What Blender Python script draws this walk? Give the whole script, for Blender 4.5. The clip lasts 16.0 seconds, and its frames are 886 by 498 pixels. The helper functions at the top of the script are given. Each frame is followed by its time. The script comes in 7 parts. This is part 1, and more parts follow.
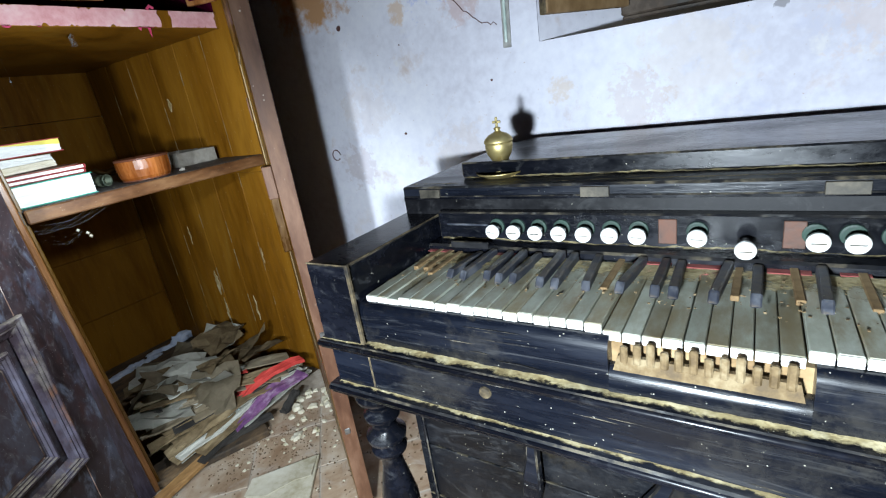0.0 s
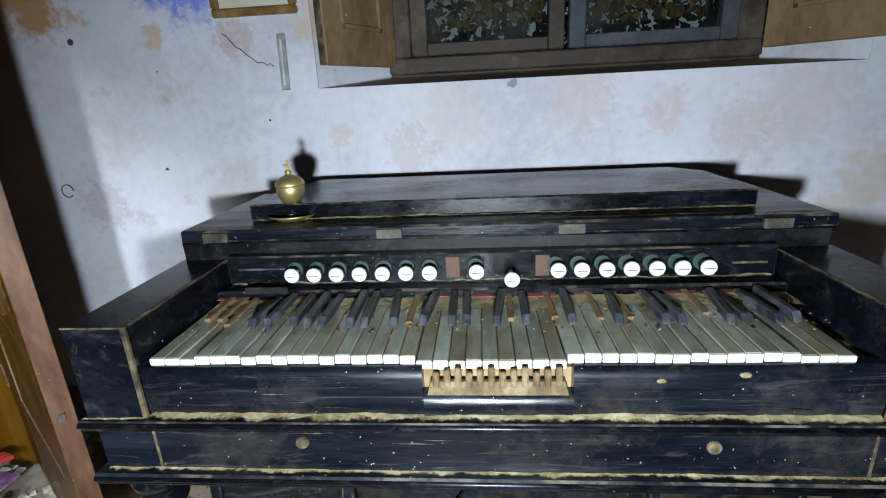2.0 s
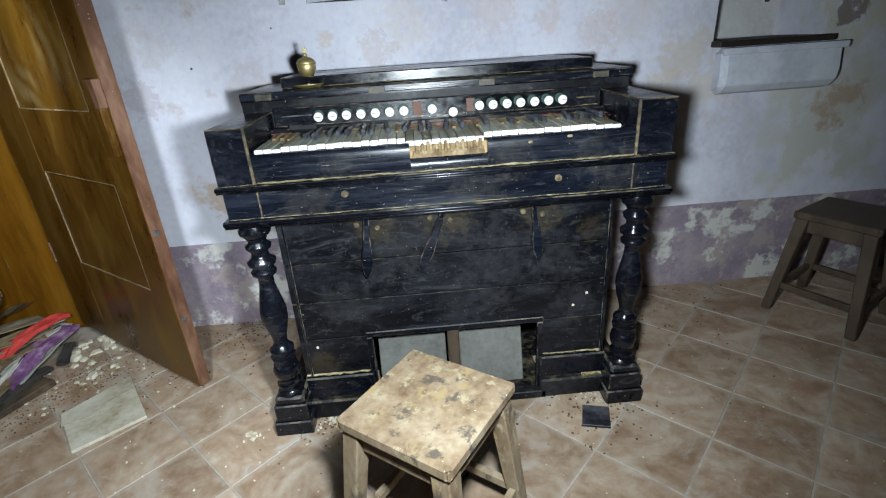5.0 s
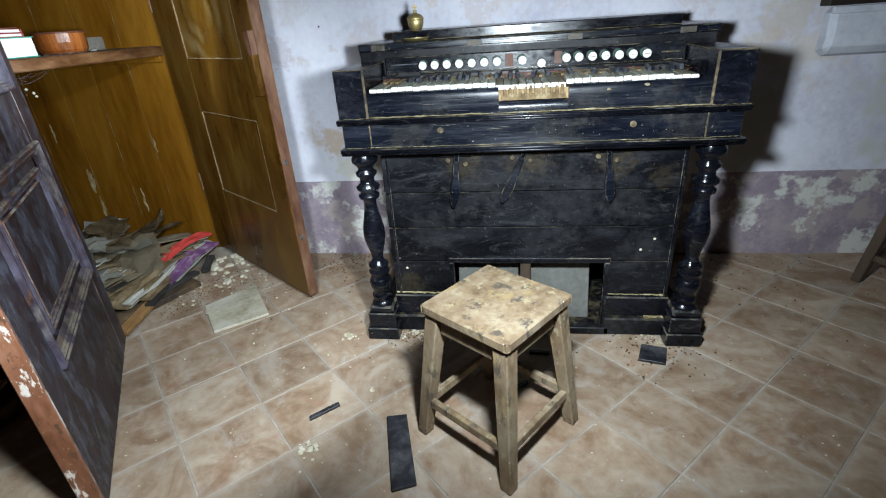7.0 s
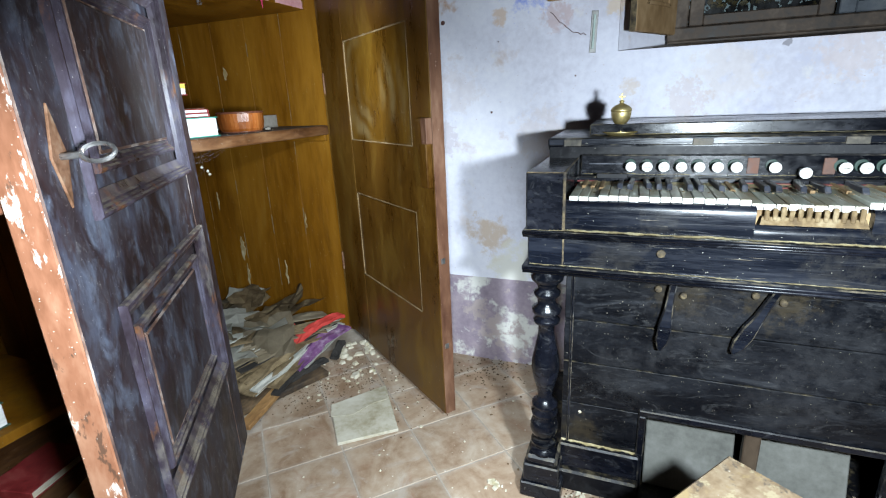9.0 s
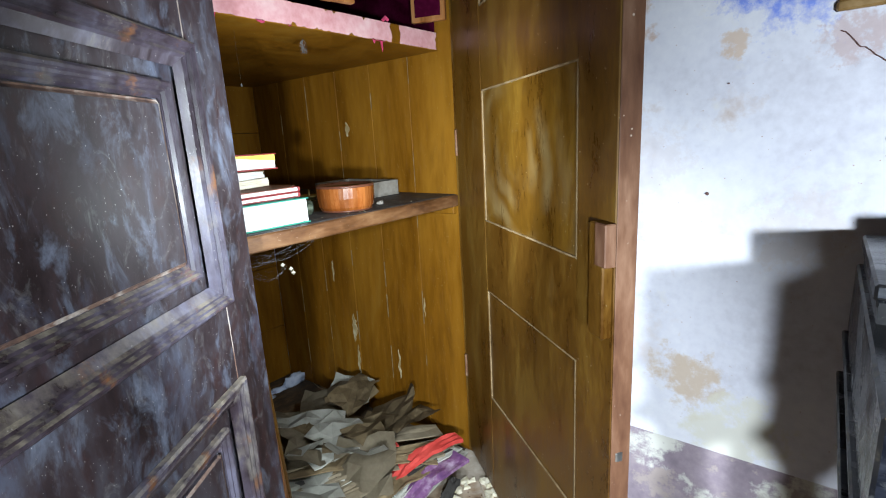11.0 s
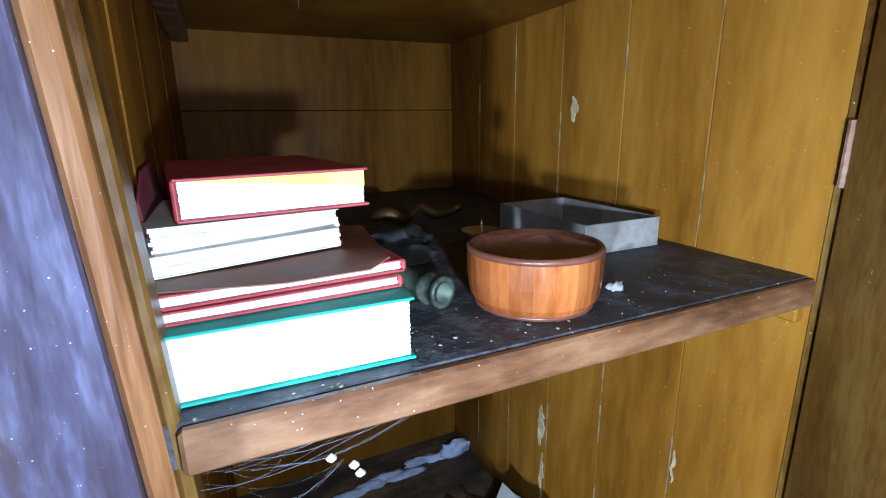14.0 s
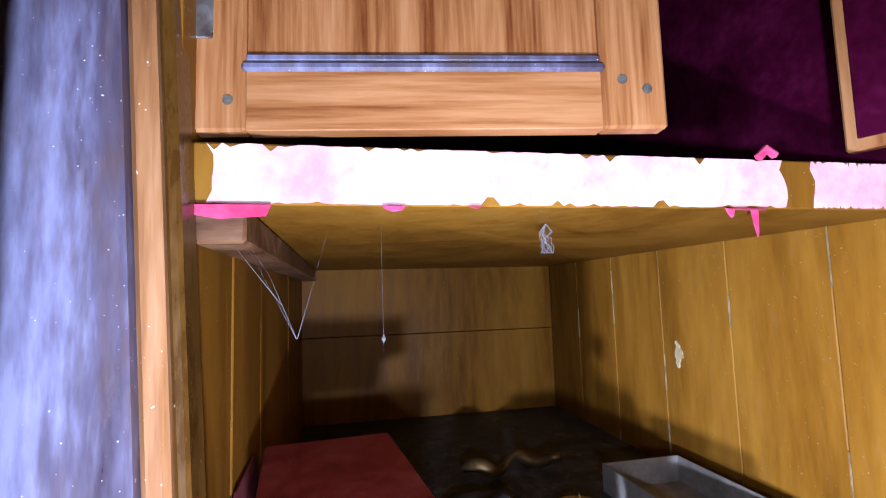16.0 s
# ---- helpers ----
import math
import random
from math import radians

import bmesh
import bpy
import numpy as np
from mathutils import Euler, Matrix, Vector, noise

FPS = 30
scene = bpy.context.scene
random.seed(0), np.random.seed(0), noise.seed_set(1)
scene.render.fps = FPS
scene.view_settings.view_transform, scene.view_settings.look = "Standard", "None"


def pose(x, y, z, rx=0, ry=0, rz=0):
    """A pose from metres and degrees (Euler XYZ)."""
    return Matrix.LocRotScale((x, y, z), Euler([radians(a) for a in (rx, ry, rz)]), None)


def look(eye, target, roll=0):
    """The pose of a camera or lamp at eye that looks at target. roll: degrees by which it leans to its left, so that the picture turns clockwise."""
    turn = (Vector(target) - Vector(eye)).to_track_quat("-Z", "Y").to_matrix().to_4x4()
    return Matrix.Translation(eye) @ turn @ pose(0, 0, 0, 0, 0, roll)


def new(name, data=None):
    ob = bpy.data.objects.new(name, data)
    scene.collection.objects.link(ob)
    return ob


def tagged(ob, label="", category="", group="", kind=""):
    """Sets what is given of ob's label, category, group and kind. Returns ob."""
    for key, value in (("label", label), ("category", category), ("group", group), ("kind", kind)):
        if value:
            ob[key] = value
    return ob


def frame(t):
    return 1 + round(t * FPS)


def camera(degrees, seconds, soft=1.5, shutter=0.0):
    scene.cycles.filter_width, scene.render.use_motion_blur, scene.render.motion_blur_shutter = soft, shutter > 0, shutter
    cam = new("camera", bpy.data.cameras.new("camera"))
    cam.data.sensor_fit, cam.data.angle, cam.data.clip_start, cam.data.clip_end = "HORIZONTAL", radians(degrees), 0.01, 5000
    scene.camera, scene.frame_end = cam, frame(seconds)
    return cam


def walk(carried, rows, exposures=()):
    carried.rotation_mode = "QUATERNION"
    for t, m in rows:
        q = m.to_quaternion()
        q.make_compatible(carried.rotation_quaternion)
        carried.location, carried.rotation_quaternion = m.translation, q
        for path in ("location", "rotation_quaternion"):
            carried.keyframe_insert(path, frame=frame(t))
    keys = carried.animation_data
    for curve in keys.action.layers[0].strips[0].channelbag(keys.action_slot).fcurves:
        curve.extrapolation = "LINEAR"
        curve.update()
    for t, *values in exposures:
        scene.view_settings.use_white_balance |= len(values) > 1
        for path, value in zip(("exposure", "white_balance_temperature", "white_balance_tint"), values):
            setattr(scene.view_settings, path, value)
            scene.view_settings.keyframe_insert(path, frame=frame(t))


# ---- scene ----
cam = camera(85.2, 16.0, soft=1.15)
PATH = [
    (0, (0.02, -0.027, 1.22), (-1.053, 1.536, 0.584), -9.0),
    (0.5, (-0.043, -0.009, 1.242), (-0.692, 1.779, 0.623), -6.8),
    (1, (-0.079, -0.036, 1.253), (-0.544, 1.831, 0.707), -4.6),
    (1.5, (-0.068, -0.046, 1.246), (-0.367, 1.849, 0.684), -3.0),
    (2, (-0.033, -0.072, 1.248), (-0.2, 1.829, 0.651), -2.9),
    (2.5, (0.001, -0.196, 1.246), (-0.12, 1.724, 0.699), -2.7),
    (3, (0.021, -0.325, 1.233), (-0.104, 1.59, 0.67), -3.9),
    (3.5, (0.007, -0.395, 1.218), (-0.079, 1.505, 0.6), -5.0),
    (4, (-0.054, -0.514, 1.19), (-0.008, 1.375, 0.536), -2.6),
    (4.5, (-0.099, -0.65, 1.169), (0.005, 1.217, 0.458), -3.3),
    (4.7, (-0.106, -0.687, 1.159), (-0.007, 1.165, 0.409), -3.5),
    (6.8, (-0.079, -0.993, 1.09), (-0.307, 0.783, 0.198), -4.2),
    (7, (-0.085, -0.99, 1.097), (-0.364, 0.792, 0.233), -4.0),
    (7.5, (-0.115, -0.947, 1.103), (-0.52, 0.829, 0.277), -3.6),
    (8, (-0.186, -0.855, 1.113), (-0.724, 0.903, 0.326), -3.4),
    (8.5, (-0.288, -0.75, 1.14), (-0.873, 1.036, 0.456), -3.4),
    (9, (-0.372, -0.684, 1.148), (-1.086, 1.09, 0.56), -2.6),
    (9.5, (-0.447, -0.548, 1.148), (-1.398, 1.109, 0.556), -3.7),
    (10, (-0.524, -0.378, 1.173), (-1.606, 1.212, 0.621), -1.9),
    (10.2, (-0.545, -0.327, 1.188), (-1.644, 1.26, 0.664), -1.9),
    (12.3, (-0.964, 0.267, 1.338), (-2.558, 1.436, 1.035), -1.2),
    (12.5, (-0.996, 0.314, 1.337), (-2.659, 1.378, 1.021), -0.8),
    (13, (-1.069, 0.401, 1.325), (-2.842, 1.259, 0.98), -2.3),
    (13.5, (-1.225, 0.463, 1.311), (-2.975, 1.343, 0.909), -0.2),
    (14, (-1.342, 0.52, 1.294), (-3.103, 1.321, 0.789), -0.9),
    (14.5, (-1.404, 0.559, 1.297), (-3.268, 1.061, 0.774), -1.3),
    (15, (-1.411, 0.576, 1.332), (-3.329, 0.948, 0.903), -2.2),
    (15.5, (-1.37, 0.58, 1.397), (-3.325, 0.989, 1.3), -2.5),
    (16, (-1.327, 0.568, 1.477), (-3.276, 0.976, 1.657), -1.7),
]
walk(cam, [(t, look(eye, target, roll)) for t, eye, target, roll in PATH],
     [(0.0, 0.45, 6400, 10), (1.0, 0.15, 6500, 10), (2.0, 0.0, 6500, 10), (3.5, -0.05, 6500, 10), (4.7, 0.0, 6500, 10), (7.0, 0.0, 6450, 10), (9.0, 0.4, 6400, 10),
      (10.0, 0.6, 6300, 10), (11.2, 1.0, 6600, 10), (11.8, 1.5, 6800, 10), (12.4, 1.75, 6800, 10), (13.0, 1.65, 6200, 10), (13.6, 1.55, 5600, 12), (14.5, 1.3, 4750, 14), (15.0, 1.55, 4900, 16), (15.5, 2.0, 5900, 22), (16.0, 2.1, 5500, 28)])

# ---- light: fixed lamps standing in for the visitor's moving hand lamp, and dim daylight behind the window ----
world = bpy.data.worlds.new("world")
scene.world = world
world.use_nodes = True
sky = world.node_tree.nodes.new("ShaderNodeTexSky")
sky.sky_type, sky.sun_disc = "NISHITA", False
sky.sun_elevation, sky.sun_rotation = radians(35), radians(200)
world.node_tree.links.new(sky.outputs[0], world.node_tree.nodes["Background"].inputs[0])
world.node_tree.nodes["Background"].inputs[1].default_value = 0.03


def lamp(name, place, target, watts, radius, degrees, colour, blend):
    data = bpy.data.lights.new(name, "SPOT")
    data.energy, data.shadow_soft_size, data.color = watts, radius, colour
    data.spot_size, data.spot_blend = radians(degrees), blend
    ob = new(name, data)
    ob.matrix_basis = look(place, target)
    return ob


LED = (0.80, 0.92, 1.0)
# four added lamps, all lit at once, replace the one carried lamp
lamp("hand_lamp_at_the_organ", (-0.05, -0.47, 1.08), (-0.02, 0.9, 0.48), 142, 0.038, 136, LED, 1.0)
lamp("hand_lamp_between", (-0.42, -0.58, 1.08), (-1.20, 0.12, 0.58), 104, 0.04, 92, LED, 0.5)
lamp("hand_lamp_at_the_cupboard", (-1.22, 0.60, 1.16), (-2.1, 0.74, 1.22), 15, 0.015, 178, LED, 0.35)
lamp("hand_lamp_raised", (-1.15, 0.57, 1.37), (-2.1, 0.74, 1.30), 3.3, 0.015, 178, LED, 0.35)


# ---- materials ----
def material(name, colours, scale=6.0, stretch=(1, 1, 1), rough=0.6, bump=0.2, fine=60.0, specks=None, speck_size=90.0, speck_share=0.25,
             metal=0.0, scratch=0.0, tint_random=0.0, gloss_var=0.15, stains=None, stain_scale=2.0, stain_share=0.4, soft=0.12, swirl=0.0, spec=0.4, top_dust=None, dust_amount=0.5, own=False):
    """Colour from a ramp over two sizes of noise, then stains, then small specks; roughness and relief follow the same noises."""
    m = bpy.data.materials.new(name)
    m.use_nodes = True
    nt = m.node_tree
    bsdf = nt.nodes["Principled BSDF"]
    link = nt.links.new

    def node(kind, **values):
        n = nt.nodes.new("ShaderNode" + kind)
        for k, v in values.items():
            n.inputs[k].default_value = v
        return n

    co = node("TexCoord")
    mp = node("Mapping")
    mp.inputs["Scale"].default_value = stretch
    if own:                                   # every piece takes its own stretch of the pattern
        info0 = node("ObjectInfo")
        far = node("VectorMath")
        far.operation = "MULTIPLY_ADD"
        far.inputs[0].default_value = (37.0, 61.0, 23.0)
        link(info0.outputs["Random"], far.inputs[1])
        link(co.outputs["Object"], far.inputs[2])
        link(far.outputs[0], mp.inputs[0])
    else:
        link(co.outputs["Object"], mp.inputs[0])
    big = node("TexNoise", Scale=scale, Detail=6.0, Roughness=0.62, Distortion=swirl)
    link(mp.outputs[0], big.inputs["Vector"])
    small = node("TexNoise", Scale=fine, Detail=3.0, Roughness=0.6)
    link(mp.outputs[0], small.inputs["Vector"])
    mixv = node("Math")
    mixv.operation = "MULTIPLY_ADD"
    mixv.inputs[1].default_value = 0.35
    link(small.outputs[0], mixv.inputs[0])
    sub = node("Math")
    sub.operation = "SUBTRACT"
    sub.inputs[1].default_value = 0.175
    link(big.outputs[0], sub.inputs[0])
    link(sub.outputs[0], mixv.inputs[2])
    ramp = node("ValToRGB")
    link(mixv.outputs[0], ramp.inputs[0])
    el = ramp.color_ramp.elements
    n = len(colours)
    while len(el) < n:
        el.new(0.5)
    for i, c in enumerate(colours):
        el[i].position = 0.32 + 0.36 * i / max(1, n - 1)
        el[i].color = (*c, 1)
    out = ramp.outputs[0]

    def over(colour, factor):
        nonlocal out
        mx = nt.nodes.new("ShaderNodeMix")
        mx.data_type = "RGBA"
        link(factor, mx.inputs["Factor"])
        link(out, mx.inputs[6])
        mx.inputs[7].default_value = (*colour, 1)
        out = mx.outputs[2]

    def mask(source, low, high):
        r = node("MapRange")
        r.inputs["From Min"].default_value, r.inputs["From Max"].default_value = low, high
        link(source, r.inputs["Value"])
        return r.outputs[0]

    for k, colour in enumerate(stains or ()):
        st = node("TexNoise", Scale=stain_scale * (1 + 0.7 * k), Detail=8.0, Roughness=0.68, Distortion=swirl)
        off = node("Mapping")
        off.inputs["Location"].default_value = (3.1 * k + 1.7, 5.3 * k, 2.2 * k)
        link(mp.outputs[0], off.inputs[0])
        link(off.outputs[0], st.inputs["Vector"])
        edge = 0.5 + (0.5 - stain_share) * 0.45
        over(colour, mask(st.outputs[0], edge, edge + soft))
    if scratch:
        sc = node("TexNoise", Scale=14.0, Detail=5.0, Roughness=0.75, Distortion=2.5)
        link(mp.outputs[0], sc.inputs["Vector"])
        f = node("Math")
        f.operation = "MULTIPLY"
        f.inputs[1].default_value = scratch
        link(mask(sc.outputs[0], 0.55, 0.75), f.inputs[0])
        over((0.5, 0.5, 0.5), f.outputs[0])
    if top_dust:                              # dust lies on what faces up
        geo = node("NewGeometry")
        sp = node("SeparateXYZ")
        link(geo.outputs["Normal"], sp.inputs[0])
        dn = node("TexNoise", Scale=22.0, Detail=7.0, Roughness=0.7)
        link(co.outputs["Object"], dn.inputs["Vector"])
        d = node("Math")
        d.operation = "MULTIPLY"
        link(mask(sp.outputs["Z"], 0.25, 0.75), d.inputs[0])
        link(mask(dn.outputs[0], 0.72 - dust_amount * 0.5, 0.95 - dust_amount * 0.5), d.inputs[1])
        over(top_dust, d.outputs[0])
    if specks:
        vo = node("TexVoronoi", Scale=speck_size, Randomness=1.0)
        link(co.outputs["Object"], vo.inputs["Vector"])
        keep = node("TexNoise", Scale=speck_size * 0.6, Detail=1.0)
        link(co.outputs["Object"], keep.inputs["Vector"])
        a = node("Math")
        a.operation = "MULTIPLY"
        link(mask(vo.outputs["Distance"], 0.24, 0.10), a.inputs[0])
        link(mask(keep.outputs[0], 0.72 - speck_share * 0.5, 0.75 - speck_share * 0.5), a.inputs[1])
        over(specks, a.outputs[0])
    if tint_random:
        info = node("ObjectInfo")
        hs = node("HueSaturation")
        link(out, hs.inputs["Color"])
        link(mask(info.outputs["Random"], 0, 1), hs.inputs["Value"])
        r = hs.inputs["Value"].links[0].from_node
        r.inputs["To Min"].default_value, r.inputs["To Max"].default_value = 1 - tint_random, 1 + tint_random
        out = hs.outputs[0]
    link(out, bsdf.inputs["Base Color"])
    rr = mask(mixv.outputs[0], 0.3, 0.7)
    rn = rr.node
    rn.inputs["To Min"].default_value, rn.inputs["To Max"].default_value = max(0.03, rough - gloss_var), min(1.0, rough + gloss_var)
    link(rr, bsdf.inputs["Roughness"])
    bsdf.inputs["Metallic"].default_value = metal
    bsdf.inputs["Specular IOR Level"].default_value = spec
    if bump:
        b = node("Bump")
        b.inputs["Strength"].default_value, b.inputs["Distance"].default_value = bump, 0.004
        link(mixv.outputs[0], b.inputs["Height"])
        link(b.outputs[0], bsdf.inputs["Normal"])
    return m


M_WALL = material("limewash", [(0.50, 0.49, 0.56), (0.62, 0.62, 0.70), (0.70, 0.70, 0.76)], scale=2.2, rough=0.9, bump=0.35, fine=40,
                  stains=[(0.58, 0.50, 0.47), (0.46, 0.47, 0.60), (0.50, 0.41, 0.38), (0.66, 0.64, 0.62)], stain_scale=2.6, stain_share=0.27, soft=0.16, scratch=0.06, specks=(0.40, 0.28, 0.24), speck_size=130, speck_share=0.08)


def patch(m, centre, radius, colour, strength=1.0, scale=7.0, low=0.47, high=0.60):
    """A blotch of colour with a ragged outline round one place of a surface."""
    nt = m.node_tree
    base = nt.nodes["Principled BSDF"].inputs["Base Color"]
    before = base.links[0].from_socket
    co = nt.nodes.new("ShaderNodeTexCoord")
    dist = nt.nodes.new("ShaderNodeVectorMath")
    dist.operation = "DISTANCE"
    dist.inputs[1].default_value = centre
    nt.links.new(co.outputs["Object"], dist.inputs[0])
    fall = nt.nodes.new("ShaderNodeMapRange")
    fall.inputs["From Min"].default_value, fall.inputs["From Max"].default_value = radius, radius * 0.25
    fall.inputs["To Min"].default_value, fall.inputs["To Max"].default_value = -0.35, 0.12
    nt.links.new(dist.outputs["Value"], fall.inputs["Value"])
    ns = nt.nodes.new("ShaderNodeTexNoise")
    ns.inputs["Scale"].default_value, ns.inputs["Detail"].default_value, ns.inputs["Roughness"].default_value = scale, 8.0, 0.7
    nt.links.new(co.outputs["Object"], ns.inputs["Vector"])
    add = nt.nodes.new("ShaderNodeMath")
    nt.links.new(fall.outputs[0], add.inputs[0])
    nt.links.new(ns.outputs[0], add.inputs[1])
    edge = nt.nodes.new("ShaderNodeMapRange")
    edge.inputs["From Min"].default_value, edge.inputs["From Max"].default_value, edge.inputs["To Max"].default_value = low, high, strength
    nt.links.new(add.outputs[0], edge.inputs["Value"])
    mx = nt.nodes.new("ShaderNodeMix")
    mx.data_type = "RGBA"
    nt.links.new(edge.outputs[0], mx.inputs["Factor"])
    nt.links.new(before, mx.inputs[6])
    mx.inputs[7].default_value = (*colour, 1)
    nt.links.new(mx.outputs[2], base)


Y = 1.222
patch(M_WALL, (-0.78, Y, 1.62), 0.34, (0.16, 0.24, 0.70), 0.95, 9)
patch(M_WALL, (-1.20, Y, 1.60), 0.34, (0.46, 0.24, 0.10), 0.95, 8)
patch(M_WALL, (-0.87, Y, 1.44), 0.07, (0.55, 0.36, 0.20), 0.6, 30)
patch(M_WALL, (-0.46, Y, 1.45), 0.11, (0.56, 0.42, 0.26), 0.6, 26)
patch(M_WALL, (-0.66, Y, 1.42), 0.12, (0.45, 0.30, 0.28), 0.55, 34)
patch(M_WALL, (-0.40, Y, 1.16), 0.08, (0.56, 0.44, 0.32), 0.5, 34)
patch(M_WALL, (0.43, Y, 1.19), 0.13, (0.58, 0.46, 0.43), 0.5, 30)
patch(M_WALL, (-0.10, Y, 1.20), 0.22, (0.60, 0.53, 0.48), 0.4, 26)
patch(M_WALL, (0.75, Y, 1.20), 0.25, (0.58, 0.50, 0.47), 0.45, 22)
patch(M_WALL, (1.0, Y, 1.35), 0.12, (0.56, 0.34, 0.30), 0.7, 16)
patch(M_WALL, (-0.92, Y, 0.60), 0.20, (0.50, 0.36, 0.22), 0.7, 14)
patch(M_WALL, (-0.80, Y, 0.47), 0.25, (0.62, 0.60, 0.52), 0.8, 14)
patch(M_WALL, (0.85, Y, 0.55), 0.45, (0.52, 0.52, 0.48), 0.8, 7)
patch(M_WALL, (1.6, Y, 0.75), 0.65, (0.50, 0.50, 0.42), 0.8, 5)
patch(M_WALL, (1.65, Y, 0.80), 0.22, (0.40, 0.27, 0.18), 0.7, 12)
patch(M_WALL, (1.75, Y, 1.30), 0.55, (0.55, 0.53, 0.40), 0.7, 6)
patch(M_WALL, (1.62, Y, 1.15), 0.14, (0.12, 0.08, 0.07), 0.7, 26, 0.50, 0.56)
patch(M_WALL, (0.05, Y, 1.275), 0.028, (0.10, 0.09, 0.09), 0.6, 40, 0.50, 0.56)

patch(M_WALL, (-0.72, Y, 1.02), 0.22, (0.56, 0.47, 0.43), 0.35, 34)
patch(M_WALL, (0.22, Y, 1.24), 0.20, (0.58, 0.46, 0.41), 0.40, 48, 0.49, 0.58)
patch(M_WALL, (-1.05, Y, 1.18), 0.22, (0.52, 0.44, 0.42), 0.30, 34)
patch(M_WALL, (-1.12, Y, 1.00), 0.16, (0.38, 0.29, 0.29), 0.35, 46, 0.50, 0.56)
patch(M_WALL, (-0.22, Y, 1.12), 0.16, (0.52, 0.40, 0.35), 0.35, 52, 0.50, 0.57)
patch(M_WALL, (0.62, Y, 1.14), 0.18, (0.54, 0.42, 0.37), 0.35, 50, 0.50, 0.57)
patch(M_WALL, (1.05, Y, 0.95), 0.40, (0.55, 0.47, 0.36), 0.55, 11)

M_DADO = material("peeling_dado", [(0.20, 0.16, 0.20), (0.27, 0.22, 0.26), (0.36, 0.30, 0.32)], scale=5, rough=0.9, bump=0.5, fine=50,
                  stains=[(0.56, 0.55, 0.51), (0.36, 0.30, 0.29)], stain_scale=6.0, stain_share=0.42, soft=0.06)
M_PLASTER = material("bare_plaster", [(0.46, 0.44, 0.42), (0.56, 0.55, 0.53), (0.64, 0.63, 0.62)], scale=3, rough=0.95, bump=0.4)
# ceiling out of view, set dark to lower the room's bounced light
M_CEIL = material("unseen_dark_ceiling", [(0.05, 0.038, 0.028), (0.09, 0.07, 0.052)], scale=1.5, stretch=(0.3, 3, 1), rough=0.85, bump=0.3)
# for walls out of view, kept dark so they bounce little light
M_FARWALL = material("unseen_dark_plaster", [(0.07, 0.065, 0.065), (0.11, 0.105, 0.105), (0.15, 0.145, 0.145)], scale=1.6, rough=0.95, bump=0.3)
TILE_KIND = dict(scale=4.5, swirl=1.6, rough=0.72, bump=0.25, fine=35, stains=[(0.28, 0.14, 0.085), (0.40, 0.355, 0.31)], stain_scale=3.4, stain_share=0.38, soft=0.22,
                 specks=(0.6, 0.55, 0.46), speck_size=60, speck_share=0.12, tint_random=0.14)
TILE_COLOURS = [(0.23, 0.145, 0.088), (0.325, 0.235, 0.16), (0.41, 0.33, 0.25)]
M_TILE = material("floor_tile", TILE_COLOURS, own=True, **TILE_KIND)
M_TILE_FAR = material("floor_tile_far", TILE_COLOURS, **TILE_KIND)


def grout_haze(m, half):
    """Smears of pale grout along a tile's rim."""
    nt = m.node_tree
    base = nt.nodes["Principled BSDF"].inputs["Base Color"]
    before = base.links[0].from_socket
    co, sep, ax, ay, mx, ns, add, cut, mix = [nt.nodes.new("ShaderNode" + k) for k in ("TexCoord", "SeparateXYZ", "Math", "Math", "Math", "TexNoise", "Math", "MapRange", "Mix")]
    info, far = nt.nodes.new("ShaderNodeObjectInfo"), nt.nodes.new("ShaderNodeVectorMath")
    far.operation = "MULTIPLY_ADD"
    far.inputs[0].default_value = (41.0, 17.0, 29.0)
    nt.links.new(info.outputs["Random"], far.inputs[1])
    nt.links.new(co.outputs["Object"], far.inputs[2])
    nt.links.new(co.outputs["Object"], sep.inputs[0])
    ax.operation = ay.operation = "ABSOLUTE"
    mx.operation = "MAXIMUM"
    nt.links.new(sep.outputs["X"], ax.inputs[0])
    nt.links.new(sep.outputs["Y"], ay.inputs[0])
    nt.links.new(ax.outputs[0], mx.inputs[0])
    nt.links.new(ay.outputs[0], mx.inputs[1])
    ns.inputs["Scale"].default_value, ns.inputs["Detail"].default_value, ns.inputs["Roughness"].default_value = 9.0, 6.0, 0.65
    nt.links.new(far.outputs[0], ns.inputs["Vector"])
    add.operation = "MULTIPLY_ADD"
    add.inputs[1].default_value = 0.05
    nt.links.new(ns.outputs[0], add.inputs[0])
    nt.links.new(mx.outputs[0], add.inputs[2])
    cut.inputs["From Min"].default_value, cut.inputs["From Max"].default_value, cut.inputs["To Max"].default_value = half + 0.006, half + 0.034, 0.55
    nt.links.new(add.outputs[0], cut.inputs["Value"])
    mix.data_type = "RGBA"
    nt.links.new(cut.outputs[0], mix.inputs["Factor"])
    nt.links.new(before, mix.inputs[6])
    mix.inputs[7].default_value = (0.41, 0.36, 0.305, 1)
    nt.links.new(mix.outputs[2], base)


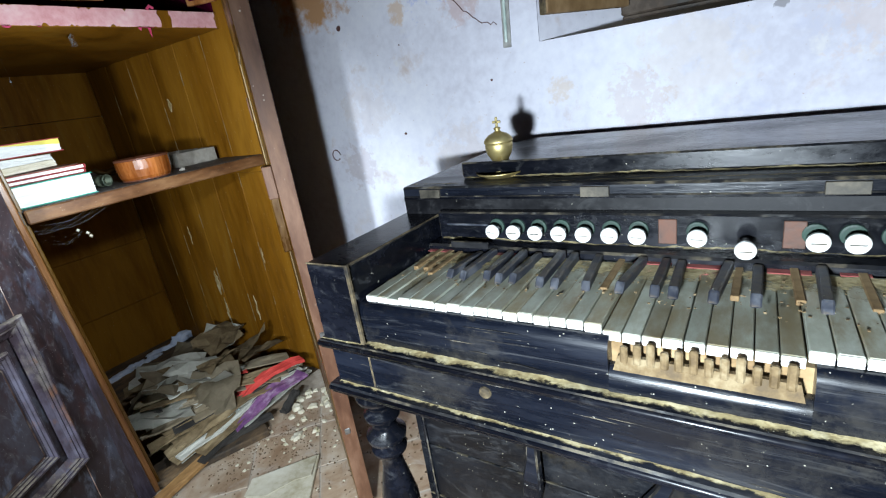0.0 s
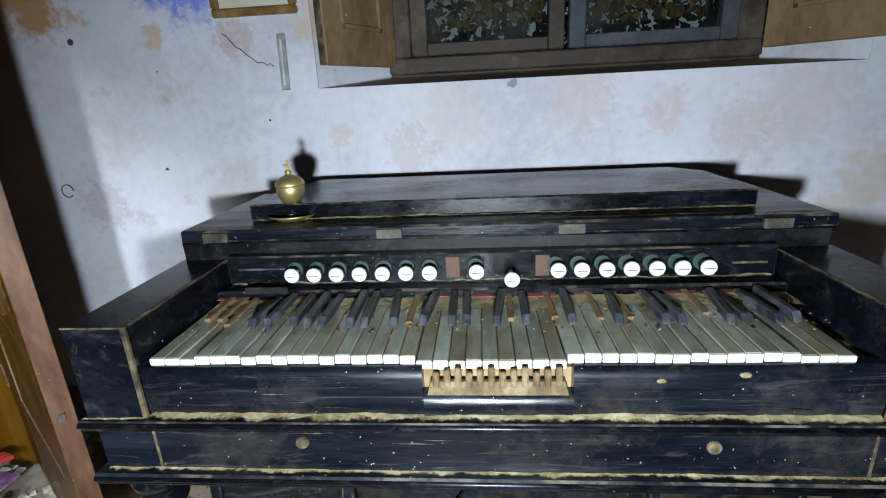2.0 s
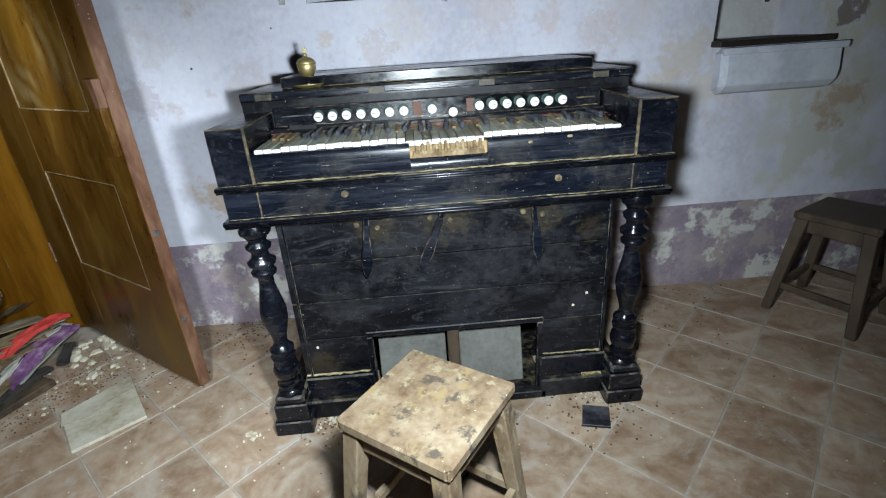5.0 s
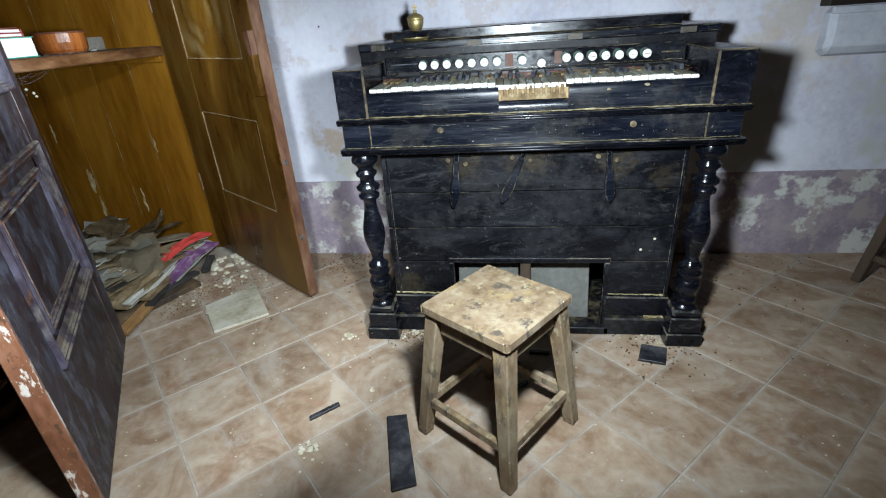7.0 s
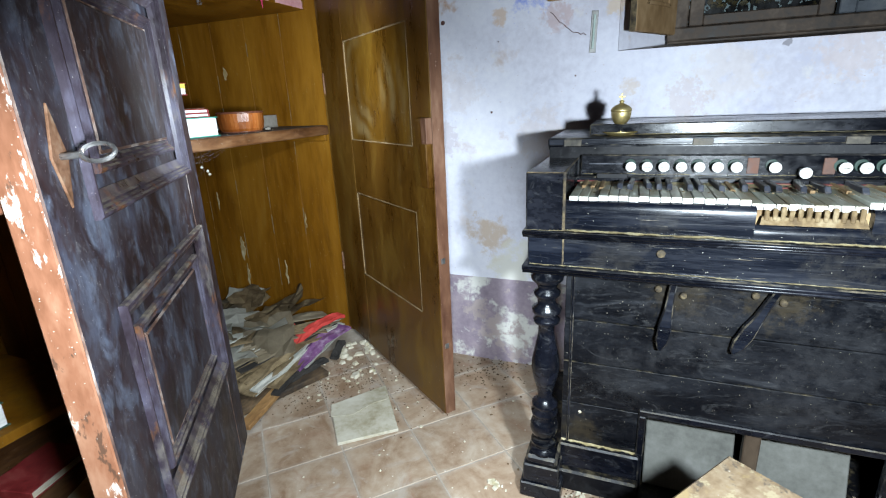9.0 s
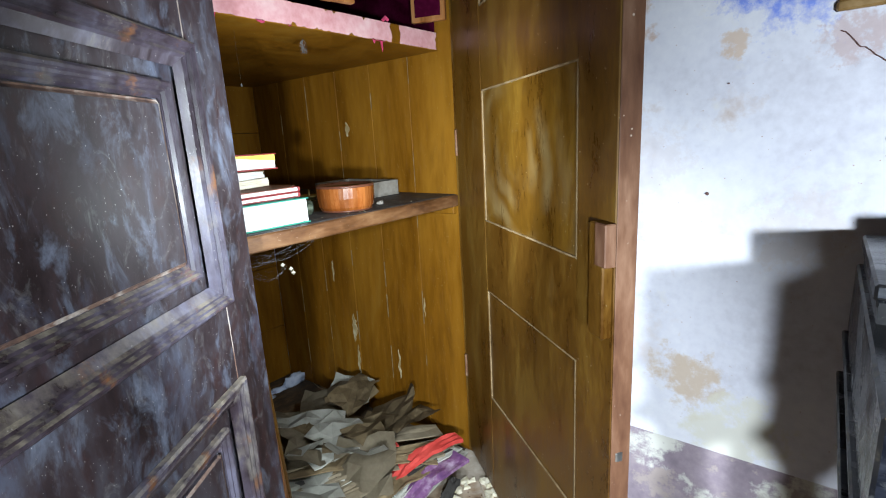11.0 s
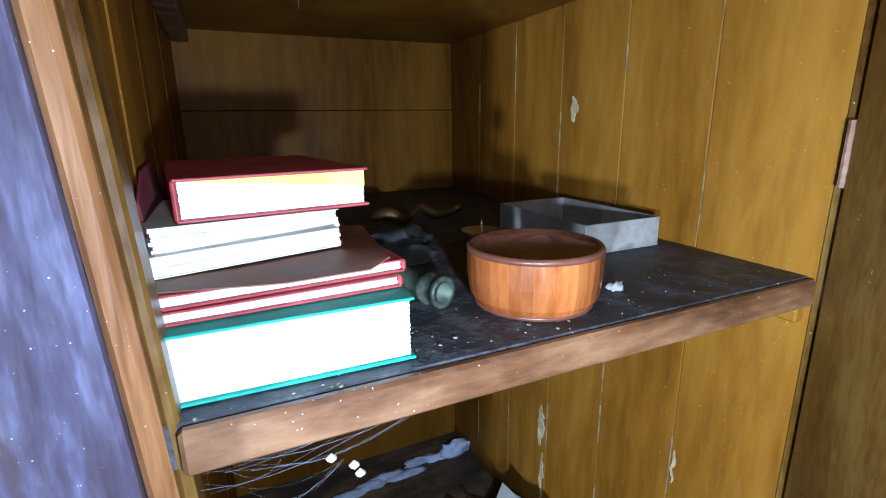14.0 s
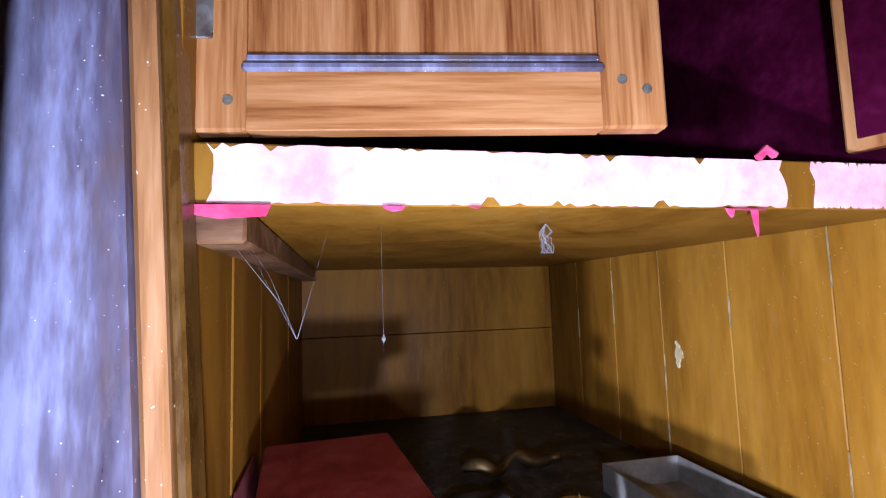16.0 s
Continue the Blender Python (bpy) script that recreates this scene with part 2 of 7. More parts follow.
grout_haze(M_TILE, 0.1255)
M_GROUT = material("grout", [(0.27, 0.222, 0.170), (0.43, 0.375, 0.315)], scale=8, rough=0.95, bump=0.3)
# scratch tone of the organ blacks: scuffs, plus sheen put into the colour
M_BLACK = material("ebonised_wood", [(0.0018, 0.0022, 0.0036), (0.0032, 0.0038, 0.0065), (0.008, 0.009, 0.015)], scale=7, stretch=(0.6, 1, 1.2), rough=0.25, bump=0.09, fine=80,
                   specks=(0.45, 0.42, 0.34), speck_size=170, speck_share=0.06, scratch=0.06, gloss_var=0.14, spec=0.36, top_dust=(0.024, 0.020, 0.014), dust_amount=0.36)
M_BLACK_DULL = material("dusty_black_panel", [(0.0025, 0.0026, 0.0035), (0.005, 0.005, 0.0065), (0.020, 0.020, 0.022)], scale=6, stretch=(0.8, 1, 1.1), rough=0.45, bump=0.09, fine=70,
                        specks=(0.4, 0.38, 0.32), speck_size=170, speck_share=0.07, scratch=0.05, spec=0.22, top_dust=(0.13, 0.105, 0.06), dust_amount=0.45)
# bluish stain streaks put the glint along the grain into the colour
M_BLACK_RAIL = material("grained_black_rail", [(0.0022, 0.0030, 0.0056), (0.0040, 0.0054, 0.0100), (0.0085, 0.0110, 0.0190)], scale=9, stretch=(0.22, 1.3, 2.2), rough=0.27, bump=0.22, fine=90,
                        stains=[(0.016, 0.020, 0.033)], stain_scale=4, stain_share=0.30, soft=0.26, specks=(0.50, 0.47, 0.38), speck_size=190, speck_share=0.14, scratch=0.08, gloss_var=0.14, spec=0.42, top_dust=(0.024, 0.020, 0.014), dust_amount=0.36)
# paler stain tone puts the shine of fine ridges into the colour
M_BLACK_PANEL = material("smeared_black_panel", [(0.0016, 0.0020, 0.0032), (0.0030, 0.0036, 0.0054), (0.0070, 0.0080, 0.0108)], scale=6, stretch=(0.55, 1.2, 1.6), rough=0.36, bump=0.22, fine=150,
                         stains=[(0.011, 0.0125, 0.017), (0.030, 0.032, 0.037), (0.002, 0.0022, 0.003)], stain_scale=5.5, stain_share=0.38, soft=0.20, swirl=0.7, specks=(0.42, 0.39, 0.30), speck_size=210, speck_share=0.12, scratch=0.07, spec=0.32, top_dust=(0.13, 0.105, 0.06), dust_amount=0.45)
for x, z, r, k in ((-0.24, 0.665, 0.15, 0.5), (-0.03, 0.665, 0.17, 0.6), (0.25, 0.665, 0.16, 0.6), (-0.47, 0.20, 0.12, 0.5), (0.40, 0.60, 0.10, 0.4)):
    patch(M_BLACK_PANEL, (x, 0.575, z), r, (0.070, 0.052, 0.026), k * 0.6, 38, 0.46, 0.68)        # brown dust round the levers
for x, z, r in ((0.12, 0.52, 0.26), (-0.20, 0.55, 0.22), (0.30, 0.50, 0.18), (-0.36, 0.40, 0.20), (0.02, 0.38, 0.20), (0.36, 0.33, 0.16)):
    patch(M_BLACK_PANEL, (x, 0.575, z), r, (0.045, 0.045, 0.048), 0.34, 30, 0.44, 0.72)     # grey smears of wiped dust
for x, z, r in ((-0.52, 0.835, 0.07), (0.47, 0.835, 0.09), (-0.30, 0.85, 0.10), (0.15, 0.85, 0.14), (0.36, 0.84, 0.14), (0.05, 0.76, 0.20), (-0.40, 0.76, 0.16), (0.42, 0.77, 0.16)):
    patch(M_BLACK_RAIL, (x, 0.49, z), r, (0.060, 0.055, 0.047), 0.28, 44, 0.46, 0.72)       # dust clinging to the rails

M_EDGE_BLACK = material("rubbed_black_edge", [(0.004, 0.005, 0.008), (0.014, 0.013, 0.013), (0.13, 0.108, 0.072)], scale=26, stretch=(0.5, 0.5, 0.5), rough=0.5, bump=0.1, fine=140, scratch=0.25)
M_WORN = material("worn_edge_wood", [(0.012, 0.010, 0.009), (0.075, 0.055, 0.03), (0.18, 0.14, 0.08)], scale=45, rough=0.8, bump=0.3)
M_DUST = material("yellow_dust", [(0.20, 0.155, 0.07), (0.36, 0.29, 0.15), (0.48, 0.41, 0.25)], scale=30, rough=1.0, bump=0.8, fine=150)


def dust_material(name, y0, y1, share):
    """Dust that thins out towards y0 and breaks up in patches."""
    m = material(name, [(0.22, 0.165, 0.075), (0.38, 0.31, 0.16), (0.55, 0.48, 0.30)], scale=30, rough=1.0, bump=0.8, fine=150)
    nt = m.node_tree
    co, sep, fade, ns, add, cut, clear, mx = [nt.nodes.new("ShaderNode" + k) for k in ("TexCoord", "SeparateXYZ", "MapRange", "TexNoise", "Math", "MapRange", "BsdfTransparent", "MixShader")]
    nt.links.new(co.outputs["Object"], sep.inputs[0])
    nt.links.new(sep.outputs["Y"], fade.inputs["Value"])
    fade.inputs["From Min"].default_value, fade.inputs["From Max"].default_value = y0, y1
    fade.inputs["To Min"].default_value, fade.inputs["To Max"].default_value = -0.30, 0.16
    ns.inputs["Scale"].default_value, ns.inputs["Detail"].default_value, ns.inputs["Roughness"].default_value = 28.0, 9.0, 0.75
    nt.links.new(co.outputs["Object"], ns.inputs["Vector"])
    nt.links.new(fade.outputs[0], add.inputs[0])
    nt.links.new(ns.outputs[0], add.inputs[1])
    nt.links.new(add.outputs[0], cut.inputs["Value"])
    cut.inputs["From Min"].default_value, cut.inputs["From Max"].default_value = 0.62 - share * 0.35, 0.74 - share * 0.35
    nt.links.new(cut.outputs[0], mx.inputs[0])
    nt.links.new(clear.outputs[0], mx.inputs[1])
    nt.links.new(nt.nodes["Principled BSDF"].outputs[0], mx.inputs[2])
    nt.links.new(mx.outputs[0], nt.nodes["Material Output"].inputs[0])
    return m


M_IVORY = material("old_ivory", [(0.22, 0.222, 0.170), (0.34, 0.36, 0.30), (0.44, 0.475, 0.415)], scale=14, stretch=(1, 0.4, 1), rough=0.4, bump=0.1, tint_random=0.20, own=True,
                   stains=[(0.17, 0.125, 0.06), (0.22, 0.18, 0.10)], stain_scale=13, stain_share=0.58, soft=0.22)
M_KEYFRONT = material("key_front", [(0.70, 0.68, 0.62), (0.80, 0.79, 0.75)], scale=20, rough=0.5, bump=0.05, tint_random=0.06)
M_EBONY = material("black_key", [(0.014, 0.016, 0.024), (0.032, 0.036, 0.048), (0.09, 0.095, 0.11)], scale=22, rough=0.5, bump=0.15, own=True, specks=(0.4, 0.36, 0.28), speck_size=120, speck_share=0.12,
                   top_dust=(0.15, 0.115, 0.07), dust_amount=0.5)
M_KEYWOOD = material("bare_key_wood", [(0.13, 0.075, 0.03), (0.23, 0.15, 0.07), (0.32, 0.23, 0.12)], scale=16, rough=0.8, bump=0.3)
M_FELT = material("red_felt", [(0.20, 0.04, 0.04), (0.32, 0.09, 0.08)], scale=30, rough=1.0, bump=0.4)
M_PORCELAIN = material("porcelain", [(0.74, 0.74, 0.70), (0.80, 0.80, 0.77)], scale=20, rough=0.2, bump=0.02)
M_GREENISH = material("verdigris", [(0.008, 0.020, 0.015), (0.022, 0.052, 0.038)], scale=40, rough=0.6)
M_LEATHER = material("brown_leather", [(0.06, 0.03, 0.02), (0.13, 0.06, 0.04)], scale=30, rough=0.6, bump=0.2)
M_TIN = material("tarnished_plate", [(0.03, 0.027, 0.022), (0.075, 0.065, 0.05), (0.15, 0.13, 0.10)], scale=40, rough=0.6, metal=0.2)
M_COMB = material("dusty_comb_wood", [(0.08, 0.05, 0.02), (0.155, 0.105, 0.05), (0.25, 0.195, 0.115)], scale=30, rough=0.85, bump=0.3)
M_BRASS = material("brass", [(0.36, 0.26, 0.09), (0.52, 0.41, 0.17), (0.60, 0.50, 0.25)], scale=14, rough=0.4, metal=0.85, bump=0.06)
M_STOOL = material("dusty_stool_wood", [(0.105, 0.065, 0.033), (0.21, 0.148, 0.088), (0.30, 0.238, 0.158)], scale=9, stretch=(1, 1, 0.5), rough=0.75, bump=0.25,
                   stains=[(0.27, 0.195, 0.095), (0.085, 0.066, 0.048), (0.30, 0.245, 0.15)], stain_scale=12, stain_share=0.36, soft=0.07, specks=(0.6, 0.56, 0.48), speck_size=110, speck_share=0.12)
M_STOOL_DARK = material("dark_stool_wood", [(0.045, 0.030, 0.02), (0.10, 0.07, 0.045)], scale=9, stretch=(1, 1, 0.4), rough=0.6, bump=0.2)
M_OCHRE = material("ochre_varnished_board", [(0.092, 0.034, 0.0022), (0.165, 0.067, 0.0050), (0.225, 0.100, 0.0090)], scale=1.5, stretch=(2.4, 2.4, 0.40), rough=0.5, bump=0.10, fine=16,
                   spec=0.08, stains=[(0.080, 0.031, 0.0035), (0.21, 0.11, 0.016)], stain_scale=2.2, stain_share=0.36, soft=0.24, swirl=0.6, scratch=0.02, specks=(0.45, 0.36, 0.20), speck_size=240, speck_share=0.10)
M_DARKBOARD = material("brown_inner_door", [(0.046, 0.018, 0.0025), (0.090, 0.040, 0.005), (0.142, 0.074, 0.010)], scale=4.0, stretch=(2, 2, 0.6), rough=0.38, bump=0.12,
                       stains=[(0.11, 0.066, 0.022)], stain_scale=3.0, stain_share=0.25, specks=(0.5, 0.42, 0.3), speck_size=150, speck_share=0.08)
M_DOOR = material("dark_outer_door", [(0.012, 0.0085, 0.010), (0.026, 0.018, 0.021), (0.046, 0.042, 0.052)], scale=5.0, stretch=(1.3, 1.3, 0.7), rough=0.50, spec=0.24, bump=0.15, fine=50,
                  stains=[(0.072, 0.084, 0.125), (0.135, 0.158, 0.215), (0.030, 0.012, 0.011)], stain_scale=7.5, stain_share=0.45, soft=0.26, swirl=0.5, specks=(0.45, 0.43, 0.42), speck_size=330, speck_share=0.14, scratch=0.12)
M_EDGE_DOOR = material("rubbed_door_edge", [(0.035, 0.022, 0.022), (0.13, 0.075, 0.055), (0.34, 0.30, 0.27)], scale=18, stretch=(1, 1, 0.4), rough=0.5, bump=0.15, fine=90)
M_RAW = material("bare_worn_edge", [(0.13, 0.05, 0.024), (0.23, 0.095, 0.05), (0.33, 0.17, 0.10)], scale=8, stretch=(1, 1, 0.35), rough=0.5, bump=0.25,
                 stains=[(0.62, 0.54, 0.47), (0.10, 0.05, 0.03)], stain_scale=26, stain_share=0.30, soft=0.03, specks=(0.70, 0.62, 0.54), speck_size=200, speck_share=0.25)
# palest ramp tone puts the post's blue highlights into the colour
M_STILE = material("violet_brown_stile", [(0.032, 0.022, 0.030), (0.072, 0.060, 0.092), (0.17, 0.165, 0.26)], scale=7, stretch=(1.5, 1.5, 0.30), rough=0.40, bump=0.22, spec=0.45, stains=[(0.045, 0.028, 0.028), (0.085, 0.050, 0.038)], stain_scale=6, stain_share=0.42, soft=0.18, specks=(0.5, 0.48, 0.50), speck_size=300, speck_share=0.12, scratch=0.06)
M_BEAD = material("orange_bead", [(0.12, 0.045, 0.014), (0.25, 0.11, 0.038), (0.36, 0.185, 0.080)], scale=12, stretch=(2, 2, 0.15), rough=0.42, bump=0.2, stains=[(0.11, 0.05, 0.028)], stain_scale=6, stain_share=0.33, specks=(0.6, 0.52, 0.42), speck_size=260, speck_share=0.12, scratch=0.04)
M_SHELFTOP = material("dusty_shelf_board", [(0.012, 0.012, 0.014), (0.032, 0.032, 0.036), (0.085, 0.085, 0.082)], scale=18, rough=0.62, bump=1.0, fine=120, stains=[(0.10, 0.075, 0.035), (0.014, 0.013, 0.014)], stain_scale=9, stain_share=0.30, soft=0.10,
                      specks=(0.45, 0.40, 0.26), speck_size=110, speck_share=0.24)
M_SHELFEDGE = material("shelf_edge", [(0.045, 0.017, 0.006), (0.115, 0.048, 0.017), (0.20, 0.10, 0.042)], scale=14, stretch=(1, 0.3, 1), rough=0.5, bump=0.4, specks=(0.5, 0.44, 0.36), speck_size=240, speck_share=0.12, scratch=0.03)
M_FRAME = material("window_frame_wood", [(0.022, 0.016, 0.012), (0.06, 0.042, 0.03), (0.12, 0.095, 0.075)], scale=9, rough=0.7, bump=0.3)
M_SHUTTER = material("shutter_wood", [(0.12, 0.068, 0.028), (0.20, 0.122, 0.055), (0.28, 0.185, 0.095)], scale=6, stretch=(1, 1, 0.5), rough=0.7, bump=0.2, specks=(0.5, 0.45, 0.38), speck_size=60, speck_share=0.08)


# ---- mesh helpers ----
WORLD_OF = {}
RUBBED = {"ebonised_wood": M_EDGE_BLACK, "grained_black_rail": M_EDGE_BLACK, "dark_outer_door": M_EDGE_DOOR}     # what shows on the arrises


def part(name, bm, mat, parent=None, label="", smooth=False):
    """Links a bmesh, built in world metres, as one mesh object under a thing or a part."""
    me = bpy.data.meshes.new(name)
    bm.normal_update()
    bm.to_mesh(me)
    bm.free()
    me.materials.append(mat)
    me.materials.append(RUBBED.get(mat.name, mat))
    if smooth:
        for p in me.polygons:
            p.use_smooth = True
    ob = new(name, me)
    if parent is not None:
        ob.parent = parent
        ob.matrix_parent_inverse = WORLD_OF[parent.name].inverted()
    WORLD_OF[ob.name] = Matrix.Identity(4)
    if label:
        ob["label"] = label
    return ob


def thing(name, place, label, category, group="", kind=""):
    ob = new(name)
    ob.empty_display_size = 0.1
    ob.matrix_basis = Matrix.Translation(place)
    WORLD_OF[ob.name] = ob.matrix_basis.copy()
    return tagged(ob, label, category, group, kind)


def add_box(bm, x0, x1, y0, y1, z0, z1, bevel=0.0, m=None, seg=1):
    r = bmesh.ops.create_cube(bm, size=1.0)
    vs = r["verts"]
    mm = Matrix.Translation(((x0 + x1) / 2, (y0 + y1) / 2, (z0 + z1) / 2)) @ Matrix.Diagonal((abs(x1 - x0), abs(y1 - y0), abs(z1 - z0), 1))
    if m is not None:
        mm = m @ mm
    bmesh.ops.transform(bm, matrix=mm, verts=vs)
    if bevel:
        es = list({e for v in vs for e in v.link_edges})
        for f in bmesh.ops.bevel(bm, geom=es, offset=bevel, segments=seg, affect="EDGES", profile=0.6)["faces"]:
            f.material_index = 1
    return bm


def box(x0, x1, y0, y1, z0, z1, bevel=0.002, m=None, seg=1):
    return add_box(bmesh.new(), x0, x1, y0, y1, z0, z1, bevel, m, seg)


def prism(outline, direction, depth, bevel=0.0, m=None):
    """A flat outline of 3D points pushed along a direction."""
    bm = bmesh.new()
    f = bm.faces.new([bm.verts.new(p) for p in outline])
    d = Vector(direction).normalized() * depth
    r = bmesh.ops.extrude_face_region(bm, geom=[f])
    bmesh.ops.translate(bm, vec=d, verts=[v for v in r["geom"] if isinstance(v, bmesh.types.BMVert)])
    bmesh.ops.recalc_face_normals(bm, faces=bm.faces)
    if bevel:
        for f in bmesh.ops.bevel(bm, geom=list(bm.edges), offset=bevel, segments=1, affect="EDGES")["faces"]:
            f.material_index = 1
    if m is not None:
        bmesh.ops.transform(bm, matrix=m, verts=bm.verts)
    return bm


def lathe(profile, centre, n=24, m=None, bm=None):
    """A turned body: (radius, height) pairs round a vertical axis."""
    bm = bm or bmesh.new()
    rings = []
    for r, z in profile:
        rings.append([bm.verts.new((r * math.cos(2 * math.pi * i / n), r * math.sin(2 * math.pi * i / n), z)) for i in range(n)])
    new_verts = [v for ring in rings for v in ring]
    for a, b in zip(rings, rings[1:]):
        for i in range(n):
            bm.faces.new((a[i], a[(i + 1) % n], b[(i + 1) % n], b[i]))
    if profile[0][0] > 1e-4:
        bm.faces.new(rings[0][::-1])
    if profile[-1][0] > 1e-4:
        bm.faces.new(rings[-1])
    mm = Matrix.Translation(centre)
    if m is not None:
        mm = mm @ m
    bmesh.ops.transform(bm, matrix=mm, verts=new_verts)
    return bm


def tube(points, radius, n=6):
    """A round bar along a line of points."""
    bm = bmesh.new()
    rings = []
    pts = [Vector(p) for p in points]
    for k, p in enumerate(pts):
        d = (pts[min(k + 1, len(pts) - 1)] - pts[max(k - 1, 0)]).normalized()
        side = d.cross(Vector((0, 0, 1)))
        if side.length < 0.01:
            side = Vector((1, 0, 0))
        side.normalize()
        up = side.cross(d)
        r = radius[k] if isinstance(radius, (list, tuple)) else radius
        rings.append([bm.verts.new(p + r * (side * math.cos(6.2832 * i / n) + up * math.sin(6.2832 * i / n))) for i in range(n)])
    for a, b in zip(rings, rings[1:]):
        for i in range(n):
            bm.faces.new((a[i], a[(i + 1) % n], b[(i + 1) % n], b[i]))
    bm.faces.new(rings[0][::-1])
    bm.faces.new(rings[-1])
    bmesh.ops.recalc_face_normals(bm, faces=bm.faces)
    return bm


def structure(name, bm, mat, label, category="wall"):
    ob = part(name, bm, mat)
    return tagged(ob, label, category, "", "structure")


# ---- the room ----
NORTH, WEST, EAST, SOUTH, TOP = 1.222, -1.73, 3.2, -4.2, 3.4
WX0, WX1, WZ0, WZ1 = -0.45, 0.89, 1.287, 2.45      # window recess in the room face
NX0, NX1, NZ0, NZ1 = 1.085, 1.51, 1.06, 1.75       # washing niche
floor = structure("floor", box(-3.6, 3.5, -4.5, 1.9, -0.12, -0.0022, 0), M_GROUT, "worn stone-tiled floor with dusty grout joints", "floor")
bm = bmesh.new()
y0, y1 = NORTH, NORTH + 0.5
for x0, x1, z0, z1 in ((-1.525, WX0, 0.4, TOP), (WX0, WX1, 0.4, WZ0), (WX0, WX1, WZ1, TOP), (WX1, NX0, 0.4, TOP),
                       (NX0, NX1, 0.4, NZ0), (NX0, NX1, NZ1, TOP), (NX1, EAST + 0.3, 0.4, TOP)):
    add_box(bm, x0, x1, y0, y1, z0, z1)
wall_north = structure("wall_north", bm, M_WALL, "flaking lilac-white limewashed plaster wall with rusty stains", "wall")
structure("trim", box(-1.525, EAST + 0.3, NORTH + 0.002, y1, -0.05, 0.4, 0), M_DADO, "dark violet painted dado, peeling to white plaster", "dado")
structure("wall_niche_back", box(NX0 - 0.02, NX1 + 0.02, NORTH + 0.26, NORTH + 0.30, NZ0 - 0.02, NZ1 + 0.02, 0), M_PLASTER, "grey plaster back of the washing niche", "wall")
bm = bmesh.new()
add_box(bm, -3.6, -1.735, 1.36, 1.75, -0.05, TOP)
add_box(bm, -1.735, -1.525, 1.37, 1.75, -0.05, TOP)
add_box(bm, -3.6, -3.1, -0.7, 1.36, -0.05, TOP)
add_box(bm, -3.6, -1.75, -0.7, 1.36, 2.36, TOP)
add_box(bm, -3.6, WEST - 0.01, SOUTH - 0.3, -0.7, -0.05, TOP)
structure("wall_west", bm, M_WALL, "lilac-white limewashed wall round the built-in cupboard", "wall")
# unseen walls that close the room, dark to hold back bounce
structure("wall_east", box(EAST, EAST + 0.3, SOUTH - 0.3, NORTH, -0.05, TOP, 0), M_FARWALL, "unseen grey plaster wall, darkened to cut bounced light", "wall")
structure("wall_south", box(WEST - 0.01, EAST, SOUTH - 0.3, SOUTH, -0.05, TOP, 0), M_FARWALL, "unseen grey plaster wall, darkened to cut bounced light", "wall")
structure("ceiling", box(-3.6, EAST + 0.3, SOUTH - 0.3, 1.75, TOP, TOP + 0.2, 0), M_CEIL, "unseen boarded ceiling, darkened to cut bounced light", "ceiling")


# ---- the reed organ ----
# cloth tone taken darker to hold the shade thrown by the stool
M_PEDAL = material("grey_pedal_cloth", [(0.085, 0.085, 0.075), (0.135, 0.135, 0.12), (0.18, 0.18, 0.165)], scale=5, rough=0.9, bump=0.2)


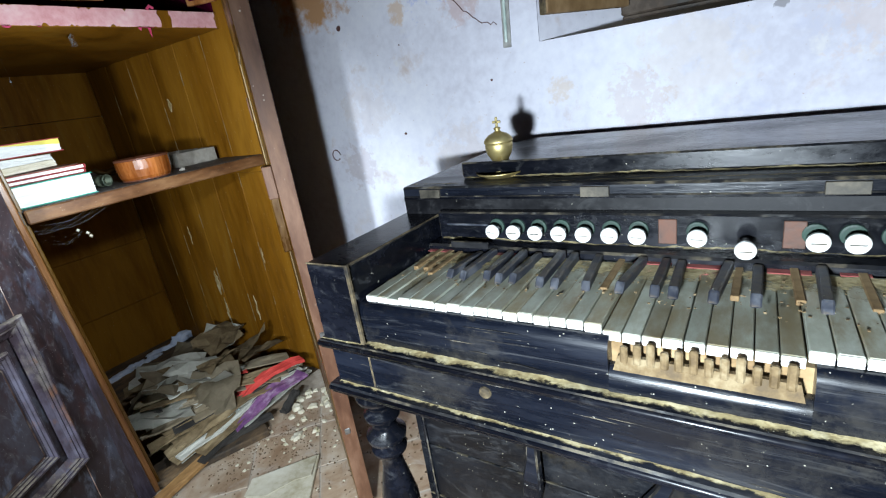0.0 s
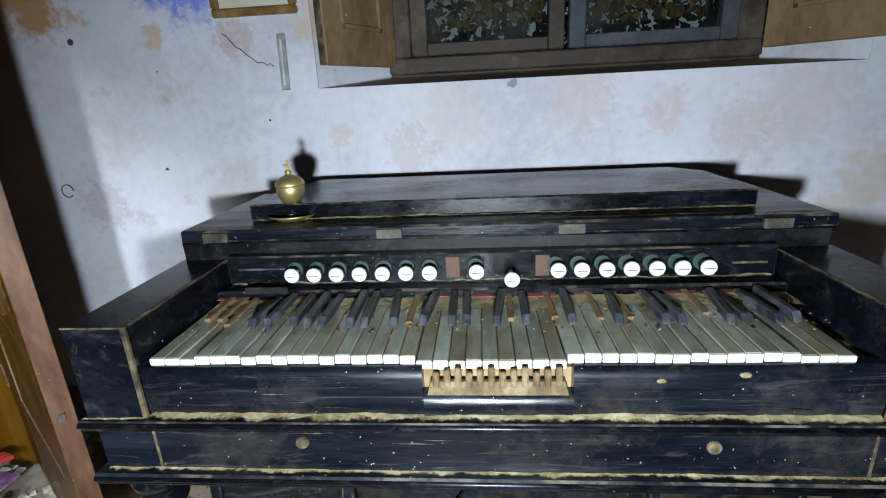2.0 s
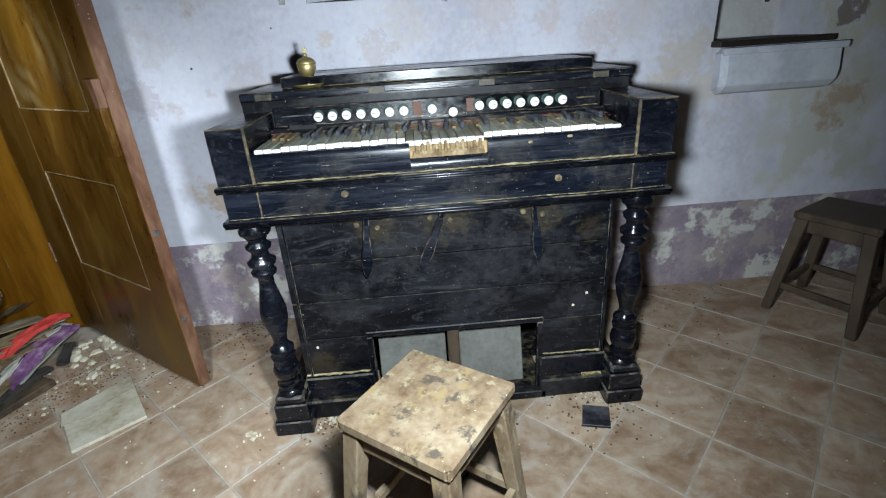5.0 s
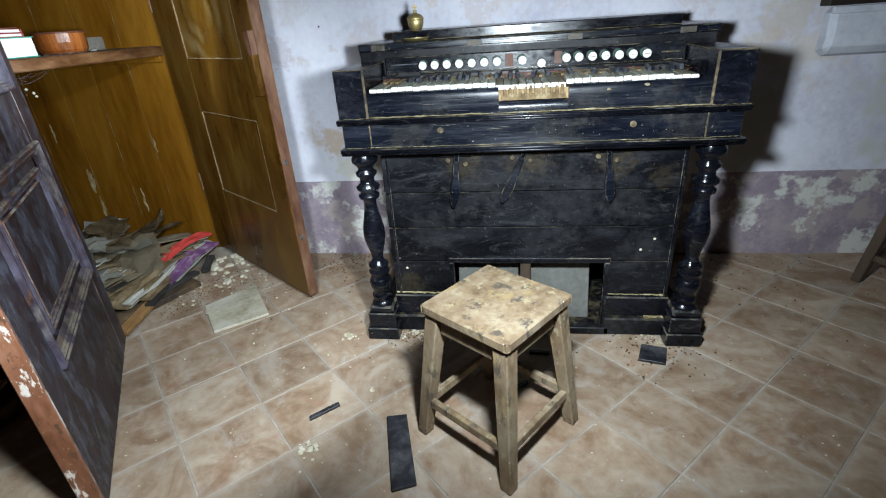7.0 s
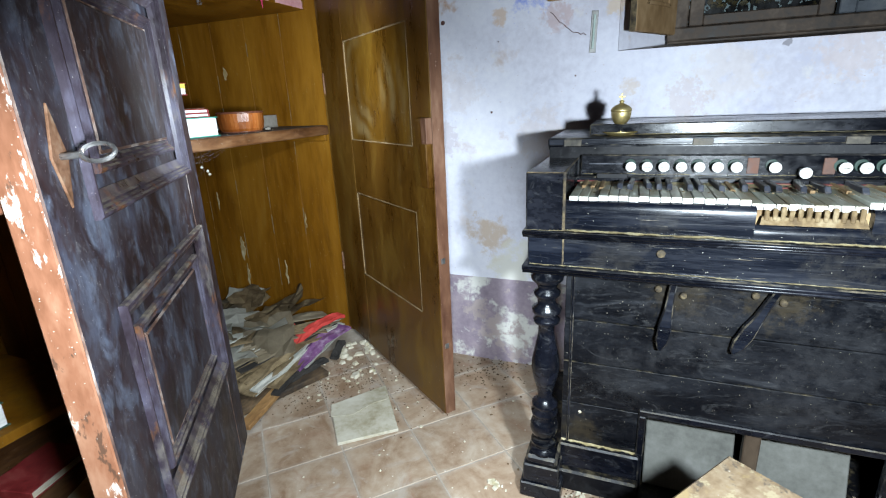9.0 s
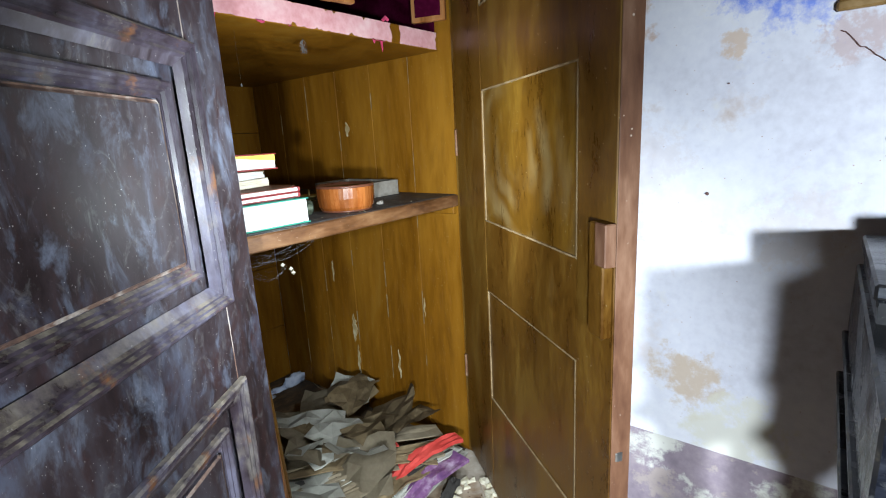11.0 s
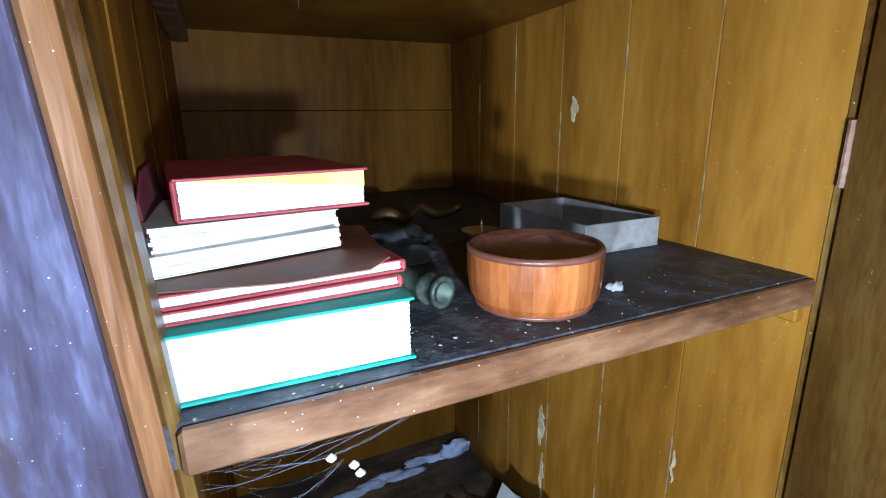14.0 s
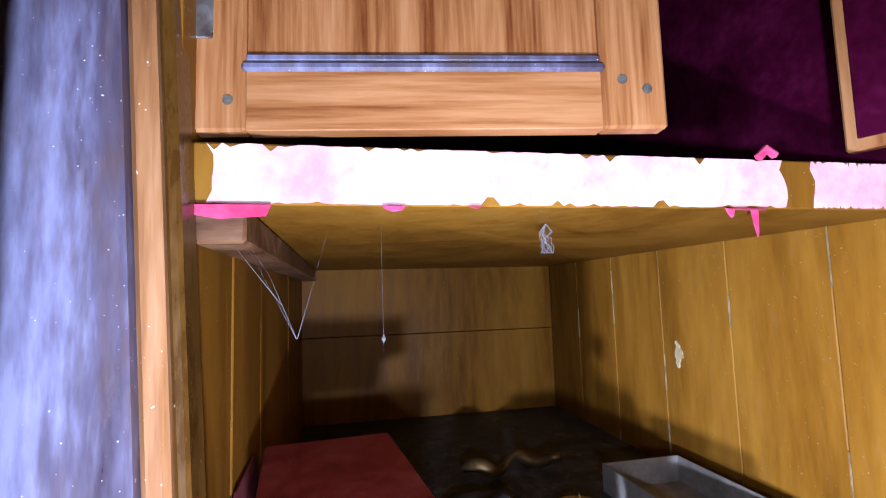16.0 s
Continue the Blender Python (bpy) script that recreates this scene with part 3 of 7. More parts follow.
def build_organ():
    organ = thing("reed_organ", (-0.02, 0.82, 0), "black ebonised reed organ with dusty keys and turned legs", "reed organ")
    X0, X1, F = -0.615, 0.572, 0.482
    A0, A1 = -0.522, 0.472                      # inner faces of the cheeks
    for x0, x1 in ((X0, A0), (A1, X1)):
        part("cheek", box(x0, x1, F, 1.14, 0.826, 0.973, 0.004), M_BLACK, organ)
    # worn corners of the cheeks
    for x in (A0, A1):
        part("worn_corner", box(x - 0.0035, x + 0.0035, F - 0.0012, F + 0.005, 0.83, 0.9745, 0.001), M_WORN, organ, "rubbed bare wooden corner")
    for x0, x1, y0, y1 in ((X0 + 0.002, A0 - 0.002, F - 0.001, F + 0.0015), (A1 + 0.002, X1 - 0.002, F - 0.001, F + 0.0015), (A0 - 0.0015, A0 + 0.001, F + 0.004, 0.77), (A1 - 0.001, A1 + 0.0015, F + 0.004, 0.77)):
        part("worn_edge", box(x0, x1, y0, y1, 0.9715, 0.9742, 0.0008), M_WORN, organ)
    for x in (A0, A1):
        part("worn_joint", box(x - 0.0022, x + 0.0022, 0.4882, 0.4905, 0.737, 0.811, 0.0005), M_WORN, organ, "rubbed joint of the rail's end block")
    part("front_rail", box(X0 + 0.004, X1 - 0.004, 0.489, 0.60, 0.728, 0.82, 0.003), M_BLACK_RAIL, organ)
    # two mouldings round the front and ends, stepped
    for z, h in ((0.811, 0.018), (0.715, 0.022)):
        bm = bmesh.new()
        add_box(bm, X0 - 0.008, X1 + 0.008, 0.473, 1.14, z + h * 0.45, z + h, 0.003)
        add_box(bm, X0 - 0.004, X1 + 0.004, 0.479, 1.139, z, z + h * 0.5, 0.003)
        part("moulding", bm, M_BLACK_RAIL, organ)
        for y, dz, r in ((0.4745, 0.62, 0.0050), (0.4800, 0.18, 0.0040)):
            part("moulding_bead", tube([(X0 - 0.006, y, z + h * dz), (X1 + 0.006, y, z + h * dz)], r, 14), M_BLACK, organ, "", True)
    for x0, x1, top in ((A0, -0.120, 0.903), (-0.120, 0.082, 0.862), (0.082, A1, 0.903)):
        nose = [(0.5150, 0.829), (0.4935, 0.829), (0.4915, top - 0.045), (0.4905, top - 0.026)]
        nose += [(0.5050 - 0.0145 * math.cos(a), top - 0.020 + 0.020 * math.sin(a)) for a in [math.pi / 2 * i / 8 for i in range(1, 9)]] + [(0.5150, top)]
        part("key_slip", prism([(x0, y, z) for y, z in nose], (1, 0, 0), x1 - x0), M_BLACK_RAIL, organ, "", True).data.set_sharp_from_angle(angle=radians(35))
    for x, z in ((-0.299, 0.786), (0.269, 0.784)):
        part("plug", lathe([(0.0, 0.0), (0.009, 0.001), (0.010, 0.004), (0.010, 0.008)], (x, 0.484, z), 14, Matrix.Rotation(radians(-90), 4, "X")), M_WORN, organ, "round bare wooden plug")
    # broken middle of the key slip, with the wooden guide comb
    c0, c1 = -0.109, 0.071
    comb = part("guide_comb", prism([(c0 - 0.004, 0.486, 0.866), (c1 + 0.004, 0.486, 0.866), (c1, 0.494, 0.882), (c0, 0.494, 0.882)], (0, 1, 0), 0.006), M_COMB, organ, "bare pale wood comb in the broken key slip")
    for i in range(12):
        x = c0 + 0.008 + i * 0.0149
        part("tooth", box(x - 0.0045, x + 0.0045, 0.489, 0.497, 0.874, 0.901 + 0.004 * ((i * 7) % 3 - 1), 0.002), M_COMB, comb)
    part("key_bed", box(A0, A1, 0.512, 0.80, 0.83, 0.893, 0), M_KEYWOOD, organ)
    # naturals and sharps
    n = 42
    step = 0.950 / n
    start = -0.5135
    rnd = random.Random(5)
    top_bm = box(-step / 2 + 0.0007, step / 2 - 0.0007, 0, 0.205, -0.010, 0, 0.0012)
    me_top = bpy.data.meshes.new("natural_key")
    top_bm.to_mesh(me_top)
    top_bm.free()
    me_top.materials.append(M_IVORY)
    fr_bm = box(-step / 2 + 0.0009, step / 2 - 0.0009, -0.0018, 0.0004, -0.013, -0.0008, 0.0006)
    me_fr = bpy.data.meshes.new("key_front")
    fr_bm.to_mesh(me_fr)
    fr_bm.free()
    me_fr.materials.append(M_KEYFRONT)
    sh_bm = bmesh.new()
    add_box(sh_bm, -0.0062, 0.0062, 0.0, 0.118, -0.006, 0.009, 0.002)
    for v in sh_bm.verts:
        if v.co.z > 0.004 and v.co.y < 0.01:
            v.co.y += 0.009
    me_sh = bpy.data.meshes.new("sharp_key")
    sh_bm.to_mesh(me_sh)
    sh_bm.free()
    me_sh.materials.append(M_EBONY)
    st_bm = box(-0.005, 0.005, 0.01, 0.12, -0.006, 0.0015, 0.001)
    me_st = bpy.data.meshes.new("bare_key")
    st_bm.to_mesh(me_st)
    st_bm.free()
    me_st.materials.append(M_KEYWOOD)
    keyboard = part("keyboard", box(A0 + 0.002, A1 - 0.002, 0.70, 0.735, 0.893, 0.9085, 0.002), M_FELT, organ, "dusty ivory keys, some broken or bare")

    x = A0 + 0.006
    while x < A1 - 0.05:                      # what is left of the felt lies in torn lengths
        L = rnd.uniform(0.015, 0.075)
        part("felt_strip", box(x, x + L, 0.696 + rnd.uniform(0, 0.006), 0.712, 0.9170, 0.9188, 0.0006), M_FELT, keyboard, "frayed red felt behind the keys")
        x += L + rnd.uniform(0.012, 0.09)

    def put(name, me, loc, rx=0.0, rz=0.0):
        o = new(name, me)
        o.parent = keyboard
        o.matrix_basis = pose(*loc, rx, 0, rz)
        return o

    gone = {11, 16, 18, 20, 22, 25}
    k = 0
    for i in range(n):
        x = start + step * (i + 0.5)
        dz = rnd.uniform(-0.0012, 0.0012) - (0.008 if 17 <= i <= 25 else 0)
        if i < 3 or i > 38:
            dz -= 0.004
        put("natural_key", me_top, (x, 0.506 + rnd.uniform(-0.001, 0.001), 0.916 + dz), rnd.uniform(-0.4, 0.3))
        put("key_front", me_fr, (x, 0.506, 0.916 + dz))
        if i % 7 not in (3, 6) and i < n - 1:      # sharps after all but the fourth and seventh natural
            if k in gone or i < 3:
                put("bare_key", me_st, (x + step / 2, 0.600 + rnd.uniform(-0.012, 0.012), 0.918), rnd.uniform(-1, 1), rnd.gauss(0, 1.5))
            else:
                put("sharp_key", me_sh, (x + step / 2, 0.588 + rnd.uniform(-0.003, 0.003), 0.922 + rnd.uniform(-0.003, 0.001)), rnd.uniform(-4.5, 1.5), rnd.gauss(0, 3.6))
            k += 1
    # stop jamb
    part("name_batten", box(A0, A1, 0.712, 0.75, 0.905, 0.929, 0.004), M_BLACK, organ)
    jamb = part("stop_jamb", box(A0 + 0.01, A1 - 0.004, 0.748, 0.77, 0.926, 0.984, 0.003), M_BLACK, organ)
    xs = [-0.379, -0.338, -0.297, -0.255, -0.213, -0.171, -0.129, -0.046, 0.015, 0.095, 0.135, 0.177, 0.218, 0.260, 0.302, 0.344]
    turn = Matrix.Rotation(radians(90), 4, "X")
    for i, x in enumerate(xs):
        low = i == 8
        z = 0.944 if low else 0.955
        out = 0.038 if low else 0.026
        part("stop_stem", lathe([(0.008, 0.0), (0.008, out - 0.008), (0.0125, out - 0.006), (0.0132, out - 0.001)], (x, 0.749, z), 16, turn), M_BLACK, jamb)
        knob = part("stop_knob", lathe([(0.0135, out - 0.001), (0.0137, out + 0.003), (0.0125, out + 0.0055), (0.009, out + 0.0068), (0.0, out + 0.0072)], (x, 0.749, z), 20, turn), M_PORCELAIN, jamb, "white porcelain stop face with a small engraved name", True)
        if not low:
            part("stop_collar", lathe([(0.0142, 0.0), (0.0152, 0.002), (0.0145, 0.0045), (0.012, 0.005)], (x - 0.002, 0.749, z + 0.003), 18, turn), M_GREENISH, jamb, "dark verdigris collar")
        bm = bmesh.new()
        add_box(bm, x - 0.0085, x + 0.0085, 0.749 - out - 0.0078, 0.749 - out - 0.0068, z - 0.001, z + 0.0006)
        part("engraving", bm, M_TIN, knob)
    for x0 in (-0.102, 0.058):
        part("leather_patch", box(x0, x0 + 0.026, 0.7455, 0.7485, 0.936, 0.976, 0.001), M_LEATHER, jamb, "cracked brown leather patch")
    part("slot_plate", box(-0.49, -0.40, 0.744, 0.7485, 0.958, 0.962, 0.0005), M_EBONY, jamb)
    part("loose_strip", box(-0.465, -0.385, 0.708, 0.714, 0.925, 0.938, 0.001), M_BLACK_DULL, organ)
    part("pale_slip", box(0.392, 0.45, 0.742, 0.7478, 0.953, 0.957, 0.0008), M_WORN, jamb)
    # body behind
    part("case_back", box(X0 + 0.01, X1 - 0.01, 0.77, 1.13, 0.74, 1.004, 0), M_BLACK_DULL, organ)
    # lid: a slab with a front edge, hinge plates and a raised board with cut corners
    lid = part("lid", box(X0 + 0.004, X1 + 0.004, 0.775, 1.155, 1.003, 1.029, 0.004), M_BLACK_RAIL, organ)
    part("lid_edge", box(X0 + 0.007, X1 + 0.001, 0.771, 0.779, 0.996, 1.010, 0.002), M_BLACK, lid)
    for x in (-0.54, -0.205, 0.125, 0.475):
        part("hinge_plate", box(x - 0.024, x + 0.024, 0.7695, 0.776, 1.006, 1.024, 0.0008), M_TIN, lid, "tarnished hinge plate")
    part("raised_board", prism([(-0.50, 0.845, 1.030), (0.475, 0.845, 1.030), (0.475, 1.07, 1.030), (0.42, 1.145, 1.030), (-0.44, 1.145, 1.030), (-0.50, 1.07, 1.030)], (0, 0, 1), 0.032, 0.003), M_BLACK, lid)
    # lower panel with the pedal opening
    P = 0.575
    ox0, ox1, oz = -0.30, 0.249, 0.291
    bx0, bx1 = -0.522, 0.468
    bm = bmesh.new()
    for x0, x1, z0, z1 in ((bx0, bx1, 0.556, 0.718), (bx0, bx1, 0.425, 0.553), (bx0, bx1, oz, 0.422), (bx0, ox0, 0.155, oz - 0.003), (ox1, bx1, 0.155, oz - 0.003)):
        add_box(bm, x0, x1, P, P + 0.022, z0, z1, 0.0015)
    part("lower_panel", bm, M_BLACK_PANEL, organ, "dusty black lower panel of wide boards")
    for x in (bx0 + 0.02, bx1 - 0.012):
        part("panel_bead", box(x - 0.004, x + 0.004, P - 0.006, P + 0.002, 0.15, 0.715, 0.002), M_BLACK, organ)
    for x0, x1 in ((bx0 - 0.002, ox0), (ox1, bx1 + 0.002)):
        part("base_rail", box(x0, x1, P - 0.022, P + 0.03, 0.075, 0.155, 0.005), M_BLACK, organ)
        part("base_step", box(x0, x1, P - 0.036, P + 0.03, 0.0, 0.072, 0.006), M_BLACK_DULL, organ)
    frame_bm = bmesh.new()
    for x0, x1, z0, z1 in ((ox0 - 0.012, ox1 + 0.012, oz - 0.006, oz + 0.014), (ox0 - 0.012, ox0 + 0.008, 0.0, oz - 0.006), (ox1 - 0.008, ox1 + 0.012, 0.0, oz - 0.006)):
        add_box(frame_bm, x0, x1, P - 0.010, P + 0.012, z0, z1, 0.003)
    part("opening_frame", frame_bm, M_BLACK, organ)
    part("opening_divider", box(-0.052, -0.014, P + 0.004, P + 0.03, 0.0, oz - 0.006, 0.003), M_STOOL_DARK, organ)
    part("sill_board", box(ox0, ox1 + 0.02, P - 0.036, P + 0.20, 0.0, 0.03, 0.003), M_BLACK_DULL, organ)
    for x0, x1 in ((-0.285, -0.057), (-0.010, 0.205)):
        part("pedal", box(x0, x1, -0.006, 0.006, 0.0, 0.265, 0.003, Matrix.Translation((0, P + 0.035, 0.03)) @ Matrix.Rotation(radians(-14), 4, "X")), M_PEDAL, organ, "grey cloth-covered blowing pedal")
    for x0, x1 in ((bx0, bx0 + 0.02), (bx1 - 0.02, bx1)):
        part("side_panel", box(x0, x1, P + 0.022, 1.13, 0.0, 0.74, 0), M_BLACK_DULL, organ)
    part("back_panel", box(bx0, bx1, 1.11, 1.13, 0.0, 0.74, 0), M_BLACK_DULL, organ)
    part("inner_floor", box(bx0, bx1, P + 0.20, 1.11, 0.0, 0.02, 0), M_BLACK_DULL, organ)
    # turned legs on square plinths
    prof = [(0.040, 0.0), (0.040, 0.008), (0.030, 0.014), (0.028, 0.022), (0.037, 0.030), (0.037, 0.040), (0.026, 0.048), (0.033, 0.058), (0.040, 0.078), (0.041, 0.090), (0.036, 0.108),
            (0.026, 0.120), (0.036, 0.128), (0.038, 0.138), (0.027, 0.148), (0.036, 0.156), (0.036, 0.166), (0.024, 0.176), (0.020, 0.190), (0.024, 0.215), (0.034, 0.250), (0.039, 0.280),
            (0.038, 0.305), (0.030, 0.345), (0.022, 0.385), (0.021, 0.410), (0.034, 0.420), (0.036, 0.430), (0.024, 0.440), (0.038, 0.450), (0.040, 0.462), (0.025, 0.474), (0.024, 0.490),
            (0.034, 0.500), (0.036, 0.510), (0.024, 0.520), (0.030, 0.534), (0.042, 0.545), (0.044, 0.556), (0.036, 0.570), (0.036, 0.578)]
    for x in (-0.566, 0.513):
        part("leg", lathe(prof, (x, 0.533, 0.138), 28), M_BLACK, organ, "glossy black turned leg", True)
        bm = bmesh.new()
        add_box(bm, x - 0.060, x + 0.060, 0.476, 0.592, 0.0, 0.052, 0.004)
        add_box(bm, x - 0.052, x + 0.052, 0.484, 0.585, 0.052, 0.112, 0.004)
        add_box(bm, x - 0.046, x + 0.046, 0.490, 0.578, 0.112, 0.140, 0.008)
        part("plinth", bm, M_BLACK, organ)
        part("foot_board", box(x - 0.05, x + 0.05, 0.592, 1.13, 0.0, 0.05, 0.004), M_BLACK_DULL, organ)
    # knee levers hanging from wooden blocks
    for x, z, lean, length in ((-0.262, 0.668, 6, 0.165), (-0.050, 0.672, 24, 0.165), (0.222, 0.668, -5, 0.15)):
        m = Matrix.Translation((x, P - 0.012, z)) @ Matrix.Rotation(radians(lean), 4, "Y")
        L = length
        out = [(-0.008, 0, 0.03), (0.008, 0, 0.03), (0.009, 0, -0.02), (0.013, 0, -0.35 * L), (0.019, 0, -0.65 * L), (0.016, 0, -0.85 * L), (0.004, 0, -L), (-0.006, 0, -0.97 * L), (-0.014, 0, -0.8 * L), (-0.014, 0, -0.55 * L), (-0.009, 0, -0.3 * L), (-0.009, 0, -0.02)]
        part("knee_lever", prism(out, (0, -1, 0), 0.018, 0.003, m), M_BLACK_RAIL, organ, "dusty black wooden knee lever")
        part("lever_block", box(x - 0.05, x + 0.05, P - 0.012, P, z + 0.012, z + 0.045, 0.003), M_BLACK_DULL, organ)
        for dx, dz in ((-0.030, 0.0), (0.028, -0.012)):
            part("peg", lathe([(0.0085, 0), (0.0085, 0.008), (0.006, 0.011), (0.0, 0.012)], (x + dx, P - 0.002, z + dz), 12, turn), M_WORN, organ, "pale wooden peg")
    # long thin scratches and rubbed streaks along the rails and the slip
    rnd = random.Random(17)
    for k in range(26):
        low = k % 2
        z = rnd.uniform(0.738, 0.806) if low else rnd.uniform(0.842, 0.893)
        x = rnd.uniform(X0 + 0.05, X1 - 0.16) if low else rnd.choice((rnd.uniform(A0 + 0.02, -0.20), rnd.uniform(0.09, A1 - 0.12)))
        L = rnd.uniform(0.015, 0.10)
        y = 0.4888 if low else 0.4903
        part("scratch", prism([(x, y, z), (x + L * 0.5, y, z + rnd.uniform(-0.0012, 0.0004)), (x + L, y, z + rnd.uniform(-0.003, 0.003)), (x + L * 0.5, y, z + rnd.uniform(0.0006, 0.0014))], (0, 1, 0), 0.0004), M_EDGE_BLACK, organ)
    return organ


organ = build_organ()


# ---- stools ----
def build_stool(name, centre, turn, mat, label, half=0.140, height=0.437, foot=0.152):
    st = thing(name, (0, 0, 0), label, "stool", "stools in the room")
    bm = box(-half, half, -half, half, height - 0.028, height, 0.004)
    bmesh.ops.bevel(bm, geom=[e for e in bm.edges if abs(e.verts[0].co.z - e.verts[1].co.z) > 0.01], offset=0.008, segments=2, affect="EDGES")
    part("seat", bm, mat, st)
    t, b = half - 0.030, foot
    for sx in (-1, 1):
        for sy in (-1, 1):
            bm = bmesh.new()
            add_box(bm, -0.5, 0.5, -0.5, 0.5, 0, 1)
            for v in bm.verts:
                k = v.co.z
                w = 0.022 if k > 0.5 else 0.017
                cx, cy = (t, t) if k > 0.5 else (b, b)
                v.co = Vector((sx * cx + (1 if v.co.x > 0 else -1) * w, sy * cy + (1 if v.co.y > 0 else -1) * w, (height - 0.028) * k))
            bmesh.ops.bevel(bm, geom=list(bm.edges), offset=0.003, segments=1, affect="EDGES")
            part("leg", bm, mat, st)
    za = height - 0.028
    for s in (-1, 1):
        part("apron", box(-t + 0.02, t - 0.02, s * t - 0.010, s * t + 0.010, za - 0.055, za, 0.002), mat, st)
        part("apron", box(s * t - 0.010, s * t + 0.010, -t + 0.02, t - 0.02, za - 0.055, za, 0.002), mat, st)
    q = 0.115
    r = t + (b - t) * (1 - q / za)
    for s in (-1, 1):
        part("stretcher", box(-r + 0.012, r - 0.012, s * r - 0.009, s * r + 0.009, q - 0.013, q + 0.013, 0.002), mat, st)
        part("stretcher", box(s * r - 0.009, s * r + 0.009, -r + 0.012, r - 0.012, q - 0.013, q + 0.013, 0.002), mat, st)
    st.matrix_basis = Matrix.Translation((*centre, 0)) @ Matrix.Rotation(radians(turn), 4, "Z")
    return st


stool = build_stool("wooden_stool", (-0.123, 0.076), 53.6, M_STOOL, "pale wooden stool with dusty stained seat before the organ")
stool_b = build_stool("wooden_stool", (1.55, 0.90), 28, M_STOOL_DARK, "dark brown wooden stool standing near the washing niche")


# ---- the built-in cupboard ----
CX = WEST                # front plane
CY0, CY1 = 0.462, 1.31   # inner width of the near compartment
LY0 = -0.50              # far side of the other compartment
BACK = -2.98
SHELF, UPPER = 1.062, 1.562


def lean(bm):
    """The centre post leans a little out of plumb."""
    for v in bm.verts:
        v.co.y -= 0.05 * (v.co.z - 1.06)
    return bm


M_FILLER = material("pale_joint_filler", [(0.12, 0.07, 0.022), (0.24, 0.17, 0.08)], scale=30, rough=0.85)


def build_cupboard():
    cup = thing("cupboard", (-2.3, 0.4, 0), "tall ochre-varnished built-in cupboard with dark panelled doors standing open", "cupboard")
    # sides, back, divider in vertical boards
    rnd = random.Random(3)

    def boards_x(name, y0, y1, x0, x1, z0, z1, n):
        x = x0
        w = (x1 - x0) / n
        for i in range(n):
            j = rnd.uniform(-0.0012, 0.0012)
            part(name, box(x + 0.0012, x + w - 0.0012, y0 + j, y1 + j, z0, z1, 0.0015), M_OCHRE, cup)
            x += w

    boards_x("side_board", CY1, CY1 + 0.025, BACK, CX, -0.0, 2.34, 6)
    w = (CX - BACK) / 6
    for i in range(1, 6):                     # dried filler standing in stretches of the joints
        z = 0.12 + rnd.uniform(0, 0.3)
        while z < 2.2:
            L = rnd.uniform(0.03, 0.16)
            x = BACK + w * i + rnd.uniform(-0.001, 0.001)
            part("joint_filler", box(x - rnd.uniform(0.0003, 0.0008), x + rnd.uniform(0.0002, 0.0007), CY1 - 0.0022, CY1 + 0.004, z, z + L, 0), M_FILLER, cup)
            z += L + rnd.uniform(0.02, 0.30)
    boards_x("divider_board", CY0 - 0.052, CY0 - 0.027, BACK, CX - 0.03, 0.0, 2.34, 6)
    boards_x("side_board", LY0 - 0.025, LY0, BACK, CX, 0.0, 2.34, 6)
    z = 0.0
    for h in (0.30, 0.34, 0.36, 0.34, 0.33, 0.33, 0.34):
        part("back_board", box(BACK - 0.02, BACK, LY0, CY1, z + 0.001, z + h - 0.001, 0.0015), M_OCHRE, cup)
        z += h
    part("top_board", box(BACK, CX, LY0, CY1, 2.31, 2.335, 0.002), M_OCHRE, cup)
    part("bottom_board", box(BACK, CX - 0.01, LY0, CY0 - 0.05, 0.02, 0.045, 0.002), M_SHELFEDGE, cup, "splintered bare bottom board")
    # front frame
    part("stile", lean(box(CX - 0.035, CX + 0.006, CY0 - 0.165, CY0 - 0.030, 0.0, 2.34, 0.004)), M_STILE, cup, "violet-brown worn centre post")
    part("bead", lean(box(CX - 0.030, CX - 0.004, CY0 - 0.029, CY0 - 0.008, 0.0, 2.33, 0.005)), M_BEAD, cup, "bare orange bead on the post")
    part("rebate", lean(box(CX - 0.055, CX - 0.012, CY0 - 0.0075, CY0 + 0.004, 0.0, 2.33, 0.003)), M_DARKBOARD, cup)
    part("stile", box(CX - 0.004, CX + 0.165, CY1 - 0.004, CY1 + 0.058, 0.0, 2.34, 0.004), M_DARKBOARD, cup)
    part("stile", box(CX - 0.02, CX + 0.012, LY0 - 0.06, LY0, 0.0, 2.34, 0.004), M_STILE, cup)
    part("cornice", box(CX - 0.02, CX + 0.02, LY0 - 0.06, CY1 + 0.05, 2.30, 2.36, 0.006), M_STILE, cup)
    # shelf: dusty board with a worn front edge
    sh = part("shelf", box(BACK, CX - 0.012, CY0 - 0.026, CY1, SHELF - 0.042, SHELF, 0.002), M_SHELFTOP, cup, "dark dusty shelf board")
    part("shelf_edge", box(CX - 0.012, CX + 0.002, CY0 + 0.002, CY1 - 0.004, SHELF - 0.043, SHELF - 0.001, 0.004), M_SHELFEDGE, sh, "bare worn front edge")
    part("shelf_batten", box(BACK, CX - 0.01, CY1 - 0.022, CY1, SHELF - 0.072, SHELF - 0.043, 0.003), M_OCHRE, cup)
    part("upper_shelf", box(BACK, CX - 0.058, CY0 - 0.026, CY1, UPPER, UPPER + 0.058, 0.002), M_OCHRE, cup)
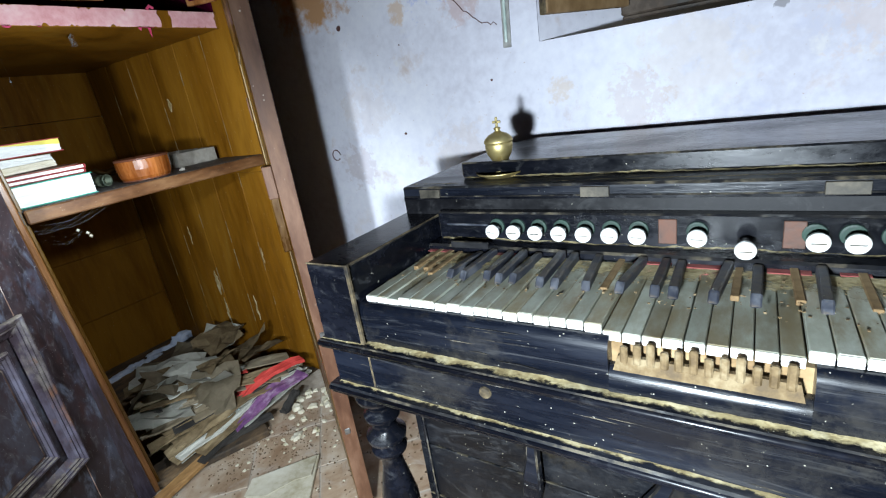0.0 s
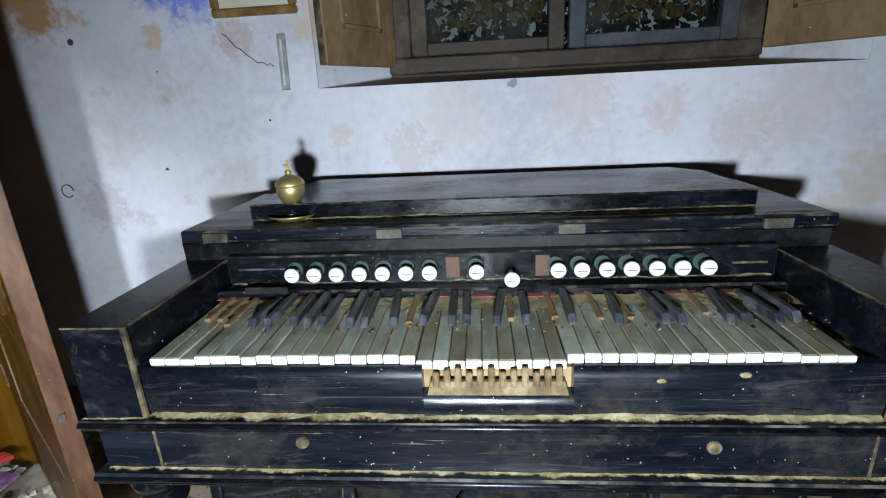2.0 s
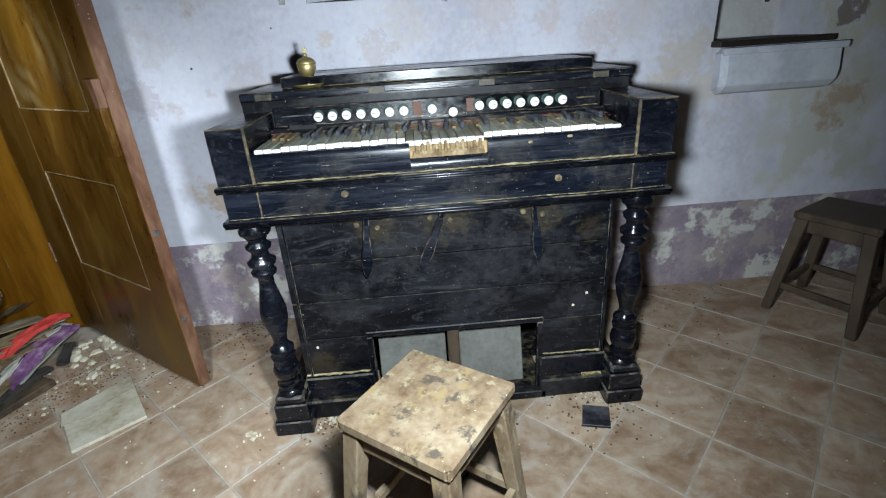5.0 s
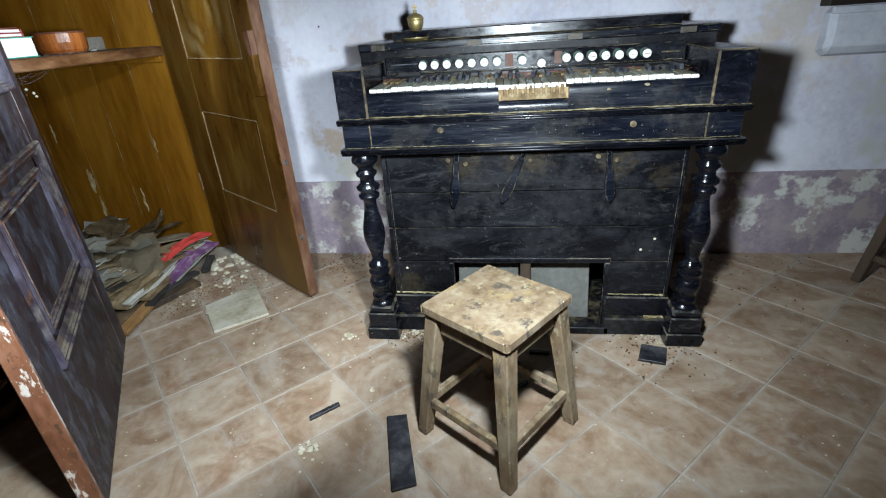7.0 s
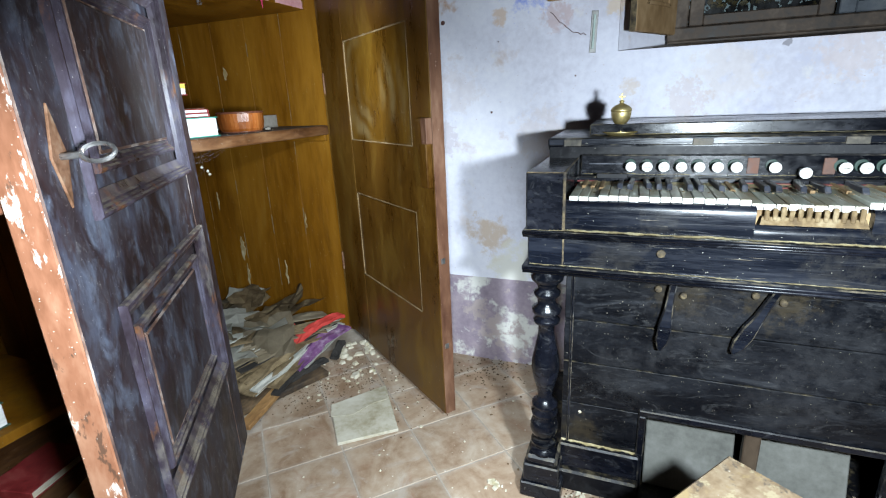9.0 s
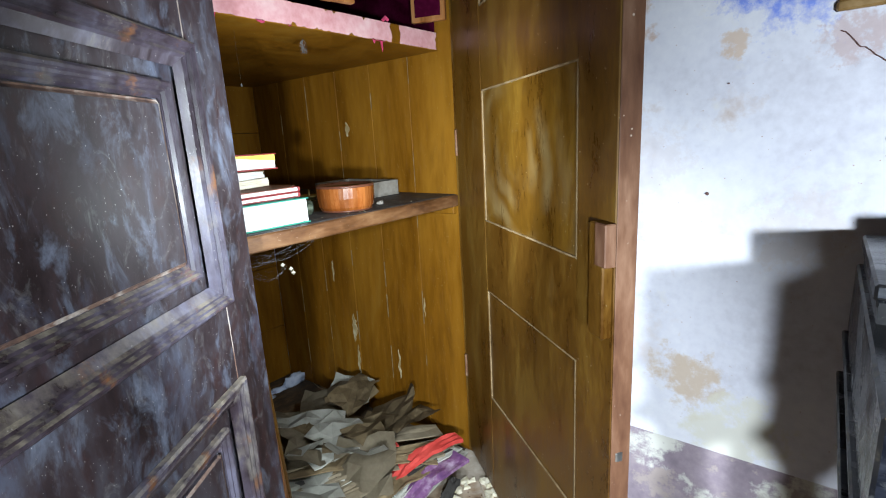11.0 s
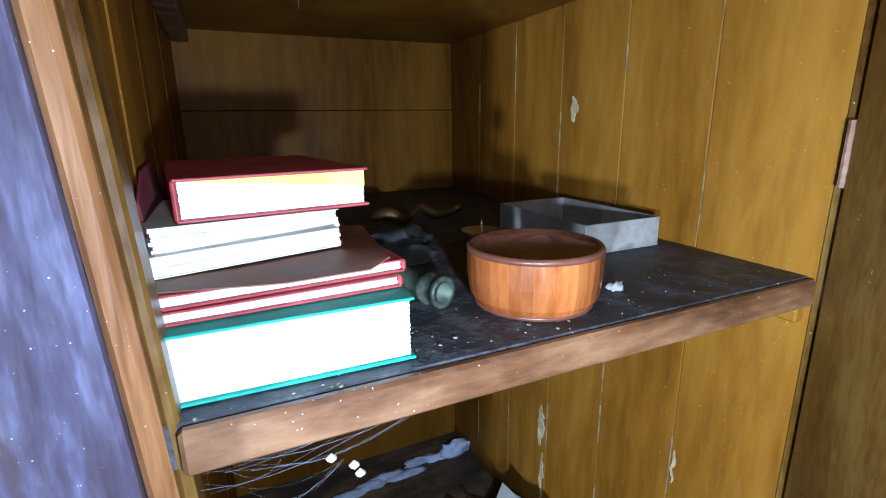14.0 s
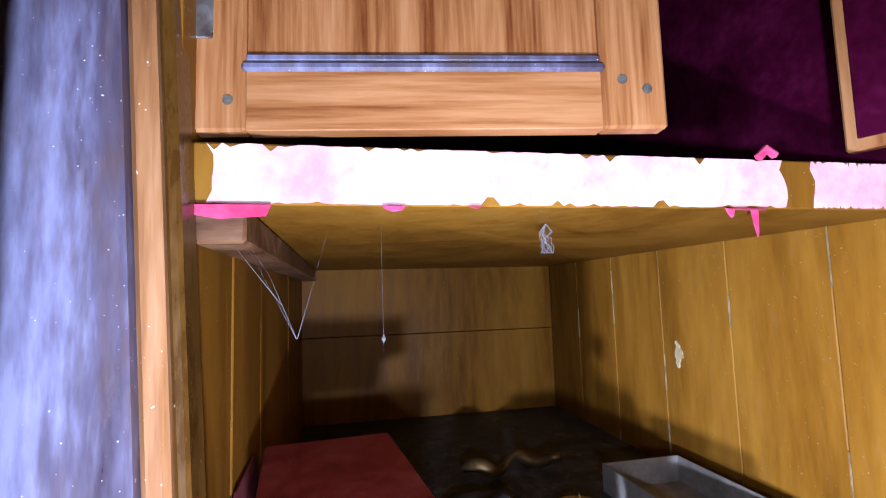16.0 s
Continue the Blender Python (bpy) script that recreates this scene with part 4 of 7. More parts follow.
    part("upper_batten", box(BACK, CX - 0.06, CY0 - 0.026, CY0 + 0.02, UPPER - 0.035, UPPER, 0.003), M_SHELFEDGE, cup)
    # shelf in the other compartment
    part("low_shelf", box(BACK, -1.86, LY0, CY0 - 0.30, 0.33, 0.36, 0.002), M_OCHRE, cup)
    return cup


cupboard = build_cupboard()


def leaf_matrix(hinge, free):
    """Local x from the hinge to the free edge, y to the left of that, z up."""
    d = (Vector(free) - Vector(hinge)).normalized()
    return Matrix(((d.x, -d.y, 0, hinge[0]), (d.y, d.x, 0, hinge[1]), (0, 0, 1, 0), (0, 0, 0, 1)))


def panel_mould(parent, m, x0, x1, z0, z1, y, mat, wide=0.034, sign=1):
    """A raised mitred moulding round a panel, and the panel's raised field."""
    bm = bmesh.new()
    rows = [(0.0, 0.0), (0.0, 0.010), (0.004, 0.0135), (0.008, 0.0135), (0.011, 0.009), (0.015, 0.009), (0.018, 0.003), (0.023, 0.005), (0.027, 0.0), (wide, -0.008)]
    rings = []
    for inset, up in rows:
        yy = y + sign * up
        rings.append([bm.verts.new(m @ Vector((px, yy, pz))) for px, pz in ((x0 + inset, z0 + inset), (x1 - inset, z0 + inset), (x1 - inset, z1 - inset), (x0 + inset, z1 - inset))])
    for a, b in zip(rings, rings[1:]):
        for i in range(4):
            bm.faces.new((a[i], a[(i + 1) % 4], b[(i + 1) % 4], b[i]))
    bmesh.ops.recalc_face_normals(bm, faces=bm.faces)
    part("panel_moulding", bm, mat, parent)


def build_left_door(parent):
    """The outer face, with mouldings, lock plate and key, lies on the left of hinge-to-free."""
    m = leaf_matrix((-1.612, 0.425), (-1.093, -0.296))
    W, T = 0.888, 0.046
    z0, z1 = 0.035, 2.28
    fx0, fx1 = 0.155, 0.742           # panel field between the stiles
    levels = ((0.393, 0.826), (1.0, 1.425), (1.60, 2.10))
    door = part("door", box(0.030, fx0, -T, 0.0, z0, z1, 0.003, m), M_DOOR, parent, "dark dusty door with raised mouldings, half open")
    part("door_stile", box(fx1, W - 0.004, -T, 0.0, z0, z1, 0.003, m), M_DOOR, door)
    zs = [z0] + [z for lv in levels for z in lv] + [z1]
    for a, b in zip(zs[0::2], zs[1::2]):
        part("door_rail", box(fx0 - 0.001, fx1 + 0.001, -T + 0.001, -0.001, a, b, 0, m), M_DOOR, door)
    for a, b in levels:
        part("panel", box(fx0, fx1, -0.030, -0.012, a, b, 0.001, m), M_DOOR, door)
        part("raised_field", box(fx0 + 0.085, fx1 - 0.085, -0.012, -0.004, a + 0.085, b - 0.085, 0.006, m), M_DOOR, door)
        panel_mould(door, m, fx0 - 0.012, fx1 + 0.012, a - 0.012, b + 0.012, 0.0, M_MOULD, 0.042)
        panel_mould(door, m, fx0 + 0.055, fx1 - 0.055, a + 0.055, b - 0.055, -0.012, M_MOULD, 0.03)
    part("door_edge", box(W - 0.004, W + 0.001, -T + 0.001, -0.001, z0 + 0.002, z1 - 0.002, 0.002, m), M_RAW, door, "bare red-brown splintered edge")
    part("door_back", box(0.04, W - 0.01, -T - 0.004, -T, z0 + 0.01, z1 - 0.01, 0.001, m), M_OCHRE, door)
    part("lock_keeper", box(W - 0.06, W + 0.006, -T - 0.020, -T - 0.004, 1.03, 1.13, 0.003, m), M_RAW, door)
    # diamond lock plate with the key in it
    kx, kz = 0.815, 1.095
    out = [(kx, 0.0, kz + 0.075), (kx + 0.024, 0.0, kz), (kx, 0.0, kz - 0.075), (kx - 0.024, 0.0, kz)]
    plate = part("lock_plate", prism(out, (0, 1, 0), 0.004, 0.001, m), M_RUST, door, "rusty diamond-shaped lock plate")
    key = part("key", tube([m @ Vector((kx, 0.003, kz)), m @ Vector((kx, 0.030, kz + 0.002))], 0.005, 8), M_STEEL, plate, "steel key with an oval bow")
    ring = [m @ Vector((kx - 0.016 * math.cos(a) * 0.6, 0.052 + 0.022 * math.sin(a), kz + 0.004 + 0.012 * math.cos(a))) for a in [2 * math.pi * i / 20 for i in range(21)]]
    part("key_bow", tube(ring, 0.0035, 6), M_STEEL, plate)
    return door


def build_right_door(parent):
    """The inner face, with plain sunk panels, is turned to the room."""
    m = leaf_matrix((-1.712, 1.290), (-0.962, 0.735))
    W, T = 0.932, 0.044
    z0, z1 = 0.03, 2.28
    fx0, fx1 = 0.262, 0.800
    levels = ((0.396, 0.780), (1.005, 1.395), (1.62, 2.05))
    door = part("door", box(0.0, fx0, 0.0, T, z0, z1, 0.003, m), M_DARKBOARD, parent, "brown inner face of an open door with sunk panels")
    part("door_stile", box(fx1, W, 0.0, T, z0, z1, 0.003, m), M_DARKBOARD, door)
    zs = [z0] + [z for lv in levels for z in lv] + [z1]
    for a, b in zip(zs[0::2], zs[1::2]):
        part("door_rail", box(fx0 - 0.001, fx1 + 0.001, 0.001, T - 0.001, a, b, 0, m), M_DARKBOARD, door)
    for a, b in levels:
        part("panel", box(fx0, fx1, 0.005, 0.03, a, b, 0.001, m), M_WIPED if a > 0.9 and b < 1.5 else M_DARKBOARD, door)
        bm = bmesh.new()
        for x0, x1, c0, c1 in ((fx0, fx1, a, a + 0.004), (fx0, fx1, b - 0.004, b), (fx0, fx0 + 0.004, a, b), (fx1 - 0.004, fx1, a, b)):
            add_box(bm, x0, x1, 0.0008, 0.0045, c0, c1, 0, m)
        part("pale_joint", bm, M_JOINT, door, "pale worn joint round the panel")
    part("door_edge", box(W, W + 0.003, 0.001, T - 0.001, z0 + 0.002, z1 - 0.002, 0.001, m), M_EDGE_BROWN, door)
    part("lock_rim", box(W - 0.052, W - 0.004, -0.022, 0.0, 0.88, 1.10, 0.003, m), M_DARKBOARD, door)
    part("lock_case", box(W - 0.030, W + 0.004, -0.0235, 0.0, 1.02, 1.10, 0.002, m), M_EDGE_BROWN, door, "bare wooden lock block")
    for z in (0.62, 0.30):
        part("bolt_mark", box(W - 0.004, W + 0.006, 0.010, 0.026, z, z + 0.02, 0.002, m), M_STEEL, door)
    for z in (0.35, 1.2, 1.95):
        part("hinge", tube([m @ Vector((-0.004, 0.0, z)), m @ Vector((-0.004, 0.0, z + 0.09))], 0.006, 8), M_RUST, door)
    return door


M_MOULD = material("dusty_moulding", [(0.018, 0.012, 0.014), (0.044, 0.034, 0.047), (0.092, 0.086, 0.122)], scale=9, stretch=(1, 1, 0.5), rough=0.40, spec=0.35, bump=0.15, stains=[(0.15, 0.132, 0.115), (0.16, 0.066, 0.022)], stain_scale=8, stain_share=0.34, specks=(0.5, 0.46, 0.42), speck_size=330, speck_share=0.10, scratch=0.08, top_dust=(0.20, 0.17, 0.13), dust_amount=0.6)
M_JOINT = material("pale_joint", [(0.12, 0.075, 0.03), (0.28, 0.20, 0.11)], scale=20, rough=0.8)
M_EDGE_BROWN = material("red_brown_edge", [(0.07, 0.03, 0.018), (0.12, 0.055, 0.03), (0.19, 0.10, 0.06)], scale=12, stretch=(1, 1, 0.3), rough=0.5, bump=0.2, specks=(0.5, 0.42, 0.36), speck_size=90, speck_share=0.1)
M_RUST = material("rust", [(0.10, 0.045, 0.02), (0.20, 0.10, 0.055), (0.26, 0.17, 0.11)], scale=40, rough=0.75, bump=0.3, metal=0.3)
M_STEEL = material("dull_steel", [(0.30, 0.29, 0.28), (0.48, 0.47, 0.46)], scale=50, rough=0.38, metal=0.9)
M_WIPED = material("wiped_brown_panel", [(0.055, 0.023, 0.0025), (0.108, 0.050, 0.005), (0.16, 0.084, 0.009)], scale=4.0, stretch=(2, 2, 0.6), rough=0.38, bump=0.12, spec=0.3,
                   stains=[(0.11, 0.068, 0.020)], stain_scale=3.0, stain_share=0.25, specks=(0.5, 0.42, 0.3), speck_size=150, speck_share=0.10)


def wipe_marks(m, centre, colour, strength):
    """Pale smears left by a wiping cloth, in arcs round one place."""
    nt = m.node_tree
    base = nt.nodes["Principled BSDF"].inputs["Base Color"]
    before = base.links[0].from_socket
    co, off, wave, keep, gate, mul, mix = [nt.nodes.new("ShaderNode" + k) for k in ("TexCoord", "Mapping", "TexWave", "TexNoise", "MapRange", "Math", "Mix")]
    off.inputs["Location"].default_value = [-c for c in centre]
    nt.links.new(co.outputs["Object"], off.inputs[0])
    wave.wave_type, wave.rings_direction = "RINGS", "SPHERICAL"
    wave.inputs["Scale"].default_value, wave.inputs["Distortion"].default_value = 4.0, 5.5
    wave.inputs["Detail"].default_value, wave.inputs["Detail Scale"].default_value = 5.0, 1.6
    nt.links.new(off.outputs[0], wave.inputs["Vector"])
    keep.inputs["Scale"].default_value, keep.inputs["Detail"].default_value = 5.0, 6.0
    nt.links.new(co.outputs["Object"], keep.inputs["Vector"])
    gate.inputs["From Min"].default_value, gate.inputs["From Max"].default_value, gate.inputs["To Max"].default_value = 0.42, 0.66, strength
    nt.links.new(keep.outputs[0], gate.inputs["Value"])
    mul.operation = "MULTIPLY"
    nt.links.new(wave.outputs["Fac"], mul.inputs[0])
    nt.links.new(gate.outputs[0], mul.inputs[1])
    mix.data_type = "RGBA"
    nt.links.new(mul.outputs[0], mix.inputs["Factor"])
    nt.links.new(before, mix.inputs[6])
    mix.inputs[7].default_value = (*colour, 1)
    nt.links.new(mix.outputs[2], base)


wipe_marks(M_WIPED, (-1.33, 1.01, 1.20), (0.25, 0.19, 0.085), 0.42)
left_door = build_left_door(cupboard)
right_door = build_right_door(cupboard)

# pink paper on the front of the upper shelf, and the small pine doors above it
M_PINK = material("faded_pink_paper", [(0.50, 0.22, 0.23), (0.60, 0.32, 0.33), (0.66, 0.43, 0.43)], scale=10, rough=0.85, bump=0.25, stains=[(0.40, 0.18, 0.10)], stain_scale=9, stain_share=0.15)
M_CRIMSON = material("crimson_cloth", [(0.022, 0.0006, 0.006), (0.042, 0.0015, 0.013), (0.075, 0.005, 0.026)], scale=6, rough=0.8, bump=0.3, spec=0.02)
M_RIBBON = material("red_ribbon", [(0.40, 0.03, 0.09), (0.58, 0.07, 0.16)], scale=30, rough=0.6, bump=0.2)
M_PINE = material("pitch_pine", [(0.125, 0.033, 0.007), (0.27, 0.105, 0.030), (0.37, 0.170, 0.062)], scale=7, stretch=(1, 7, 0.30), rough=0.42, bump=0.12, fine=30)
M_PINE_H = material("pitch_pine_rail", [(0.125, 0.033, 0.007), (0.27, 0.105, 0.030), (0.37, 0.170, 0.062)], scale=7, stretch=(1, 0.30, 7), rough=0.42, bump=0.12, fine=30)


def torn_strip(x, y0, y1, z0, z1, mat, name, seed, label=""):
    """A strip of paper with ragged ends on a shelf's front edge."""
    rnd = random.Random(seed)
    n = 90

    def tear():
        return rnd.choice((0.0, 0.0, 0.0, 0.001, 0.001, 0.003, 0.009)) * rnd.random()

    out = [(x, y0 + (y1 - y0) * i / n, z1 - tear()) for i in range(n + 1)]
    out += [(x, y1 + rnd.uniform(-0.008, 0.004), z0 + (z1 - z0) * (0.8 - 0.2 * i)) for i in range(4)]
    out += [(x, y1 - (y1 - y0) * i / n, z0 + tear()) for i in range(n + 1)]
    out += [(x, y0 + rnd.uniform(-0.004, 0.008), z0 + (z1 - z0) * (0.2 + 0.2 * i)) for i in range(4)]
    return part(name, prism(out, (1, 0, 0), 0.0012), mat, cupboard, label)


torn_strip(CX - 0.0575, 0.448, 1.072, UPPER + 0.001, UPPER + 0.057, M_PINK, "paper_strip", 1, "torn faded pink paper on the shelf edge")
torn_strip(CX - 0.0575, 1.112, 1.295, UPPER + 0.001, UPPER + 0.057, M_PINK, "paper_strip", 2, "torn faded pink paper on the shelf edge")
for y0, y1, drop in ((0.425, 0.505, 0.012), (0.605, 0.628, 0.006), (0.69, 0.705, 0.003), (0.985, 1.04, 0.003), (0.985, 0.997, 0.010), (1.018, 1.028, 0.028)):
    pts = [(CX - 0.052, y0, UPPER - 0.001), (CX - 0.052, y1, UPPER - 0.001), (CX - 0.050, y1 - 0.004, UPPER - drop), (CX - 0.050, y0 + (y1 - y0) * 0.45, UPPER - drop * 1.2), (CX - 0.051, y0 + 0.002, UPPER - drop * 0.7)]
    part("ribbon_scrap", prism(pts, (1, 0, 0), 0.0015), M_RIBBON, cupboard, "torn crimson ribbon scrap")
part("ribbon_scrap", tube([(CX - 0.052, 1.035, UPPER + 0.058), (CX - 0.050, 1.045, UPPER + 0.068), (CX - 0.052, 1.058, UPPER + 0.062)], 0.005, 6), M_RIBBON, cupboard, "torn crimson ribbon scrap")
part("upper_lining", box(-2.92, -2.90, CY0 - 0.026, CY1, UPPER + 0.058, 2.31, 0), M_CRIMSON, cupboard, "crimson lined back of the upper part")
part("upper_lining", box(-2.90, CX - 0.07, CY1 - 0.008, CY1 - 0.002, UPPER + 0.058, 2.31, 0), M_CRIMSON, cupboard)


def pine_leaf(hinge, free, z0, z1):
    m = leaf_matrix(hinge, free)
    W = (Vector(free) - Vector(hinge)).length
    s, T = 0.066, 0.022
    leaf = part("pine_door", box(0, s, -T, 0, z0, z1, 0.003, m), M_PINE, cupboard, "small pitch-pine panelled door, ajar")
    part("door_stile", box(W - s, W, -T, 0, z0, z1, 0.003, m), M_PINE, leaf)
    for a, b in ((z0, z0 + 0.062), (z1 - 0.062, z1)):
        part("door_rail", box(s, W - s, -T, -0.0005, a, b, 0.001, m), M_PINE_H, leaf)
    part("door_panel", box(s - 0.002, W - s + 0.002, -T + 0.004, -0.008, z0 + 0.06, z1 - 0.06, 0.001, m), M_PINE, leaf)
    bm = bmesh.new()
    add_box(bm, s - 0.004, W - s + 0.004, -0.008, 0.003, z0 + 0.058, z0 + 0.068, 0.003, m)
    add_box(bm, s - 0.002, W - s + 0.002, -0.008, -0.001, z0 + 0.068, z0 + 0.078, 0.003, m)
    part("door_bead", bm, M_STILE, leaf)
    hinge_ob = part("hinge", box(W - 0.036, W - 0.004, 0.0, 0.003, z0 + 0.09, z0 + 0.16, 0.001, m), M_STEEL, leaf, "grey steel butt hinge")
    for x, z in ((W - 0.011, z0 + 0.10), (W - 0.011, z0 + 0.14)):
        part("screw", lathe([(0.004, 0), (0.004, 0.0015), (0.0, 0.002)], m @ Vector((x, 0.003, z)), 10, m.to_3x3().to_4x4() @ Matrix.Rotation(radians(-90), 4, "X")), M_TIN, hinge_ob)
    for x, z in ((W - 0.05, z0 + 0.03), (0.045, z0 + 0.05), (0.02, z0 + 0.04)):
        part("peg", lathe([(0.005, 0), (0.005, 0.001), (0.0, 0.0015)], m @ Vector((x, 0.0, z)), 10, m.to_3x3().to_4x4() @ Matrix.Rotation(radians(-90), 4, "X")), M_TIN, leaf)
    return leaf


pine_leaf((-1.738, 0.888), (-1.805, 0.414), 1.634, 2.25)
m = leaf_matrix((-1.83, 1.222), (-1.715, 1.262))
leaf = part("pine_door", box(0, 0.12, 0.0, 0.02, 1.645, 2.25, 0.003, m), M_PINE, cupboard, "small pitch-pine door standing open")
part("door_lining", box(0.015, 0.105, -0.003, 0.0, 1.66, 2.24, 0.001, m), M_CRIMSON, leaf)


# ---- window ----
window = tagged(part("window_1", box(-0.29, 0.735, 1.395, 1.45, 1.318, 1.362, 0.004), M_FRAME), "old casement window with dirty panes and open inner shutters", "window", "", "structure")
M_GLASS = bpy.data.materials.new("dirty_glass")
M_GLASS.use_nodes = True
nt = M_GLASS.node_tree
pb = nt.nodes["Principled BSDF"]
pb.inputs["Base Color"].default_value = (0.03, 0.03, 0.034, 1)
pb.inputs["Roughness"].default_value = 0.35
clear = nt.nodes.new("ShaderNodeBsdfTransparent")
clear.inputs[0].default_value = (0.75, 0.78, 0.75, 1)
mixer = nt.nodes.new("ShaderNodeMixShader")
tc, ns, rp = nt.nodes.new("ShaderNodeTexCoord"), nt.nodes.new("ShaderNodeTexNoise"), nt.nodes.new("ShaderNodeMapRange")
ns.inputs["Scale"].default_value, ns.inputs["Detail"].default_value, ns.inputs["Roughness"].default_value = 9.0, 7.0, 0.7
rp.inputs["From Min"].default_value, rp.inputs["From Max"].default_value, rp.inputs["To Min"].default_value, rp.inputs["To Max"].default_value = 0.40, 0.75, 0.03, 0.35
nt.links.new(tc.outputs["Object"], ns.inputs["Vector"])
nt.links.new(ns.outputs[0], rp.inputs["Value"])
nt.links.new(rp.outputs[0], mixer.inputs[0])
nt.links.new(clear.outputs[0], mixer.inputs[1])
nt.links.new(pb.outputs[0], mixer.inputs[2])
nt.links.new(mixer.outputs[0], nt.nodes["Material Output"].inputs[0])
WY = 1.40
part("bottom_board", box(-0.288, 0.733, WY + 0.002, WY + 0.052, WZ0 + 0.001, 1.3175, 0.002), M_FRAME, window)
part("window_frame", box(-0.29, -0.225, WY, WY + 0.05, 1.362, WZ1, 0.004), M_FRAME, window)
part("window_frame", box(0.668, 0.735, WY, WY + 0.05, 1.362, WZ1, 0.004), M_FRAME, window)
part("window_frame", box(-0.225, 0.668, WY, WY + 0.05, WZ1 - 0.06, WZ1, 0.004), M_FRAME, window)
M_BLUEFRAME = material("grey_blue_frame", [(0.028, 0.034, 0.042), (0.058, 0.066, 0.078), (0.095, 0.10, 0.105)], scale=10, rough=0.7, bump=0.25)
for x0, x1, mat in ((-0.222, 0.205, M_FRAME), (0.217, 0.665, M_BLUEFRAME)):
    c = part("casement", box(x0, x0 + 0.045, WY - 0.006, WY + 0.03, 1.364, WZ1 - 0.062, 0.003), mat, window)
    part("casement_stile", box(x1 - 0.045, x1, WY - 0.006, WY + 0.03, 1.364, WZ1 - 0.062, 0.003), mat, c)
    part("casement_rail", box(x0 + 0.045, x1 - 0.045, WY - 0.005, WY + 0.03, 1.364, 1.398, 0.003), mat, c)
    part("casement_rail", box(x0 + 0.045, x1 - 0.045, WY - 0.005, WY + 0.03, 1.86, 1.895, 0.003), mat, c)
    for a, b in ((1.398, 1.86), (1.895, WZ1 - 0.062)):
        g = part("pane", box(x0 + 0.045, x1 - 0.045, WY + 0.008, WY + 0.011, a, b, 0), M_GLASS, c, "dirty cobwebbed glass pane")
        g.visible_shadow = False
part("window_reveal", prism([(WX0 + 0.001, NORTH + 0.001, WZ0), (-0.289, WY + 0.05, WZ0), (WX0 + 0.001, WY + 0.05, WZ0)], (0, 0, 1), WZ1 - WZ0), M_WALL, window)
part("window_reveal", prism([(WX1 - 0.001, NORTH + 0.001, WZ0), (WX1 - 0.001, WY + 0.05, WZ0), (0.734, WY + 0.05, WZ0)], (0, 0, 1), WZ1 - WZ0), M_WALL, window)
part("window_sill", prism([(WX0 + 0.002, NORTH + 0.002, WZ0 + 0.001), (WX0 + 0.002, WY + 0.04, WZ0 + 0.001), (WX0 + 0.002, WY + 0.04, WZ0 + 0.026)], (1, 0, 0), WX1 - WX0 - 0.004), M_PLASTER, window)


def shutter(hinge, free, z0, z1, T=0.024):
    m = leaf_matrix(hinge, free)
    W = (Vector(free) - Vector(hinge)).length
    sh = part("shutter", box(0, W, -T / 2, T / 2, z0, z1, 0.003, m), M_SHUTTER, window, "worn brown wooden inner shutter, folded open")
    for a, b in ((z0 + 0.085, 1.82), (1.90, z1 - 0.08)):
        for s in (-1, 1):
            bm = bmesh.new()
            y = s * (T / 2 + 0.002)
            for x0, x1, c0, c1 in ((0.06, W - 0.06, a, a + 0.012), (0.06, W - 0.06, b - 0.012, b), (0.06, 0.072, a, b), (W - 0.072, W - 0.06, a, b)):
                add_box(bm, x0, x1, y - 0.004, y + 0.004, c0, c1, 0.002, m)
            part("panel_moulding", bm, M_SHUTTER, sh)
    part("worn_edge", box(W, W + 0.004, -T / 2 + 0.001, T / 2 - 0.001, z0, z1, 0.002, m), M_WORN, sh)
    return sh


shutter((-0.275, 1.385), (-0.405, 1.145), 1.338, 2.40)
shutter((0.722, 1.370), (0.994, 1.076), 1.335, 2.40)

# ---- outside: ground and the overgrowth against the window ----
M_SOIL = material("soil", [(0.06, 0.05, 0.035), (0.11, 0.09, 0.06)], scale=4, rough=0.95, bump=0.4)
tagged(part("ground", box(-60, 60, 1.8, 120, -0.1, -0.02, 0), M_SOIL), "overgrown bare soil outside the window", "ground", "", "structure")
M_LEAF = material("ivy_leaf", [(0.03, 0.024, 0.008), (0.085, 0.06, 0.016), (0.19, 0.12, 0.03)], scale=5, rough=0.5, bump=0.1, tint_random=0.2)
M_TWIG = material("dry_twig", [(0.08, 0.055, 0.035), (0.18, 0.14, 0.09)], scale=20, rough=0.8)
rnd = random.Random(11)
bush = thing("ivy_bush", (0.25, 2.1, 0), "dense dark ivy bush with dry twigs outside the window", "bush")
bm = bmesh.new()
for i in range(16000):
    c = Vector((rnd.uniform(-0.7, 1.3), rnd.uniform(1.85, 2.20), rnd.uniform(1.1, 2.9)))
    if noise.noise(c * 4.0) < -0.30 and c.z > 1.95:
        continue
    rot = Euler((rnd.uniform(0, 6.28), rnd.uniform(0, 6.28), rnd.uniform(0, 6.28))).to_matrix()
    s = rnd.uniform(0.012, 0.03)
    bm.faces.new([bm.verts.new(c + rot @ (Vector(p) * s)) for p in ((0, -1, 0), (0.65, -0.35, 0.12), (0.45, 0.4, 0.1), (0, 1, 0), (-0.45, 0.4, 0.1), (-0.65, -0.35, 0.12))])
part("crown", bm, M_LEAF, bush, "clustered ivy leaves")
